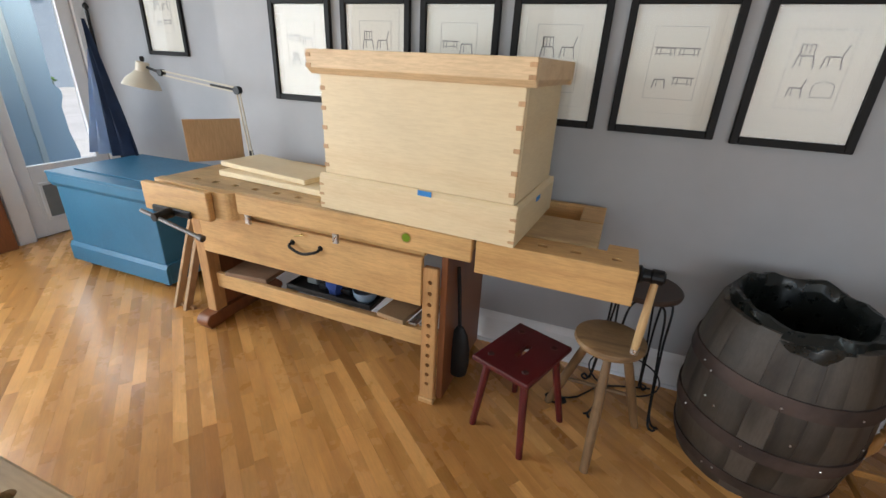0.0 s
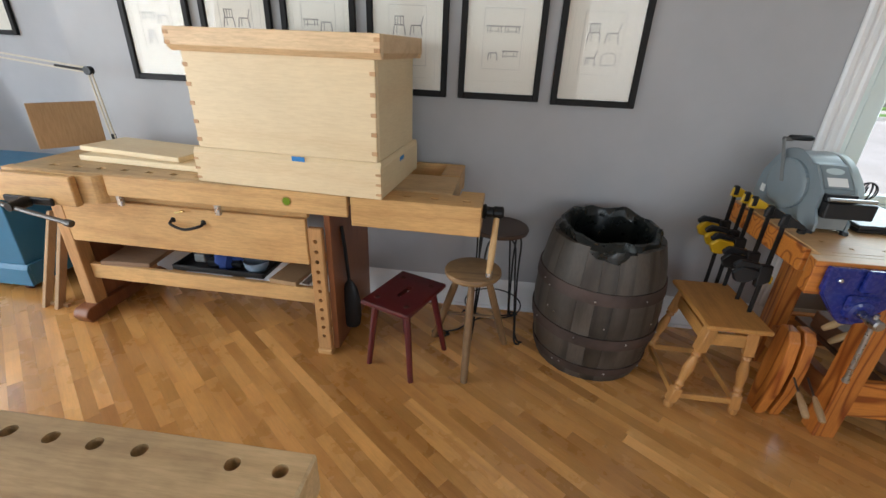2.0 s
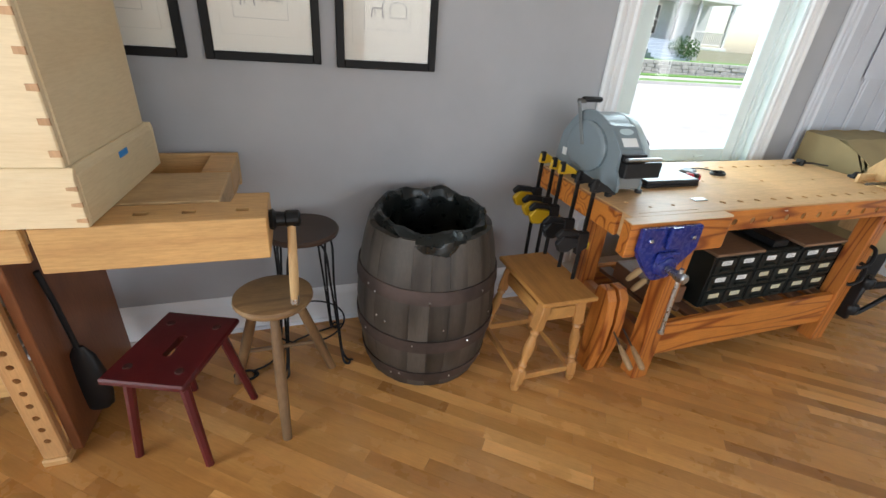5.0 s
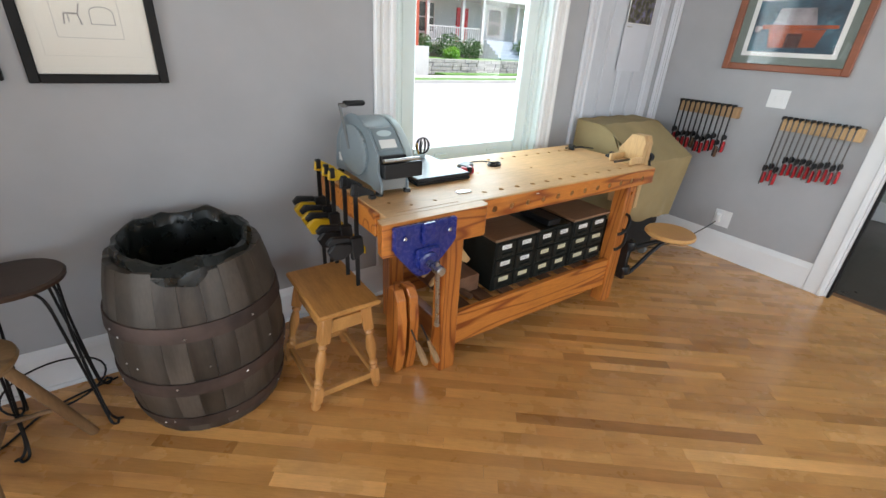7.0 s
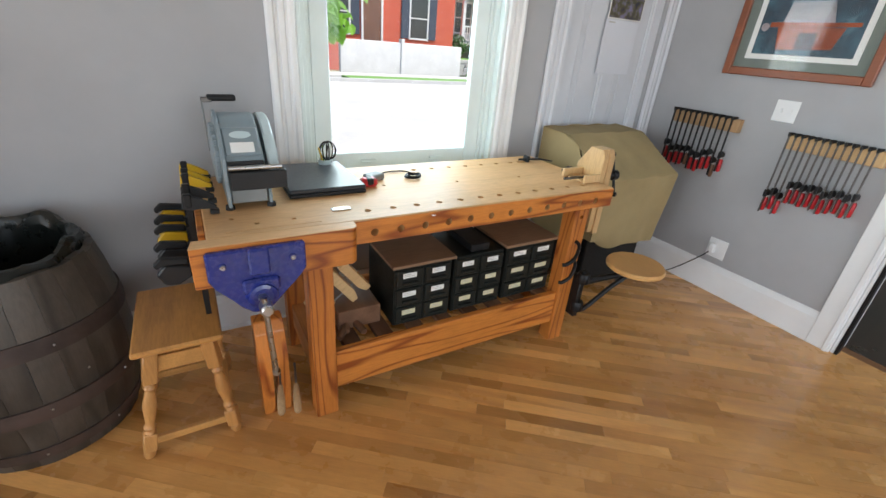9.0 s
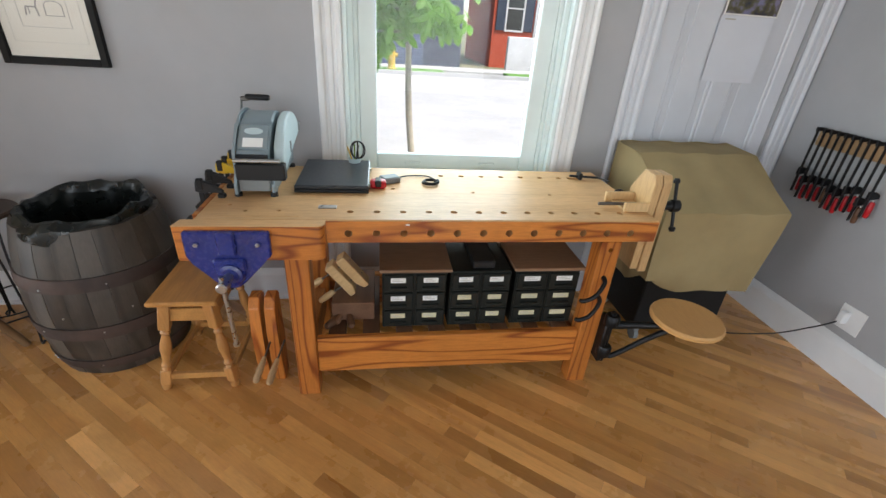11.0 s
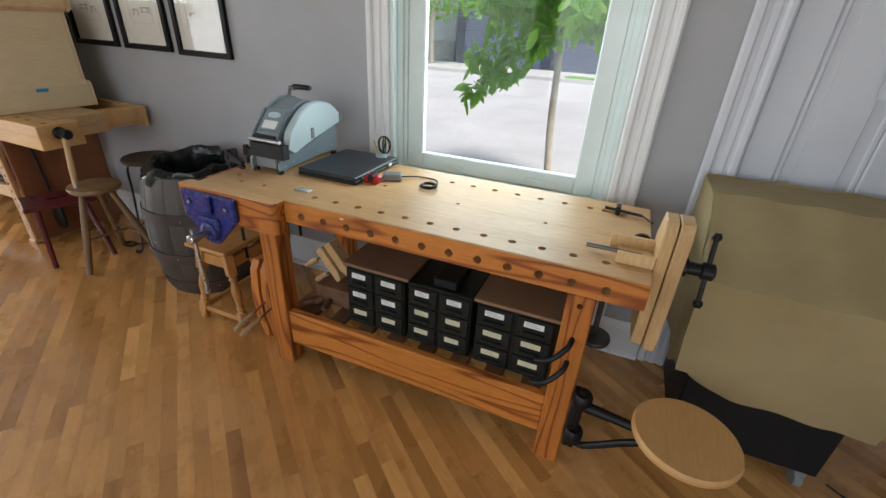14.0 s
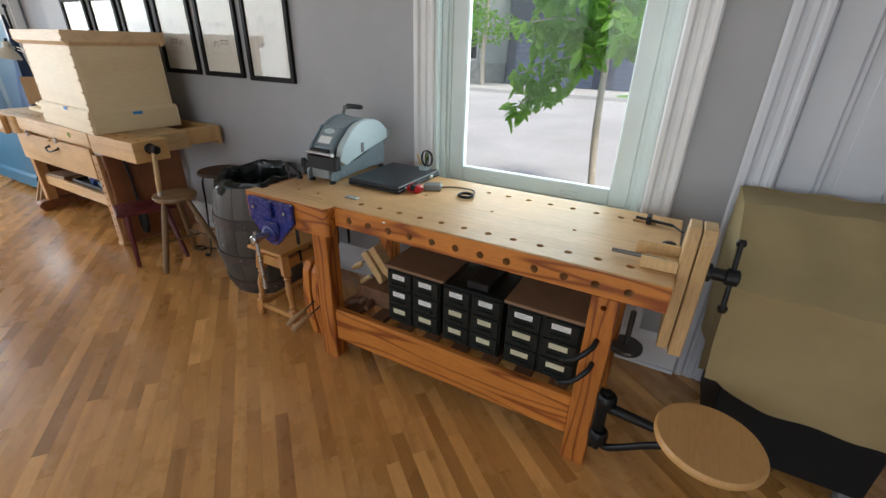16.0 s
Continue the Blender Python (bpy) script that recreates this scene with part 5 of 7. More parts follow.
    box(b, 3.63, 3.736, 1.956, 2.065, Z + 0.001, 0.88, 0.002)
    part("guide_box", b, M_hard, t, "open pale wooden guide box")
    b = B()
    rod(b, (3.53, 1.99, 0.89), (3.70, 1.99, 0.89), 0.007, 10)
    part("guide_rod", b, M_dsteel, t)
    b = B()
    rod(b, (3.64, 2.36, 0.46), (3.64, 2.36, 0.28), 0.012)
    lathe(b, [(0.02, -0.012), (0.072, -0.012), (0.075, 0), (0.072, 0.012), (0.02, 0.012)], Matrix.Translation((3.64, 2.36, 0.27)), 24)
    part("hand_wheel", b, M_dsteel, t, "dark iron hand wheel")
    # base
    for x0, x1 in ((2.235, 2.325), (3.51, 3.60)):
        for y0, y1 in ((1.85, 1.935), (2.36, 2.445)):
            b = B()
            box(b, x0, x1, y0, y1, 0, 0.7745, 0.004)
            leg = part("leg", b, M_firz, t, "orange fir leg with bold grain")
            if x0 > 3 and y0 < 2:
                c = B()
                for z in (0.735, 0.60, 0.50):
                    rod(c, (3.555, 1.83, z), (3.555, 1.90, z), 0.0105, 12)
                cut(leg, c)
        b = B()
        box(b, x0 + 0.02, x1 - 0.02, 1.935, 2.36, 0.12, 0.25, 0.003)
        part("side_rail", b, M_firy, t)
    for y0 in (1.862, 2.395):
        b = B()
        box(b, 2.3252, 3.5098, y0, y0 + 0.036, 0.122, 0.305, 0.004)
        part("stretcher", b, M_fir, t, "orange fir stretcher with flame grain")
    for k in range(8):
        b = B()
        x = 2.37 + k * 0.148
        box(b, x, x + 0.075, 1.8985, 2.3945, 0.277, 0.299, 0.003)
        part("shelf_slat", b, M_slat, t)
    # clamp rail on the left end
    b = B()
    box(b, 1.924, 1.9445, 1.90, 2.50, 0.775, 0.868, 0.003)
    part("end_board", b, M_fir, t)
    for z, dx in ((0.60, 0.0), (0.50, 0.012)):
        b = B()
        tube(b, curve([(3.555, 1.90, z), (3.555, 1.842, z + 0.002), (3.545, 1.815, z - 0.015), (3.505, 1.795, z - 0.06), (3.465, 1.80, z - 0.085), (3.455, 1.815, z - 0.092)]), 0.0095, 10)
        tagged(part("holdfast", b, M_blackm, smooth=True), "curved iron holdfast stored in the bench leg", "holdfast", "holdfasts")


window_bench()


# ---- swing-out seat ----
def swing_seat():
    t = thing("swing_seat", 3.62, 1.83, 0.17, "round wooden seat on a black cast iron swing arm", "seat")
    b = B()
    lathe(b, [(0.142, 0), (0.152, 0.008), (0.153, 0.02), (0.146, 0.03), (0.03, 0.026)], Matrix.Translation((3.935, 1.742, 0.428)), 40)
    part("seat", b, M_seat, t, "round honey wood seat", smooth=True)
    b = B()
    box(b, 3.602, 3.628, 1.80, 1.865, 0.165, 0.41, 0.006)
    for z in (0.20, 0.37):
        lathe(b, [(0.032, 0), (0.034, 0.02), (0.034, 0.045), (0.028, 0.055)], Matrix.Translation((3.632, 1.815, z)), 16)
    rod(b, (3.632, 1.815, 0.165), (3.632, 1.815, 0.44), 0.012)
    part("bracket", b, M_blackm, t, "black iron hinge bracket", smooth=True)
    b = B()
    tube(b, [(3.63, 1.81, 0.375), (3.72, 1.79, 0.385), (3.90, 1.735, 0.415)], [0.02, 0.017, 0.013], 10)
    lathe(b, [(0.06, 0), (0.05, 0.008), (0.018, 0.012)][::-1], Matrix.Translation((3.92, 1.727, 0.412)) @ Matrix.Diagonal((1, 1, -1, 1)) @ Matrix.Translation((0, 0, -0.014)), 20)
    part("arm", b, M_blackm, t, smooth=True)
    b = B()
    tube(b, curve([(3.63, 1.81, 0.225), (3.66, 1.80, 0.20), (3.715, 1.785, 0.245), (3.79, 1.765, 0.32), (3.87, 1.745, 0.385), (3.91, 1.735, 0.41)]), 0.0125, 10)
    part("brace", b, M_blackm, t, "curved iron brace", smooth=True)


swing_seat()


# ---- small-parts drawer cabinets ----
def drawer_unit(x0, x1, lid):
    t = thing("drawer_cabinet", (x0 + x1) / 2, 2.1, 0.30, "dark plastic cabinet of six small labelled drawers", "cabinet", "drawer cabinets under the bench")
    y0, z0, z1 = 1.94, 0.30, 0.588
    b = B()
    box(b, x0, x1, y0, y0 + 0.30, z0, z1, 0.004)
    part("body", b, M_drawer, t)
    w, h = (x1 - x0) / 2, (z1 - z0 - 0.012) / 3
    for i in range(2):
        for j in range(3):
            a, c = x0 + i * w + 0.006, z0 + 0.006 + j * h + 0.004
            b = B()
            box(b, a, a + w - 0.012, y0 - 0.012, y0 + 0.001, c, c + h - 0.008, 0.004)
            d = part("drawer", b, M_drawer, t)
            b = B()
            box(b, a + 0.030, a + w - 0.046, y0 - 0.0135, y0 - 0.0118, c + h * 0.52, c + h * 0.78, 0.0003)
            part("label", b, M_paper if j == 2 or (x0 < 2.7 and j == 1) else M_yellowed, d, "small paper label")
            b = B()
            box(b, a + 0.026, a + w - 0.040, y0 - 0.0245, y0 - 0.012, c + h * 0.20, c + h * 0.32, 0.003)
            part("pull", b, M_drawer, d)
            b = B()
            for q in range(2):
                box(b, a + 0.036, a + w - 0.058 - 0.014 * q, y0 - 0.0138, y0 - 0.0134, c + h * (0.60 + 0.09 * q), c + h * (0.63 + 0.09 * q), 0)
            part("lettering", b, M_faint, d, "unreadable line of small print")
    if lid:
        b = B()
        box(b, x0 - 0.012, x1 + 0.02, y0 - 0.012, y0 + 0.36, z1 + 0.001, z1 + 0.016, 0.003)
        tagged(part("lid_board", b, M_lid), "thin brown board lying on the drawer cabinet", "board", "boards on the cabinets")
    return t


drawer_unit(2.605, 2.885, True)
drawer_unit(2.90, 3.175, False)
drawer_unit(3.195, 3.495, True)
b = B()
box(b, 3.0, 3.10, 1.96, 2.2, 0.589, 0.625, 0.004)
tagged(part("dark_case", b, M_plastic), "flat black case on the middle drawer cabinet", "case")

# hand screws left of the cabinets, lying over dark tools
def hand_screw(ox, oy, oz, turn):
    t = thing("hand_screw", ox, oy, oz, "wooden hand screw clamp with turned handles on the bench shelf", "clamp", "hand screws", turn)
    M = place_of(t)
    for k in (0, 1):
        b = B()
        slab(b, [(-0.09, -0.022), (0.05, -0.022), (0.09, -0.006), (0.09, 0.022), (-0.09, 0.022)] if k else [(-0.09, -0.022), (0.09, -0.022), (0.09, 0.006), (0.05, 0.022), (-0.09, 0.022)], "y", -0.032, 0.032, 0.003)
        bmesh.ops.transform(b, matrix=M @ Matrix.Translation((0, 0, 0.025 + 0.062 * k)), verts=b.verts)
        part("jaw", b, M_hard, t)
    for x, s in ((-0.05, -1), (0.035, -1)):
        b = B()
        rod(b, M @ Vector((x, 0, 0.11)), M @ Vector((x, 0, -0.06)), 0.0045, 8)
        part("spindle", b, M_dsteel, t)
        b = B()
        z = -0.05 if s < 0 else 0.13
        lathe(b, [(0.009, 0), (0.015, 0.012), (0.016, 0.05), (0.012, 0.085), (0.008, 0.09)], M @ frame_to((x, 0, z), (0, 0, s)), 12)
        part("handle", b, M_hard, t, "turned pale handle", smooth=True)
    return t


hs = hand_screw(0, 0, 0, 0)
hz = Vector((0.79, 0.0, 0.61)).normalized()
hx = (Vector((0.61, 0.0, -0.79)) - hz * Vector((0.61, 0.0, -0.79)).dot(hz)).normalized()
hy = hz.cross(hx)
hs.matrix_basis = Matrix.Translation((2.405, 2.085, 0.462)) @ Matrix((hx, hy, hz)).transposed().to_4x4()
# added block replaces the pile of dark tools and carries the hand screw
simple("shelf_block", 2.38, 2.57, 2.00, 2.30, 0.2995, 0.392, M_slat, "dark block standing in for piled tools on the bench shelf", "block")
for k, (x, y, rz) in enumerate(((2.36, 1.93, 35), (2.40, 1.96, 15), (2.47, 1.93, -10))):
    b = B()
    d = Vector((math.sin(radians(rz)), math.cos(radians(rz)), 0.04))
    lathe(b, [(0.012, 0), (0.016, 0.01), (0.017, 0.06), (0.012, 0.10), (0.010, 0.22), (0.012, 0.225)], frame_to((x, y, 0.318), d), 12)
    tagged(part("turning_chisel", b, M_slat, smooth=True), "dark wooden turning chisel lying on the bench shelf", "chisel", "tools on the shelf")

# leaning pair of notched boards and two sash clamps at the leg
for k, x in enumerate((2.045, 2.108)):
    b = B()
    slab(b, [(1.955, 0.0), (2.035, 0.0), (2.045, 0.25), (2.035, 0.44), (2.02, 0.46), (1.965, 0.46), (1.935, 0.42), (1.925, 0.30), (1.93, 0.15)], "x", x, x + 0.045, 0.004)
    tagged(part("vise_jaw_board", b, M_firz), "notched orange wooden jaw standing under the bench", "jaw", "notched jaws")
for k, x in enumerate((2.055, 2.14)):
    t = thing("screw_clamp", x, 1.85, 0.0, "steel clamp screw with a turned pale handle in the notched jaw", "clamp", "clamp screws in the jaws")
    a, c = Vector((x + 0.032 - 0.03 * k, 1.752 - 0.014 * k, 0.183)), Vector((x + 0.063 - 0.027 * k, 1.935, 0.25))
    d = (c - a).normalized()
    b = B()
    rod(b, a + d * 0.11, c, 0.0045, 8)
    part("screw", b, M_dsteel, t)
    b = B()
    lathe(b, [(0.008, 0), (0.0135, 0.008), (0.0145, 0.06), (0.010, 0.105), (0.009, 0.115)], frame_to(a, d), 12)
    part("handle", b, M_mdf, t, smooth=True)


# ---- trigger clamps hung on the bench end ----
def trigger_clamp(y, long, yellow, n):
    rnd = random.Random(n)
    x = 1.912
    ztop, low = 0.935, 0.935 - long
    t = thing("trigger_clamp", x, y, low, "black and yellow one handed bar clamp hanging on the bench end", "clamp", "bar clamps on the bench end")
    b = B()
    box(b, x - 0.009, x + 0.009, y - 0.0035, y + 0.0035, low, ztop, 0.001)
    part("bar", b, M_blackm, t)
    b = B()
    slab(b, [(x - 0.020, ztop - 0.035), (x - 0.016, ztop + 0.006), (x + 0.014, ztop + 0.008), (x + 0.045, ztop - 0.008), (x + 0.082, ztop - 0.030), (x + 0.082, ztop - 0.044), (x + 0.03, ztop - 0.034), (x + 0.014, ztop - 0.042)], "y", y - 0.008, y + 0.008, 0.003)
    head = part("fixed_jaw", b, M_yellow if yellow else M_plastic, t)
    b = B()
    box(b, x - 0.013, x + 0.012, y - 0.0105, y + 0.0105, ztop - 0.03, ztop + 0.016, 0.004)
    part("stop_block", b, M_plastic if yellow else M_blackm, head)
    b = B()
    box(b, x + 0.060, x + 0.088, y - 0.011, y + 0.011, ztop - 0.060, ztop - 0.043, 0.003)
    part("jaw_pad", b, M_plastic, head)
    z = 0.735 - 0.012 * n
    b = B()
    slab(b, [(x - 0.025, z - 0.07), (x - 0.03, z + 0.035), (x + 0.022, z + 0.035), (x + 0.028, z - 0.04)], "y", y - 0.014, y + 0.014, 0.004)
    part("sliding_jaw", b, M_plastic, t)
    b = B()
    slab(b, [(x - 0.026, z + 0.01), (x - 0.10, z + 0.025), (x - 0.13, z - 0.01), (x - 0.11, z - 0.05), (x - 0.07, z - 0.055), (x - 0.026, z - 0.03)], "y", y - 0.013, y + 0.013, 0.005)
    h = part("grip", b, M_yellow if yellow else M_plastic, t)
    b = B()
    slab(b, [(x - 0.03, z + 0.04), (x - 0.11, z + 0.052), (x - 0.135, z + 0.028), (x - 0.125, z + 0.01), (x - 0.10, z + 0.03), (x - 0.03, z + 0.016)], "y", y - 0.011, y + 0.011, 0.004)
    part("trigger", b, M_plastic, h)
    b = B()
    box(b, x + 0.028, x + 0.036, y - 0.012, y + 0.012, z - 0.05, z - 0.015, 0.003)
    part("pad", b, M_yellow, t)


for n, (y, long, yel) in enumerate(((2.46, 0.60, True), (2.36, 0.57, True), (2.29, 0.58, True), (2.16, 0.56, False), (2.05, 0.55, False))):
    trigger_clamp(y, long, yel, n)


# ---- drum sander on the bench ----
def grinder():
    t = thing("grinding_machine", 2.10, 2.30, 0.87, "grey blue bench grinding machine with a round side cover", "machine")
    X0, X1 = 2.032, 2.185
    prof = [(2.138, 0.90), (2.138, 1.062), (2.152, 1.075), (2.228, 1.172)] + arc(2.335, 1.075, 0.132, 138, 22, 10) + [(2.505, 1.06), (2.52, 0.94), (2.52, 0.895)]
    b = B()
    slab(b, prof, "x", X0 + 0.0115, X1 - 0.0185, 0.006)
    part("housing", b, M_grind, t, smooth=True)
    side = [(2.10, 0.885), (2.10, 0.93), (2.132, 0.985), (2.13, 1.07), (2.215, 1.178)] + arc(2.335, 1.075, 0.142, 140, 22, 10) + [(2.512, 1.06)] + [(2.53, 0.94), (2.53, 0.89), (2.47, 0.89), (2.45, 0.90), (2.18, 0.90), (2.16, 0.885)]
    b = B()
    slab(b, side, "x", X0 - 0.001, X0 + 0.011, 0.002)
    part("side_plate", b, M_grind, t, smooth=True)
    b = B()
    lathe(b, [(0.125, 0), (0.125, 0.012), (0.118, 0.018), (0.10, 0.020), (0.04, 0.022)], frame_to((X0 - 0.001, 2.325, 1.04), (-1, 0, 0)), 40)
    cover = part("wheel_cover", b, M_grind, t, "round ribbed wheel cover", smooth=True)
    b = B()
    for k in range(36):
        a = 2 * math.pi * k / 36
        m = Matrix.Translation((X0 - 0.010, 2.325 + 0.122 * math.cos(a), 1.04 + 0.122 * math.sin(a)))
        box(b, -0.006, 0.006, -0.005, 0.005, -0.005, 0.005, 0.001, m)
    part("rib", b, M_grind, cover)
    b = B()
    box(b, X0 - 0.0045, X0 - 0.001, 2.455, 2.485, 0.945, 0.985, 0.0005)
    part("sticker", b, M_paper, t, "small white sticker")
    b = B()
    out = [(2.12, 0.875), (2.12, 0.925), (2.145, 0.955), (2.28, 0.965), (2.50, 1.045), (2.515, 1.03), (2.515, 0.90), (2.40, 0.90), (2.17, 0.888), (2.165, 0.875)]
    slab(b, out, "x", X1 - 0.018, X1 - 0.006, 0.002)
    part("base_plate", b, M_grind, t)
    b = B()
    g = [(2.14, 1.0), (2.165, 1.08)] + arc(2.35, 1.03, 0.172, 150, 25, 12) + [(2.52, 1.09), (2.505, 1.065), (2.30, 1.02), (2.18, 0.965)]
    slab(b, g, "x", X1 - 0.005, X1 + 0.032, 0.006)
    guard = part("guard", b, M_guard, t, "pale translucent side guard", smooth=True)
    b = B()
    box(b, X1 + 0.020, X1 + 0.036, 2.29, 2.31, 1.02, 1.075, 0.002)
    part("clip", b, M_grey, guard)
    b = B()
    box(b, X1 + 0.012, X1 + 0.036, 2.495, 2.522, 1.065, 1.115, 0.002)
    part("clip", b, M_grey, guard)
    b = B()
    box(b, X0 + 0.014, X1 + 0.045, 2.095, 2.135, 0.955, 1.03, 0.004)
    part("chute", b, M_plastic, t, "black outlet box")
    b = B()
    rod(b, (X0 + 0.012, 2.10, 1.045), (X1 + 0.03, 2.10, 1.045), 0.009, 12)
    part("roller", b, M_steel, t, "bright steel roller")
    b = B()
    m = Matrix.Translation((2.098, 2.187, 1.122)) @ Matrix.Rotation(radians(-38), 4, "X")
    box(b, -0.050, 0.062, -0.005, 0.004, -0.056, 0.058, 0.002, m)
    plate = part("panel", b, M_grind, t, "sloping front panel")
    b = B()
    box(b, -0.032, 0.044, -0.0062, -0.0048, -0.046, -0.004, 0.0003, m)
    part("sticker", b, M_paper, plate, "pale data plate with small print")
    b = B()
    lathe(b, [(0.036, 0), (0.034, 0.0015)], m @ Matrix.Translation((0.006, -0.0046, 0.028)) @ Matrix.Rotation(radians(90), 4, "X") @ Matrix.Diagonal((1, 0.45, 1, 1)), 24)
    part("badge", b, M_guard, plate, "pale oval maker's badge")
    b = B()
    box(b, X0 + 0.013, X1 - 0.022, 2.118, 2.134, 0.893, 0.954, 0.004)
    part("front_panel", b, M_grey, t, "grey lower front panel")
    b = B()
    box(b, X0 + 0.014, X1 - 0.022, 2.118, 2.136, 1.031, 1.062, 0.002)
    part("slot", b, M_plastic, t, "dark slot above the roller")
    b = B()
    m = frame_to((X0 - 0.024, 2.335, 1.045), (0, 0.077, 0.20))
    box(b, -0.010, 0.010, -0.003, 0.003, 0, 0.215, 0.002, m @ Matrix.Rotation(radians(90), 4, "Z"))
    part("crank_arm", b, M_grey, t, "flat grey crank arm")
    b = B()
    box(b, X0 - 0.027, X0 + 0.01, 2.40, 2.425, 1.235, 1.255, 0.003)
    hand = part("crank", b, M_dsteel, t)
    b = B()
    lathe(b, [(0.012, 0), (0.0145, 0.006), (0.0145, 0.09), (0.011, 0.098)], frame_to((X0 - 0.005, 2.412, 1.253), (1, 0, 0)), 14)
    part("grip", b, M_plastic, hand, "black handle grip", smooth=True)
    for x in (X0 + 0.004, X1 - 0.012):
        for y in (2.125, 2.49):
            b = B()
            lathe(b, [(0.016, 0), (0.014, 0.016)], Matrix.Translation((x, y, 0.8705)), 12)
            part("foot", b, M_plastic, t)
    b = B()
    for y, z in ((2.15, 0.905), (2.20, 0.915), (2.36, 0.925), (2.47, 0.93), (2.14, 0.94)):
        lathe(b, [(0.005, 0), (0.004, 0.003)], frame_to((X1 - 0.006, y, z), (1, 0, 0)), 8)
    part("screws", b, M_steel, t, "bright screw heads")
    t.scale = (1, 1.10, 0.865)
    t.location.y -= 0.02


grinder()

b = B()
box(b, 2.245, 2.55, 2.12, 2.505, 0.872, 0.888, 0.004)
case = thing("flat_case", 2.4, 2.3, 0.871, "closed flat black plastic case on the bench", "case")
body = part("body", b, M_plastic, case)
b = B()
box(b, 2.246, 2.549, 2.121, 2.504, 0.8885, 0.905, 0.004)
part("lid", b, M_caselid, case)
b = B()
box(b, 2.549, 2.556, 2.17, 2.20, 0.880, 0.896, 0.002)
box(b, 2.549, 2.556, 2.40, 2.43, 0.880, 0.896, 0.002)
part("latch", b, M_steel, case, "small bright latch")

b = B()
box(b, 2.555, 2.625, 2.175, 2.225, 0.871, 0.908, 0.010)
tm = thing("tape_measure", 2.59, 2.2, 0.871, "red and black tape measure on the bench", "tape measure")
part("case", b, M_redp, tm, smooth=True)
b = B()
box(b, 2.575, 2.605, 2.170, 2.23, 0.880, 0.911, 0.006)
part("band", b, M_plastic, tm)
simple("battery_charger", 2.60, 2.685, 2.25, 2.31, 0.8705, 0.90, M_grey, "small dark grey charger with a lead", "charger", 0.006, 25)
b = B()
ring = []
for k in range(60):
    a = k * 0.33
    ring.append((2.83 + 0.034 * math.cos(a) * (1 + 0.15 * math.sin(a * 0.7)), 2.262 + 0.030 * math.sin(a), 0.877 + 0.0035 * (k // 19)))
tube(b, ring, 0.0042, 6)
tube(b, curve([(2.67, 2.30, 0.882), (2.73, 2.36, 0.876), (2.82, 2.36, 0.876), (2.855, 2.30, 0.878), (2.85, 2.27, 0.88)]), 0.0035, 6)
tagged(part("coiled_lead", b, M_plastic, smooth=True), "coiled black electric lead lying on the bench", "cable")

# pencil cup with wires at the window
cup = thing("pencil_cup", 2.475, 2.58, 0.871, "small pale cup holding pencils and looped wire", "cup")
b = B()
lathe(b, [(0.026, 0), (0.03, 0.055), (0.027, 0.055), (0.024, 0.004)], Matrix.Translation((2.475, 2.47, 0.871)), 18)
part("cup_body", b, M_guard, cup, smooth=True)
for k, (dx, dy, m) in enumerate(((-0.03, -0.02, M_yellow), (0.02, 0.01, M_plastic), (0.0, 0.03, M_green))):
    b = B()
    rod(b, (2.475, 2.47, 0.88), (2.475 + dx, 2.47 + dy, 0.985), 0.0035, 6)
    part("pencil", b, m, cup)
for k in range(4):
    b = B()
    a = k * 0.8
    pts = [(2.48 + (0.035 + 0.004 * k) * math.cos(u) * math.cos(a) + 0.012, 2.47 + 0.035 * math.cos(u) * math.sin(a) * 0.5, 0.965 + 0.042 * math.sin(u)) for u in (2 * math.pi * q / 20 for q in range(21))]
    tube(b, pts, 0.003, 6)
    part("wire_loop", b, M_plastic, cup, smooth=True)

# marking gauge and small plane at the back of the bench
b = B()
rod(b, (3.56, 2.385, 0.885), (3.70, 2.36, 0.885), 0.006)
box(b, 3.60, 3.618, 2.355, 2.40, 0.871, 0.905, 0.003)
rod(b, (3.70, 2.36, 0.885), (3.735, 2.30, 0.886), 0.004)
tagged(part("marking_gauge", b, M_plastic), "dark marking gauge lying on the bench", "gauge")
b = B()
slab(b, arc(3.70, 0.871, 0.035, 0, 180, 8), "y", 2.12, 2.14, 0.003)
box(b, 3.675, 3.725, 2.10, 2.16, 0.871, 0.884, 0.003)
tagged(part("small_plane", b, M_blackm), "small dark block plane on the bench", "plane")
simple("paper_scrap", 2.69, 2.705, 1.80, 1.808, 0.8705, 0.8712, M_paper, "tiny scrap on the bench edge", "scrap")


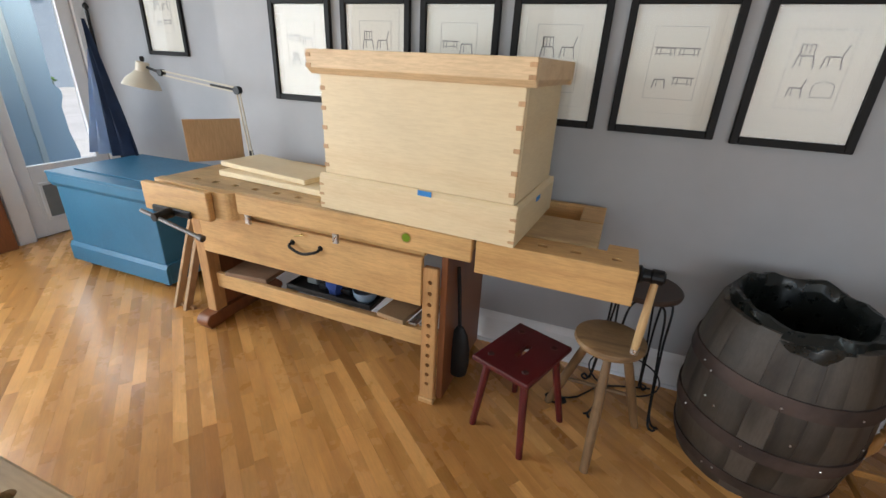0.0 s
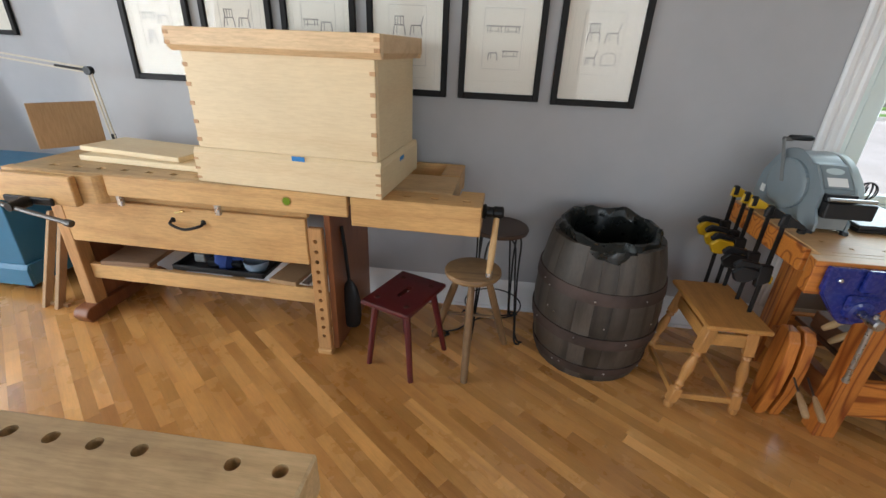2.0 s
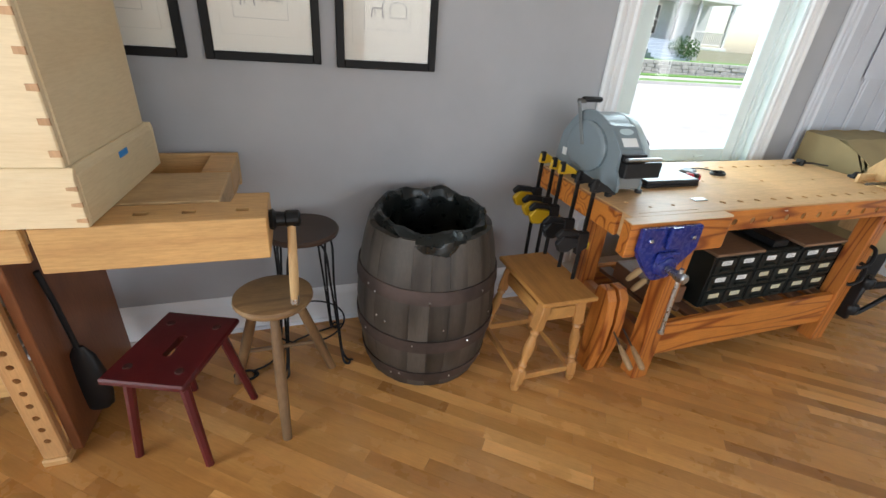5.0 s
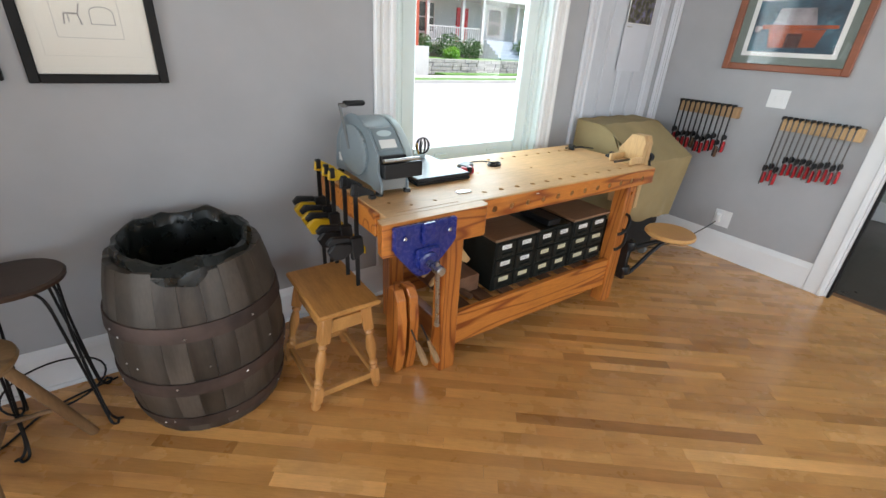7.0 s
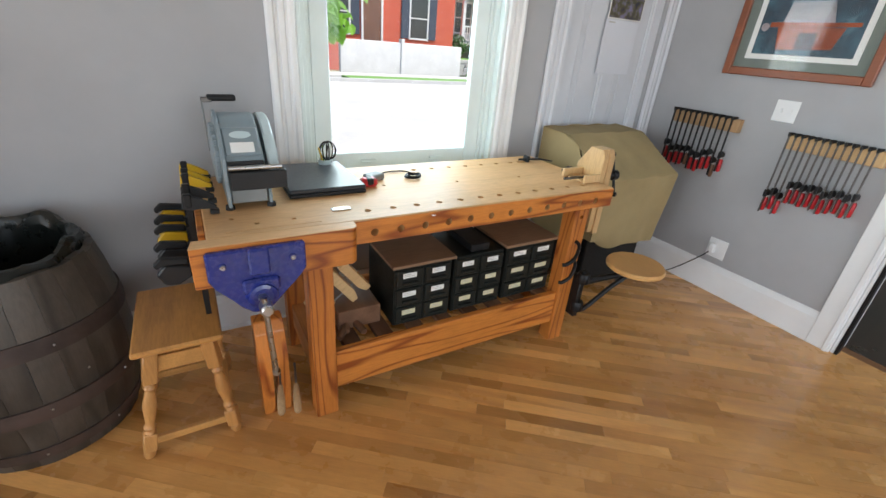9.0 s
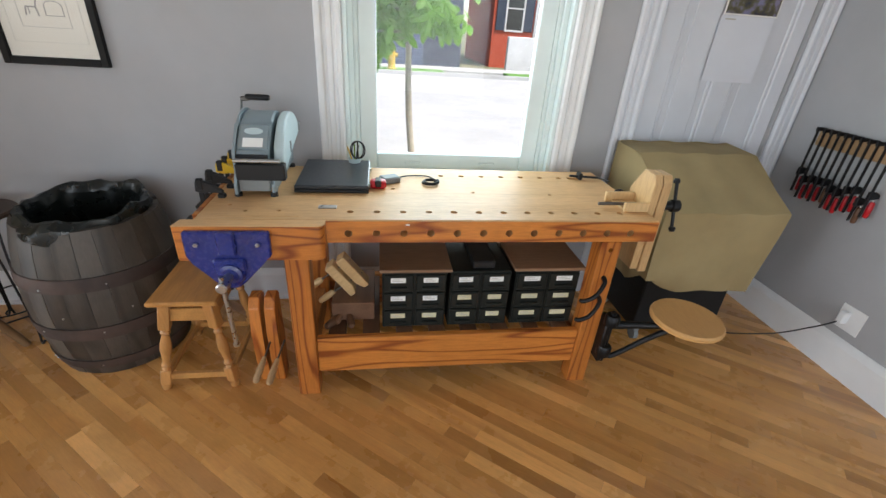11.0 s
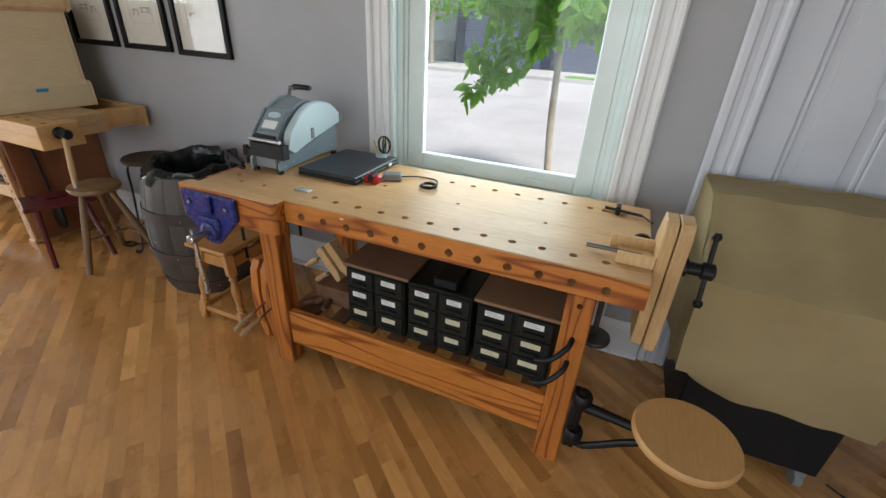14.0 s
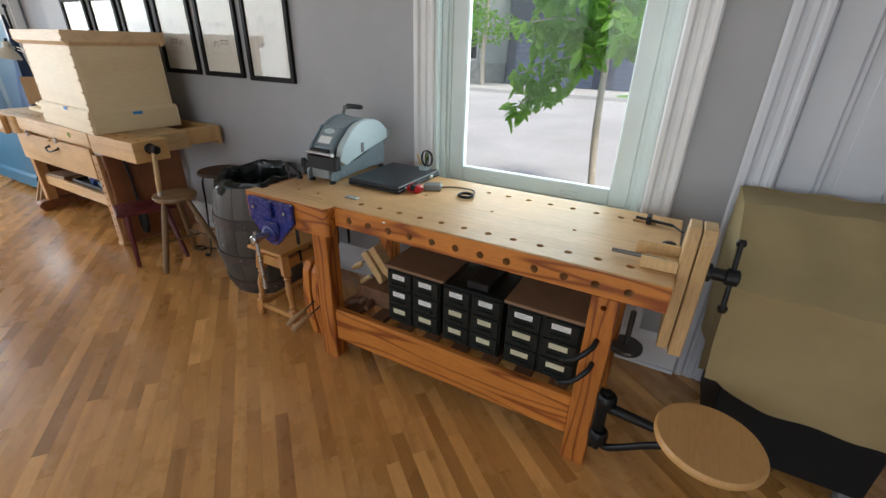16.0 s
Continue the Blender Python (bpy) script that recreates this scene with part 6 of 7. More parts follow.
# ---- machine under a canvas cover ----
def covered_machine():
    t = thing("covered_machine", 4.25, 2.3, 0, "machine on a black wheeled cabinet under a khaki canvas cover", "machine")
    b = B()
    box(b, 3.99, 4.50, 2.13, 2.55, 0.085, 0.78, 0.006)
    part("cabinet", b, M_cab, t)
    for x in (4.03, 4.46):
        for y in (2.16, 2.52):
            b = B()
            rod(b, (x - 0.013, y, 0.034), (x + 0.013, y, 0.034), 0.034, 18)
            box(b, x - 0.02, x + 0.02, y - 0.02, y + 0.02, 0.06, 0.085, 0.003)
            part("castor", b, M_grey, t, "grey castor")
    # cover: rounded rectangle rings from hem to ridge
    b = B()
    rnd = random.Random(3)
    ph = [rnd.uniform(0, 6) for _ in range(5)]
    seg = 120
    rings = []

    def ringpt(x0, x1, y0, y1, u):
        per = [(x0, y0), (x1, y0), (x1, y1), (x0, y1)]
        s = u * 4
        i = int(s) % 4
        f = s - int(s)
        f = min(1, max(0, (f - 0.03) / 0.94))
        p, q = Vector((*per[i], 0)), Vector((*per[(i + 1) % 4], 0))
        return p.lerp(q, f)

    lev = [(0.37, 3.93, 4.555, 2.065, 2.60), (0.45, 3.925, 4.56, 2.06, 2.60), (0.58, 3.918, 4.566, 2.055, 2.60), (0.70, 3.912, 4.57, 2.05, 2.60), (0.80, 3.908, 4.573, 2.045, 2.60)]
    for z, x0, x1, y0, y1 in lev:
        ring = []
        for k in range(seg):
            u = k / seg
            p = ringpt(x0, x1, y0, y1, u)
            amp = 0.010 * (1 - (z - 0.37) / 0.6)
            w = amp * math.sin(u * 40 + ph[0]) + 0.5 * amp * math.sin(u * 90 + ph[1] + z * 6) + 0.006 * math.sin(u * 22 + z * 9 + ph[2])
            c = Vector(((x0 + x1) / 2, (y0 + y1) / 2, 0))
            d = (p - c).normalized()
            zz = z + (0.012 * math.sin(u * 30 + ph[3]) + 0.13 * max(0, 1 - abs((u + 0.5) % 1 - 0.5) / 0.085) ** 1.5 if z < 0.4 else 0)
            ring.append(b.verts.new((p.x + d.x * w, p.y + d.y * w, zz)))
        rings.append(ring)
    for f in (0.0, 0.33, 0.66, 1.0):
        ring = []
        for k in range(seg):
            u = k / seg
            x0, x1 = 3.905 + 0.0 * f, 4.573 - 0.02 * f
            y0 = 2.045 + 0.325 * f
            p = ringpt(x0, x1, y0, 2.60, u)
            ring.append(b.verts.new((p.x, p.y, 0.825 + (1.022 - 0.825) * min(1.0, (p.y - 2.045) / 0.325 if p.y < 2.37 else 1.0) * (1 if f > 0 or p.y > 2.2 else 0) - 0.012 * math.sin(u * 8) * (1 - f) * 0.5 + (0.004 * math.sin(30 * p.x + 8 * p.y)))))
        rings.append(ring)
    for p, q in zip(rings, rings[1:]):
        for k in range(seg):
            b.faces.new((p[k], p[(k + 1) % seg], q[(k + 1) % seg], q[k]))
    b.faces.new(rings[-1])
    part("cover", b, M_khaki, t, "creased khaki canvas cover", smooth=24)


covered_machine()

# calendar on the closet door
cal = thing("calendar", 4.52, 2.68, 1.34, "hanging wall calendar with a small photograph", "calendar")
b = B()
box(b, 4.345, 4.655, 2.676, 2.680, 1.345, 1.665, 0.0005)
part("sheet", b, M_calsheet, cal)
b = B()
box(b, 4.355, 4.665, 2.676, 2.680, 1.668, 1.93, 0.0005)
ph_sheet = part("photograph", b, M_paper, cal)


def foliage_photo():
    m, nt, bs = mat("calendar_photograph")
    n = node(nt, "ShaderNodeTexNoise", Scale=22.0, Detail=5.0)
    nt.links.new(coords(nt, (1, 1, 1)), n.inputs["Vector"])
    nt.links.new(ramp(nt, n.outputs[0], [(0.35, (0.03, 0.03, 0.05)), (0.5, (0.10, 0.09, 0.04)), (0.65, (0.20, 0.19, 0.32))]), bs.inputs["Base Color"])
    return m


b = B()
box(b, 4.362, 4.658, 2.6748, 2.6758, 1.675, 1.92, 0)
part("print", b, foliage_photo(), ph_sheet, "dark photograph of branches and blossom")
b = B()
box(b, 4.37, 4.43, 2.6749, 2.6758, 1.645, 1.652, 0)
part("lettering", b, M_faint, cal, "unreadable small heading")


# ---- painting of a red house, on the clamp wall ----
def painting():
    y0, y1, z0, z1, X = 1.45, 2.215, 1.41, 1.97, RIGHT
    t = thing("framed_painting", X, (y0 + y1) / 2, z0, "framed painting of an orange workbench against dark teal", "painting")
    f = 0.045
    for a in ((y0, y0 + f, z0, z1), (y1 - f, y1, z0, z1), (y0 + f, y1 - f, z0, z0 + f), (y0 + f, y1 - f, z1 - f, z1)):
        b = B()
        box(b, X - 0.028, X - 0.001, a[0], a[1], a[2], a[3], 0.005)
        part("frame_bar", b, M_artframe, t)

    def sheet(name, d, e, m, label):
        b = B()
        box(b, X - e, X - d, y0 + f + m[0], y1 - f - m[0], z0 + f + m[1], z1 - f - m[1], 0.0003)
        return part(name, b, m[2], t, label)

    sheet("mount", 0.001, 0.008, (0, 0, M_matgreen), "grey green mount board")
    sheet("inner_mount", 0.0081, 0.0095, (0.055, 0.05, M_paper), "white inner mount")
    pic = sheet("canvas", 0.0096, 0.0105, (0.085, 0.078, M_teal), "dark teal painted ground")
    for name, shape, m in (("painted_roof", [(1.72, 1.70), (1.97, 1.70), (1.95, 1.80), (1.75, 1.80)], M_pink), ("painted_beam", [(1.60, 1.68), (2.03, 1.675), (2.03, 1.70), (1.60, 1.70)], M_orange), ("painted_body", [(1.69, 1.57), (1.96, 1.56), (1.985, 1.675), (1.66, 1.675)], M_orange), ("painted_door", [(1.78, 1.565), (1.87, 1.562), (1.87, 1.65), (1.78, 1.65)], M_maroon), ("painted_wheel", arc(2.055, 1.675, 0.022, 0, 330, 11), M_pink)):
        b = B()
        slab(b, shape, "x", X - (0.0115 if "door" not in name else 0.0122), X - 0.0104)
        part(name, b, m, pic)
    b = B()
    box(b, X - 0.018, X - 0.0165, y0 + f - 0.002, y1 - f + 0.002, z0 + f - 0.002, z1 - f + 0.002, 0)
    g = part("glazing", b, M_pglass, t, "clear picture glass")
    g.visible_shadow = False


painting()


# ---- clamp racks ----
def clamp_rack(y0, y1, z, n, long, seed):
    rnd = random.Random(seed)
    rack = thing("clamp_rack", RIGHT, (y0 + y1) / 2, z - 0.1, "narrow wooden wall rail notched for clamps", "rack", "clamp racks")
    b = B()
    box(b, RIGHT - 0.045, RIGHT - 0.001, y0, y1, z - 0.085, z - 0.005, 0.003)
    part("rail", b, M_hard if seed == 2 else M_mdf, rack)
    for k in range(n):
        y = y1 - 0.012 - (y1 - y0 - 0.05) * k / (n - 1)
        L = long + rnd.uniform(-0.02, 0.02) + (0.08 if k < 3 and seed == 2 else 0)
        x = RIGHT - 0.072
        t = thing("bar_clamp", x, y, z - L, "steel bar clamp with a red plastic handle, hung on the rail", "clamp", "red handled clamps on the wall")
        b = B()
        box(b, x - 0.007, x + 0.007, y - 0.003, y + 0.003, z - L, z + 0.005, 0.001)
        part("bar", b, M_dsteel if seed == 2 else M_blackm, t)
        b = B()
        slab(b, [(x - 0.012, z - 0.012), (x - 0.012, z + 0.012), (x + 0.05, z + 0.008), (x + 0.058, z - 0.004)], "y", y - 0.006, y + 0.006, 0.002)
        part("fixed_jaw", b, M_blackm, t)
        zz = z - L + 0.10 + rnd.uniform(-0.01, 0.01)
        b = B()
        slab(b, [(x - 0.012, zz - 0.012), (x - 0.012, zz + 0.03), (x + 0.02, zz + 0.03), (x + 0.045, zz + 0.018), (x + 0.05, zz - 0.004)], "y", y - 0.008, y + 0.008, 0.002)
        part("sliding_jaw", b, M_blackm, t)
        b = B()
        rod(b, (x + 0.035, y, zz + 0.03), (x + 0.035, y, zz - 0.03), 0.004, 8)
        part("screw", b, M_steel, t)
        b = B()
        lathe(b, [(0.008, 0), (0.0125, 0.006), (0.0135, 0.04), (0.012, 0.075), (0.008, 0.082)], frame_to((x + 0.035, y, zz - 0.022), (0, 0.0, -1)), 10)
        part("handle", b, M_redp if not (seed == 1 and k % 5 == 4) else M_slat, t, "red handle", smooth=True)


clamp_rack(1.985, 2.43, 1.16, 11, 0.36, 1)
clamp_rack(1.25, 1.70, 1.13, 13, 0.37, 2)


def wall_plate(y0, y1, z0, z1, name, label, cat):
    t = thing(name, RIGHT, (y0 + y1) / 2, z0, label, cat)
    b = B()
    box(b, RIGHT - 0.006, RIGHT - 0.0005, y0, y1, z0, z1, 0.003)
    part("plate", b, M_white, t)
    return t


sw = wall_plate(1.722, 1.845, 1.18, 1.30, "light_switch", "white double light switch plate", "switch")
for y in (1.755, 1.805):
    b = B()
    box(b, RIGHT - 0.016, RIGHT - 0.006, y - 0.005, y + 0.005, 1.23, 1.253, 0.002)
    part("toggle", b, M_white, sw)
ou = wall_plate(1.80, 1.925, 0.245, 0.38, "power_outlet", "white double power outlet with a plug", "outlet")
b = B()
box(b, RIGHT - 0.045, RIGHT - 0.006, 1.865, 1.90, 0.28, 0.35, 0.006)
part("plug", b, M_white, ou)
b = B()
tube(b, curve([(RIGHT - 0.04, 1.885, 0.29), (RIGHT - 0.10, 1.93, 0.22), (RIGHT - 0.20, 2.03, 0.10), (4.65, 2.15, 0.012), (4.58, 2.2, 0.008)]), 0.004, 6)
tagged(part("power_cable", b, M_plastic, smooth=True), "black power cable from outlet to machine", "cable")


# ---- third bench, next to the walker ----
def near_bench():
    t = thing("workbench", -0.6, 0.4, 0, "heavy pale workbench top with a row of dog holes", "workbench")
    b = B()
    box(b, -1.75, 0.47, 0.10, 0.745, 0.78, 0.87, 0.005)
    top = part("top", b, M_beechtop, t, "scuffed pale bench top")
    c = B()
    for k in range(26):
        x = 0.424 - 0.083 * k
        if k != 2:
            rod(c, (x, 0.703, 0.80), (x, 0.703, 0.9), 0.0135, 16)
    for x in (0.12, -0.25, -0.6):
        rod(c, (x, 0.56, 0.80), (x, 0.56, 0.9), 0.0135, 16)
    cut(top, c)
    for x in (-1.6, 0.25):
        for y in (0.14, 0.60):
            b = B()
            box(b, x, x + 0.11, y, y + 0.10, 0, 0.7795, 0.004)
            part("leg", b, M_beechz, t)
    for y in (0.17, 0.63):
        b = B()
        box(b, -1.4895, 0.2495, y, y + 0.035, 0.15, 0.30, 0.004)
        part("stretcher", b, M_beech, t)


near_bench()


# ---- the street outside ----
def noisy(name, a, c, scale, rough=0.9, fine=120.0):
    m, nt, bs = mat(name)
    v = coords(nt, (1, 1, 1))
    n = node(nt, "ShaderNodeTexNoise", Scale=scale, Detail=6.0, Roughness=0.65)
    f = node(nt, "ShaderNodeTexNoise", Scale=fine, Detail=2.0)
    nt.links.new(v, n.inputs["Vector"])
    nt.links.new(v, f.inputs["Vector"])
    col = mixc(nt, "MULTIPLY", 1.0, ramp(nt, n.outputs[0], [(0.3, a), (0.7, c)]), ramp(nt, f.outputs[0], [(0.3, (0.8, 0.8, 0.8)), (0.7, (1.1, 1.1, 1.1))]))
    nt.links.new(col, bs.inputs["Base Color"])
    bs.inputs["Roughness"].default_value = rough
    return m


M_road = noisy("pale_worn_street", (0.40, 0.39, 0.375), (0.50, 0.49, 0.475), 0.7)
M_walk = noisy("concrete_pavement", (0.42, 0.41, 0.385), (0.52, 0.51, 0.485), 1.2)
M_grass = noisy("lawn", (0.09, 0.22, 0.035), (0.15, 0.32, 0.06), 3.0)
M_soil = noisy("ground_earth", (0.16, 0.17, 0.09), (0.24, 0.22, 0.13), 0.5)
M_redhouse = noisy("orange_red_render", (0.50, 0.085, 0.045), (0.58, 0.12, 0.065), 2.0)
M_whitewall = noisy("whitewashed_wall", (0.62, 0.60, 0.58), (0.74, 0.72, 0.70), 2.0)
M_slate = noisy("slate_blue_boards", (0.085, 0.11, 0.16), (0.11, 0.14, 0.20), 1.5)
M_slate2 = noisy("dark_slate_boards", (0.045, 0.055, 0.08), (0.06, 0.075, 0.10), 1.5)
M_sage = noisy("sage_boards", (0.46, 0.49, 0.48), (0.54, 0.57, 0.56), 1.5)
M_stone = noisy("retaining_stone", (0.30, 0.30, 0.28), (0.52, 0.50, 0.47), 4.0)
M_step = noisy("grey_blue_step", (0.36, 0.42, 0.48), (0.46, 0.52, 0.58), 2.0)
M_roof = noisy("roof_shingle", (0.06, 0.06, 0.065), (0.10, 0.10, 0.10), 3.0)
M_leaf = noisy("young_leaf", (0.10, 0.26, 0.03), (0.20, 0.42, 0.06), 6.0, 0.45)


def translucent(m, colour, share):
    nt = m.node_tree
    tl = nt.nodes.new("ShaderNodeBsdfTranslucent")
    tl.inputs[0].default_value = (*colour, 1)
    mx = nt.nodes.new("ShaderNodeMixShader")
    mx.inputs[0].default_value = share
    nt.links.new(nt.nodes["Principled BSDF"].outputs[0], mx.inputs[1])
    nt.links.new(tl.outputs[0], mx.inputs[2])
    nt.links.new(mx.outputs[0], nt.nodes["Material Output"].inputs[0])


translucent(M_leaf, (0.30, 0.60, 0.07), 0.5)
M_leaf2 = noisy("shrub_leaf", (0.04, 0.10, 0.025), (0.09, 0.19, 0.045), 5.0, 0.6)
M_bark = noisy("pale_bark", (0.50, 0.43, 0.33), (0.64, 0.57, 0.45), 14.0)
M_hyd = painted("hydrant_yellow", (0.62, 0.42, 0.05), 0.5, 0.1)
M_darkpane = painted("dark_window_glass", (0.03, 0.035, 0.04), 0.08, 0.1)
G = -0.15
b = B()
vs = [b.verts.new(p) for p in ((-400, 2.83, G - 0.12), (400, 2.83, G - 0.12), (400, 900, G - 0.12), (-400, 900, G - 0.12))]
b.faces.new(vs)
vs = [b.verts.new(p) for p in ((-400, 2.83, G - 0.12), (-3.97, 2.83, G - 0.12), (-3.97, -300, G - 0.12), (-400, -300, G - 0.12))]
b.faces.new(vs)
setting(part("ground", b, M_soil), "bare ground and verge reaching into the distance", "ground")
b = B()
box(b, -300, 300, 5.6, 17.0, G - 0.10, G, 0)
setting(part("road", b, M_road), "pale sunlit asphalt street", "road")
b = B()
box(b, -300, 300, 2.85, 5.45, G - 0.1, G + 0.09, 0)
setting(part("pavement", b, M_walk), "pale concrete pavement by the house", "pavement")
b = B()
box(b, -300, 300, 5.45, 5.6, G - 0.1, G + 0.10, 0.01)
setting(part("kerb", b, M_walk), "concrete kerb of the near pavement", "kerb")
b = B()
box(b, -300, 300, 17.0, 17.16, G - 0.1, G + 0.13, 0.01)
setting(part("kerb", b, M_walk), "concrete kerb of the far pavement", "kerb")
b = B()
box(b, -300, 1.2, 17.16, 20.0, G - 0.1, G + 0.10, 0)
box(b, 1.2, 300, 18.3, 20.0, G - 0.1, G + 0.10, 0)
setting(part("pavement", b, M_walk), "pale far pavement and driveway apron", "pavement")
b = B()
box(b, 1.2, 5.0, 17.16, 18.3, G - 0.1, G + 0.12, 0)
box(b, 7.5, 60, 17.16, 18.3, G - 0.1, G + 0.12, 0)
box(b, 15.0, 60, 20.0, 21.0, G - 0.1, G + 0.16, 0)
setting(part("verge", b, M_grass), "mown green grass verge along the street", "lawn")


def house_window(t, x0, x1, z0, z1, y, shutters=None, frame_m=None):
    b = B()
    box(b, x0 - 0.09, x1 + 0.09, y - 0.05, y - 0.002, z0 - 0.09, z0, 0.01)
    box(b, x0 - 0.09, x1 + 0.09, y - 0.05, y - 0.002, z1, z1 + 0.12, 0.01)
    box(b, x0 - 0.09, x0, y - 0.05, y - 0.002, z0, z1, 0.01)
    box(b, x1, x1 + 0.09, y - 0.05, y - 0.002, z0, z1, 0.01)
    box(b, x0, x1, y - 0.04, y - 0.012, (z0 + z1) / 2 - 0.03, (z0 + z1) / 2 + 0.03, 0.005)
    w = part("window", b, frame_m or M_whitewall, t, "white framed sash window")
    b = B()
    box(b, x0, x1, y - 0.02, y - 0.003, z0, z1, 0)
    part("pane", b, M_darkpane, w)
    if shutters:
        for a, c in ((x0 - 0.55, x0 - 0.10), (x1 + 0.10, x1 + 0.55)):
            b = B()
            box(b, a, c, y - 0.06, y - 0.003, z0 - 0.05, z1 + 0.05, 0.01)
            part("shutter", b, shutters, t, "dark blue shutter")


# orange-red house behind a white garden wall
rh = thing("red_house", 12.0, 24, G, "orange red rendered house with white windows and blue shutters", "house")
b = B()
box(b, 8.2, 15.8, 24.0, 31.0, G - 0.2, 6.2, 0.02)
part("wall", b, M_redhouse, rh)
b = B()
slab(b, [(7.9, 6.2), (16.1, 6.2), (12.0, 8.6)], "y", 23.7, 31.3)
part("roof", b, M_roof, rh)
b = B()
box(b, 10.45, 11.4, 23.94, 23.998, 0.9, 3.2, 0.01)
part("door", b, wood("brown_house_door", (0.20, 0.09, 0.05), (0.12, 0.05, 0.03), "z", 6), rh, "brown front door")
b = B()
for a in ((10.33, 10.45, 0.9, 3.3), (11.4, 11.52, 0.9, 3.3), (10.33, 11.52, 3.2, 3.35)):
    box(b, a[0], a[1], 23.92, 23.997, a[2], a[3], 0.01)
part("door_frame", b, M_whitewall, rh)
house_window(rh, 13.1, 14.1, 1.5, 3.4, 24.0, M_slate2)
house_window(rh, 8.9, 9.7, 1.5, 3.4, 24.0, M_slate2)
gw = thing("garden_wall", 11.5, 21, G, "low whitewashed garden wall in front of the red house", "wall")
for x0, x1 in ((8.3, 11.3), (11.35, 14.6)):
    b = B()
    box(b, x0, x1, 21.0, 21.25, G, 1.25, 0.02)
    part("wall_length", b, M_whitewall, gw)
b = B()
box(b, 11.24, 11.41, 20.95, 21.3, G, 1.42, 0.02)
part("pier", b, M_whitewall, gw)

# porch house further along, over a stone retaining wall
ph_ = thing("porch_house", 22.0, 28, G, "pale grey house with white porch, red door and steps", "house")
b = B()
box(b, 17.0, 30.0, 28.0, 36.0, G - 0.2, 7.5, 0.02)
part("wall", b, M_sage, ph_)
b = B()
slab(b, [(27.6, 7.5), (36.4, 7.5), (32, 10)], "x", 16.6, 30.4)
part("roof", b, M_roof, ph_)
b = B()
box(b, 17.2, 29.8, 25.6, 28.0, 1.3, 1.5, 0.02)
part("porch_floor", b, M_whitewall, ph_)
for x in (17.5, 20.2, 21.9, 25.0, 26.6, 29.5):
    b = B()
    box(b, x - 0.1, x + 0.1, 25.7, 25.9, 1.5, 4.1, 0.01)
    part("post", b, M_whitewall, ph_)
b = B()
box(b, 17.2, 29.8, 25.5, 28.0, 4.1, 4.35, 0.02)
part("porch_roof", b, M_whitewall, ph_)
for x0, x1 in ((17.6, 20.1), (20.3, 21.9), (26.7, 29.4)):
    b = B()
    box(b, x0, x1, 25.76, 25.84, 2.35, 2.43, 0.01)
    box(b, x0, x1, 25.76, 25.84, 1.6, 1.67, 0.01)
    n = int((x1 - x0) / 0.16)
    for k in range(n):
        x = x0 + (k + 0.5) * (x1 - x0) / n
        box(b, x - 0.025, x + 0.025, 25.77, 25.83, 1.67, 2.35, 0)
    part("balustrade", b, M_whitewall, ph_)
b = B()
box(b, 21.3, 22.3, 27.93, 27.998, 1.5, 3.7, 0.01)
part("door", b, M_redp, ph_, "red front door")
house_window(ph_, 18.2, 19.4, 2.1, 3.8, 28.0)
house_window(ph_, 24.2, 25.4, 2.1, 3.8, 28.0)
for k in range(6):
    b = B()
    box(b, 22.0, 24.9, 25.6 - 0.32 * (k + 1), 25.6 - 0.32 * k, 0.2, 1.75 - 0.2 * k, 0.01)
    part("step", b, M_step, ph_, "pale grey blue painted step")
b = B()
rs = thing("retaining_wall", 22, 22.5, G, "low rough stone retaining wall with grass above", "wall")
b = B()
rnd = random.Random(8)
for j in range(4):
    x = 14.9
    while x < 34:
        w = rnd.uniform(0.4, 0.9)
        box(b, x, x + w - 0.02, 22.0 - rnd.uniform(0, 0.05), 22.4, G + 0.2 * j, G + 0.2 * j + 0.19, 0.02)
        x += w
stones = part("stones", b, M_stone, rs)
stones["kind"] = "stuff"
b = B()
box(b, 14.9, 40, 22.4, 25.3, G - 0.1, G + 0.78, 0)
part("lawn_bank", b, M_grass, rs, "green lawn above the stones")


def leaf_cluster(b, centre, radii, count, size, rnd, droop=0.3):
    for _ in range(count):
        while True:
            p = Vector((rnd.uniform(-1, 1), rnd.uniform(-1, 1), rnd.uniform(-1, 1)))
            if 0.15 < p.length < 1:
                break
        q = Vector(centre) + Vector((p.x * radii[0], p.y * radii[1], p.z * radii[2]))
        s = size * rnd.uniform(0.6, 1.25)
        d = Vector((rnd.uniform(-1, 1), rnd.uniform(-1, 1), rnd.uniform(-1, 0.5) - droop)).normalized()
        u = d.cross(Vector((rnd.uniform(-1, 1), rnd.uniform(-1, 1), rnd.uniform(-1, 1)))).normalized()
        n = d.cross(u)
        pts = [q, q + d * s * 0.35 + u * s * 0.24 + n * s * 0.04, q + d * s * 0.75 + u * s * 0.19, q + d * s, q + d * s * 0.75 - u * s * 0.19, q + d * s * 0.35 - u * s * 0.24 + n * s * 0.04]
        mid = b.verts.new(q + d * s * 0.5 - n * s * 0.06)
        ring = [b.verts.new(v) for v in pts]
        for k in range(6):
            b.faces.new((mid, ring[k], ring[(k + 1) % 6]))


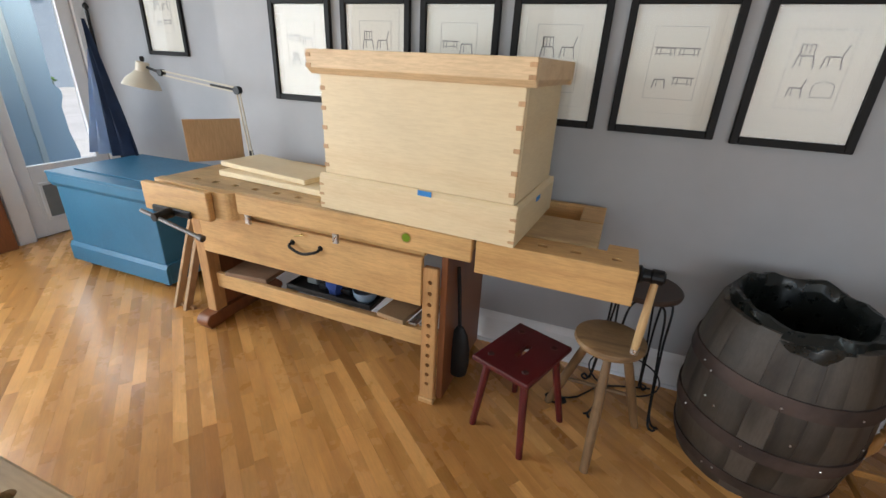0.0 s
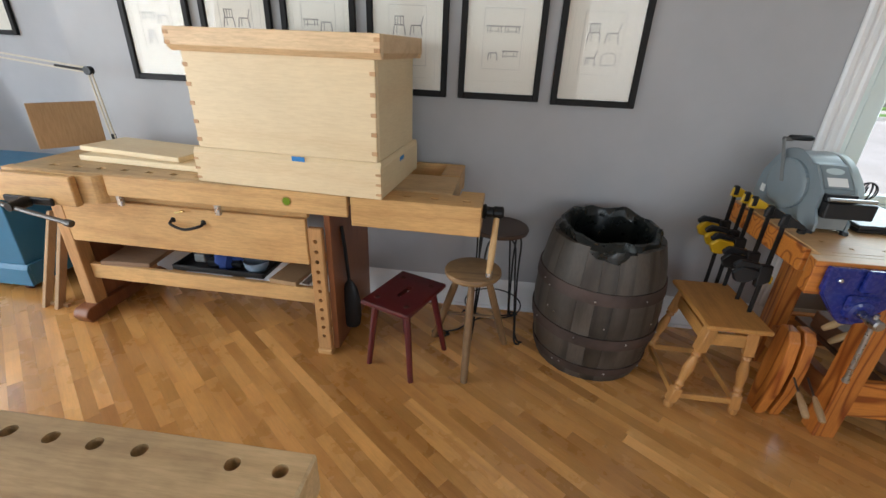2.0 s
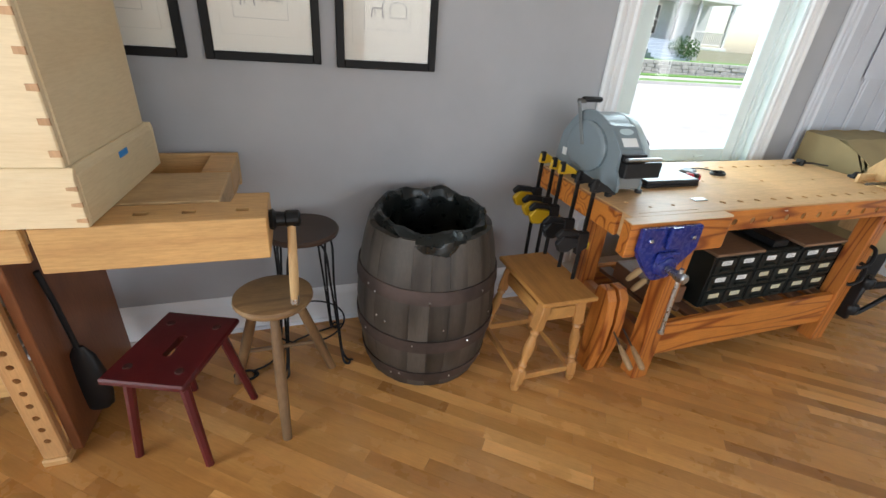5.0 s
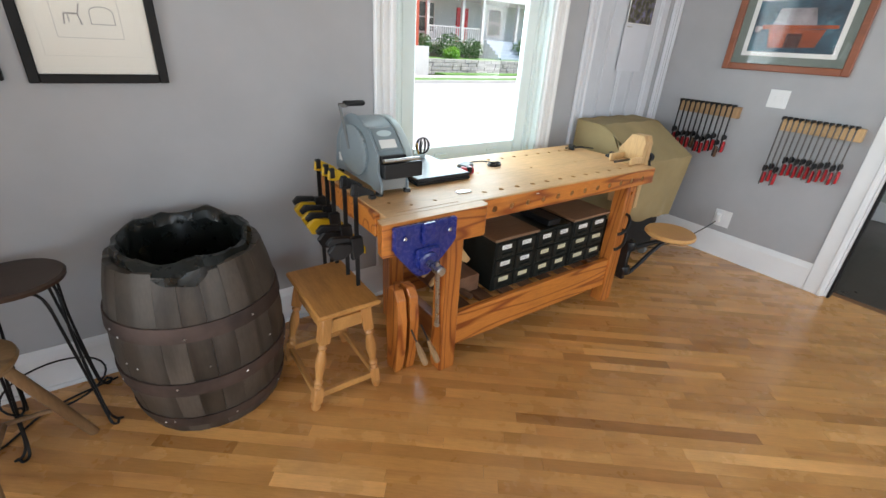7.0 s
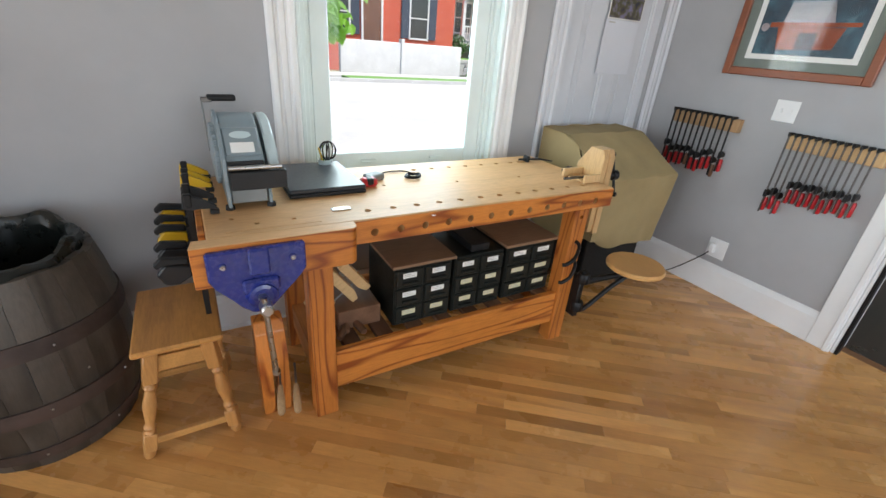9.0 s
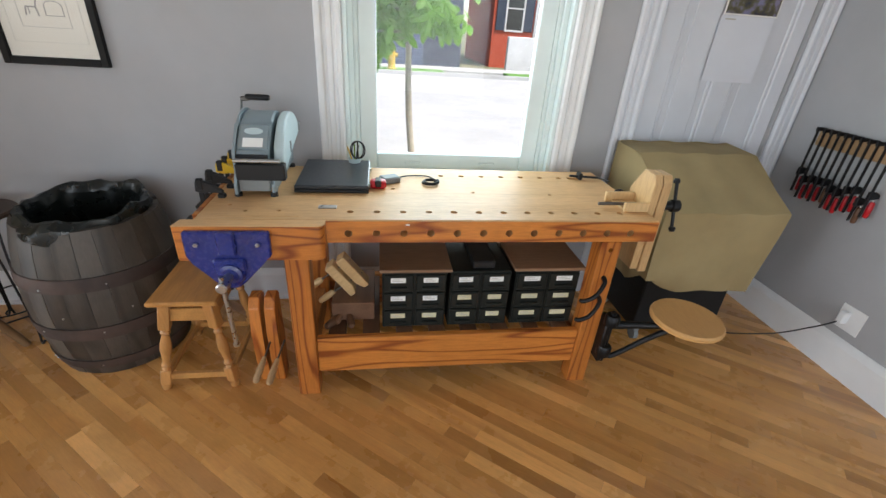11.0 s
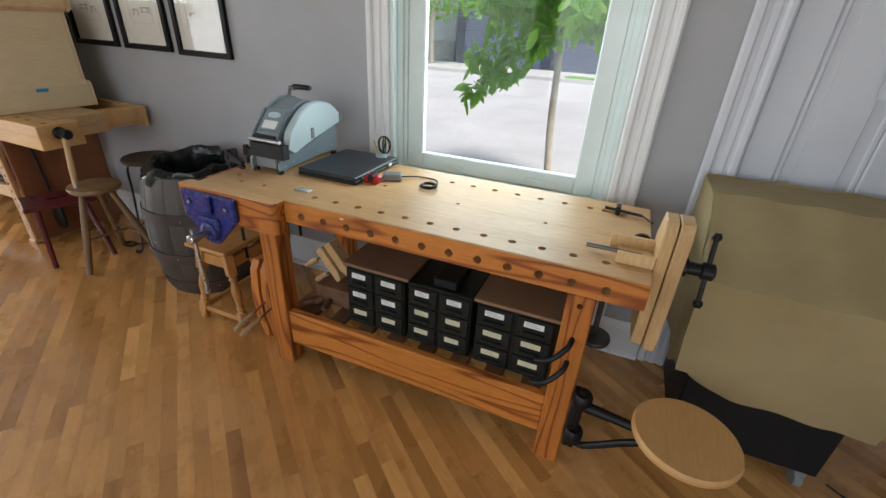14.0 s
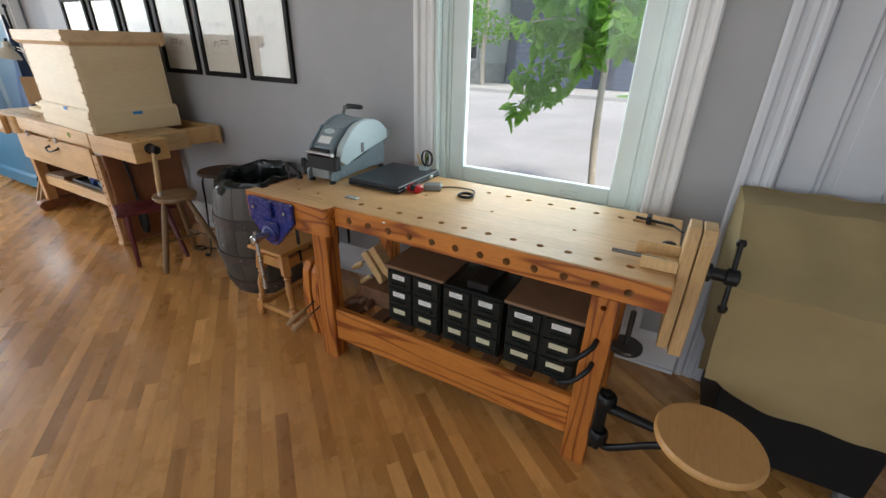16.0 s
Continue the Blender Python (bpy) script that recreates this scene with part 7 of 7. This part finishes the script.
def shrub(x, y, z, r, h, m, seed):
    rnd = random.Random(seed)
    t = thing("shrub", x, y, z, "rounded green shrub in the front garden", "shrub", "garden shrubs")
    b = B()
    for k in range(5):
        a = rnd.uniform(0, 6.28)
        rod(b, (x, y, z), (x + 0.6 * r * math.cos(a), y + 0.6 * r * math.sin(a), z + h * 0.8), 0.02, 6, 0.008)
    part("stems", b, M_bark, t)
    b = B()
    leaf_cluster(b, (x, y, z + h * 0.55), (r, r, h * 0.55), 900, 0.16, rnd, 0.0)
    part("crown", b, m, t)


for k, (x, y, z, r, h, m) in enumerate(((18.3, 24.5, 0.6, 0.9, 1.3, M_leaf2), (19.9, 24.3, 0.6, 0.8, 1.1, M_leaf2), (17.6, 23.2, 0.6, 0.5, 0.6, M_leaf), (24.6, 24.2, 0.6, 1.0, 1.3, M_leaf2), (16.4, 24.6, 0.6, 0.7, 1.2, M_leaf2))):
    shrub(x, y, z, r, h, m, 40 + k)

# slate-blue garage block opposite
gb = thing("garage_building", 0.3, 20, G, "slate blue boarded garage building with wide doors", "building")
b = B()
box(b, -4.0, 6.0, 20.0, 28.0, G - 0.2, 5.0, 0.02)
part("wall", b, M_slate2, gb)
for x0, x1 in ((-3.6, -0.2), (0.6, 4.4)):
    b = B()
    for j in range(12):
        box(b, x0, x1, 19.95, 19.998, G + 0.12 + 0.21 * j, G + 0.12 + 0.21 * j + 0.2, 0.012)
    part("garage_door", b, M_slate, gb, "slate blue overhead door of wide boards")
b = B()
box(b, -4.2, 6.2, 19.8, 28.2, 5.0, 5.25, 0.02)
part("roof", b, M_roof, gb)
wh = thing("grey_house", -9.0, 21, G, "pale grey house with white windows across the street", "house")
b = B()
box(b, -16.0, -4.6, 21.5, 30.0, G - 0.2, 6.5, 0.02)
part("wall", b, M_sage, wh)
b = B()
slab(b, [(21.1, 6.5), (30.4, 6.5), (25.7, 9.2)], "x", -16.4, -4.2)
part("roof", b, M_roof, wh)
house_window(wh, -7.4, -6.2, 0.9, 3.3, 21.5)
house_window(wh, -10.4, -9.2, 0.9, 3.3, 21.5)
b = B()
box(b, -16.0, -4.62, 21.38, 21.498, G, 0.75, 0.01)
part("stone_base", b, M_stone, wh)
# buildings seen through the street door at the far end
eh = thing("blue_house", -24, 12, G, "pale blue house with a yellow door down the street", "house")
b = B()
box(b, -34.0, -22.0, 6.0, 20.0, G - 0.2, 7.0, 0.02)
part("wall", b, noisy("pale_blue_boards", (0.30, 0.36, 0.42), (0.36, 0.42, 0.48), 1.5), eh)
b = B()
slab(b, [(-34.4, 7.0), (-21.6, 7.0), (-28, 10)], "y", 5.6, 20.4)
part("roof", b, M_roof, eh)
for y in (9.0, 12.5, 16.0):
    b = B()
    box(b, -21.998, -21.93, y - 0.6, y + 0.6, 3.2, 5.0, 0.01)
    w = part("window", b, M_whitewall, eh)
    b = B()
    box(b, -21.94, -21.92, y - 0.5, y + 0.5, 3.3, 4.9, 0)
    part("pane", b, M_darkpane, w)
b = B()
box(b, -21.998, -21.95, 13.6, 14.8, G, 2.3, 0.01)
part("door", b, M_yellow, eh, "yellow door")
for k, y in enumerate((10.0, 11.4, 15.8)):
    shrub(-20.8, y, G - 0.12, 0.6, 0.8, M_leaf2, 60 + k)

# pale blue porch wall just outside the glazed door, with a shaped end
pw = thing("porch_wall", -4.6, 2.2, G - 0.12, "pale blue boarded porch wall outside the street door", "wall")
b = B()
slab(b, [(1.2, G - 0.12), (3.34, G - 0.12), (3.34, 0.50), (3.30, 0.72), (3.29, 0.96), (3.33, 1.04), (3.33, 1.11), (3.27, 1.17), (3.275, 1.30), (3.285, 1.85), (3.27, 2.7), (1.2, 2.7)], "x", -4.66, -4.60, 0.004)
part("boarding", b, noisy("porch_blue_paint", (0.50, 0.70, 0.82), (0.58, 0.77, 0.88), 1.5, 0.6), pw)
b = B()
for y in (2.68, 3.0):
    box(b, -4.60, -4.585, y, y + 0.05, G - 0.12, 2.7, 0.004)
part("batten", b, M_sash, pw, "pale vertical batten")

# fire hydrant
hy = thing("fire_hydrant", 3.05, 17.6, G + 0.12, "yellow cast iron fire hydrant on the grass verge", "hydrant")
m = Matrix.Translation((3.05, 17.6, G + 0.12))
b = B()
lathe(b, [(0.17, 0), (0.17, 0.05), (0.13, 0.06), (0.125, 0.62), (0.16, 0.63), (0.16, 0.68), (0.13, 0.69)], m, 20)
part("barrel_body", b, M_hyd, hy, smooth=True)
b = B()
lathe(b, [(0.14, 0.69), (0.12, 0.78), (0.07, 0.84), (0.04, 0.86), (0.04, 0.91), (0.02, 0.92)], m, 20)
part("bonnet", b, M_whitewall, hy, "pale bonnet", smooth=True)
b = B()
rod(b, m @ Vector((-0.22, 0, 0.48)), m @ Vector((0.22, 0, 0.48)), 0.065, 14)
rod(b, m @ Vector((0, -0.21, 0.44)), m @ Vector((0, 0, 0.44)), 0.085, 14)
part("outlet", b, M_hyd, hy, smooth=True)


# young street tree in front of the window
TS = 1.145


def street_tree():
    rnd = random.Random(21)
    t = thing("street_tree", 3.02, 4.4, G + 0.09, "slender young tree with broad bright green leaves", "tree")
    b = B()
    pts = curve([(3.07, 4.4, G + 0.09), (3.04, 4.4, 0.35), (3.0, 4.4, 0.8), (2.985, 4.4, 1.3), (2.99, 4.4, 1.8), (3.0, 4.42, 2.5), (2.98, 4.4, 3.3)])
    tube(b, pts, [0.036 - 0.020 * i / (len(pts) - 1) for i in range(len(pts))], 10)
    part("trunk", b, M_bark, t, smooth=True)
    limbs = []
    for a, z0, L, rise in ((175, 1.45, 0.75, -0.05), (200, 1.55, 0.62, 0.25), (160, 1.75, 0.7, 0.3), (10, 1.5, 0.42, 0.2), (330, 1.7, 0.55, 0.35), (60, 1.8, 0.6, 0.35), (120, 1.6, 0.6, 0.2), (250, 1.75, 0.6, 0.3), (290, 1.6, 0.45, 0.2), (190, 2.0, 0.6, 0.5), (0, 2.1, 0.7, 0.5), (90, 2.2, 0.7, 0.5), (270, 2.3, 0.6, 0.5)):
        d = Vector((math.cos(radians(a)), math.sin(radians(a)), 0))
        p0 = Vector((2.99, 4.4, z0))
        ps = curve([p0, p0 + d * L * 0.5 + Vector((0, 0, rise * 0.6)), p0 + d * L + Vector((0, 0, rise - 0.12))], 6)
        b = B()
        tube(b, ps, [0.013 - 0.009 * i / (len(ps) - 1) for i in range(len(ps))], 6)
        part("limb", b, M_bark, t)
        limbs.append((ps, L))
    b = B()
    for ps, L in limbs:
        for i, p in enumerate(ps[3:]):
            leaf_cluster(b, p + Vector((0, 0, -0.03)), (0.13, 0.13, 0.12), 9, 0.135, rnd, 0.5)
    # drooping branch low on the left
    for k in range(9):
        f = k / 8
        leaf_cluster(b, (2.62 - 0.36 * f, 4.4, 1.26 - 0.30 * f), (0.15 - 0.06 * f, 0.15, 0.12 - 0.04 * f), 12, 0.125, rnd, 0.6)
    leaf_cluster(b, (2.75, 4.4, 1.55), (0.32, 0.35, 0.22), 110, 0.14, rnd, 0.5)
    leaf_cluster(b, (3.15, 4.4, 1.62), (0.26, 0.3, 0.16), 60, 0.14, rnd, 0.5)
    leaf_cluster(b, (2.95, 4.45, 2.45), (0.62, 0.6, 0.5), 380, 0.14, rnd, 0.5)
    part("crown", b, M_leaf, t, "broad drooping leaves")
    b = B()
    tube(b, curve([(2.985, 4.4, 1.40), (2.75, 4.4, 1.36), (2.45, 4.4, 1.15), (2.24, 4.4, 0.98)]), 0.006, 6)
    part("limb", b, M_bark, t)

    t.location = (2.92, 4.95, G - 0.13)
    t.scale = (TS, TS, TS)

street_tree()


def far_tree():
    rnd = random.Random(77)
    cx, cy = -4.6, 18.8
    t = thing("street_tree", cx, cy, G, "small tree with feathery light green leaves across the street", "tree")
    b = B()
    tube(b, curve([(cx, cy, G), (cx - 0.05, cy, 1.2), (cx + 0.06, cy, 2.6), (cx, cy, 5.0)]), 0.09, 8)
    part("trunk", b, M_bark, t)
    for k in range(9):
        a = k * 0.7
        b = B()
        rod(b, (cx, cy, 1.6 + 0.25 * k), (cx + 1.6 * math.cos(a), cy + 1.6 * math.sin(a), 2.2 + 0.3 * k), 0.03, 6, 0.008)
        part("limb", b, M_bark, t)
    b = B()
    for k in range(34):
        a, r = rnd.uniform(0, 6.28), rnd.uniform(0.3, 2.0)
        leaf_cluster(b, (cx + r * math.cos(a), cy + r * math.sin(a), rnd.uniform(1.7, 5.2)), (0.6, 0.6, 0.4), 70, 0.20, rnd, 0.3)
    part("crown", b, M_leaf, t)


far_tree()


# ---- oak strip floor, laid on the diagonal ----
b = B()
box(b, LEFT - 0.06, RIGHT + T, FRONT, WALL, -0.05, -0.006, 0)
box(b, LEFT - 0.06, JOG, WALL, REC, -0.05, -0.006, 0)
floor = setting(part("floor", b, M_gap), "glossy oak strip floor laid on the diagonal", "floor")
ANG = radians(-38.5)
ca, sa = math.cos(ANG), math.sin(ANG)
PW, PT = 0.0565, 0.006
lens_ = [0.32, 0.42, 0.55, 0.68, 0.84, 1.05]
shared = []
for L in lens_:
    bb = B()
    box(bb, -L / 2 + 0.0003, L / 2 - 0.0003, -PW / 2 + 0.00015, PW / 2 - 0.00015, -PT, 0, 0.0)
    bmesh.ops.recalc_face_normals(bb, faces=bb.faces)
    me = bpy.data.meshes.new("plank")
    bb.to_mesh(me)
    bb.free()
    me.materials.append(M_oak)
    shared.append(me)
rest = B()
rnd = random.Random(12)
count = 0
rotp = Matrix.Rotation(ANG, 4, "Z")
for row in range(-120, 150):
    v = row * PW
    u = -8.0 + rnd.uniform(0, 0.8)
    while u < 8.0:
        i = rnd.choice((0, 1, 1, 2, 2, 3, 3, 4, 5))
        L = lens_[i]
        cu = u + L / 2
        u += L
        x, y = 0.8 + cu * ca - v * sa, 0.8 + cu * sa + v * ca
        ex, ey = L / 2 * ca, L / 2 * abs(sa)
        if x + ex < LEFT or x - ex > RIGHT + 0.1 or y + ey < FRONT or y - ey > REC:
            continue
        if 0.3 < x < 4.2 and 0.75 < y < 1.85 and count < 300:
            ob = new("plank", shared[i])
            ob.parent = floor
            ob.matrix_basis = pose(x, y, 0, 0, 0, math.degrees(ANG))
            count += 1
        else:
            if x > JOG + 0.2 and y > WALL + 0.3:
                continue
            box(rest, -L / 2 + 0.0003, L / 2 - 0.0003, -PW / 2 + 0.00015, PW / 2 - 0.00015, -PT, 0, 0.0, Matrix.Translation((x, y, 0)) @ rotp)
for at, way in (((RIGHT + 0.08, 0, 0), (1, 0, 0)), ((LEFT - 0.03, 0, 0), (-1, 0, 0)), ((0, REC, 0), (0, 1, 0)), ((0, FRONT, 0), (0, -1, 0))):
    bmesh.ops.bisect_plane(rest, geom=rest.verts[:] + rest.edges[:] + rest.faces[:], plane_co=at, plane_no=way, clear_outer=True)
me = bpy.data.meshes.new("planks")
bmesh.ops.transform(rest, matrix=rotp.inverted(), verts=rest.verts)
rest.to_mesh(me)
rest.free()
me.materials.append(M_oak_far)
ob = new("planks", me)
ob.parent = floor
ob.matrix_basis = rotp.copy()
ob["kind"] = "stuff"
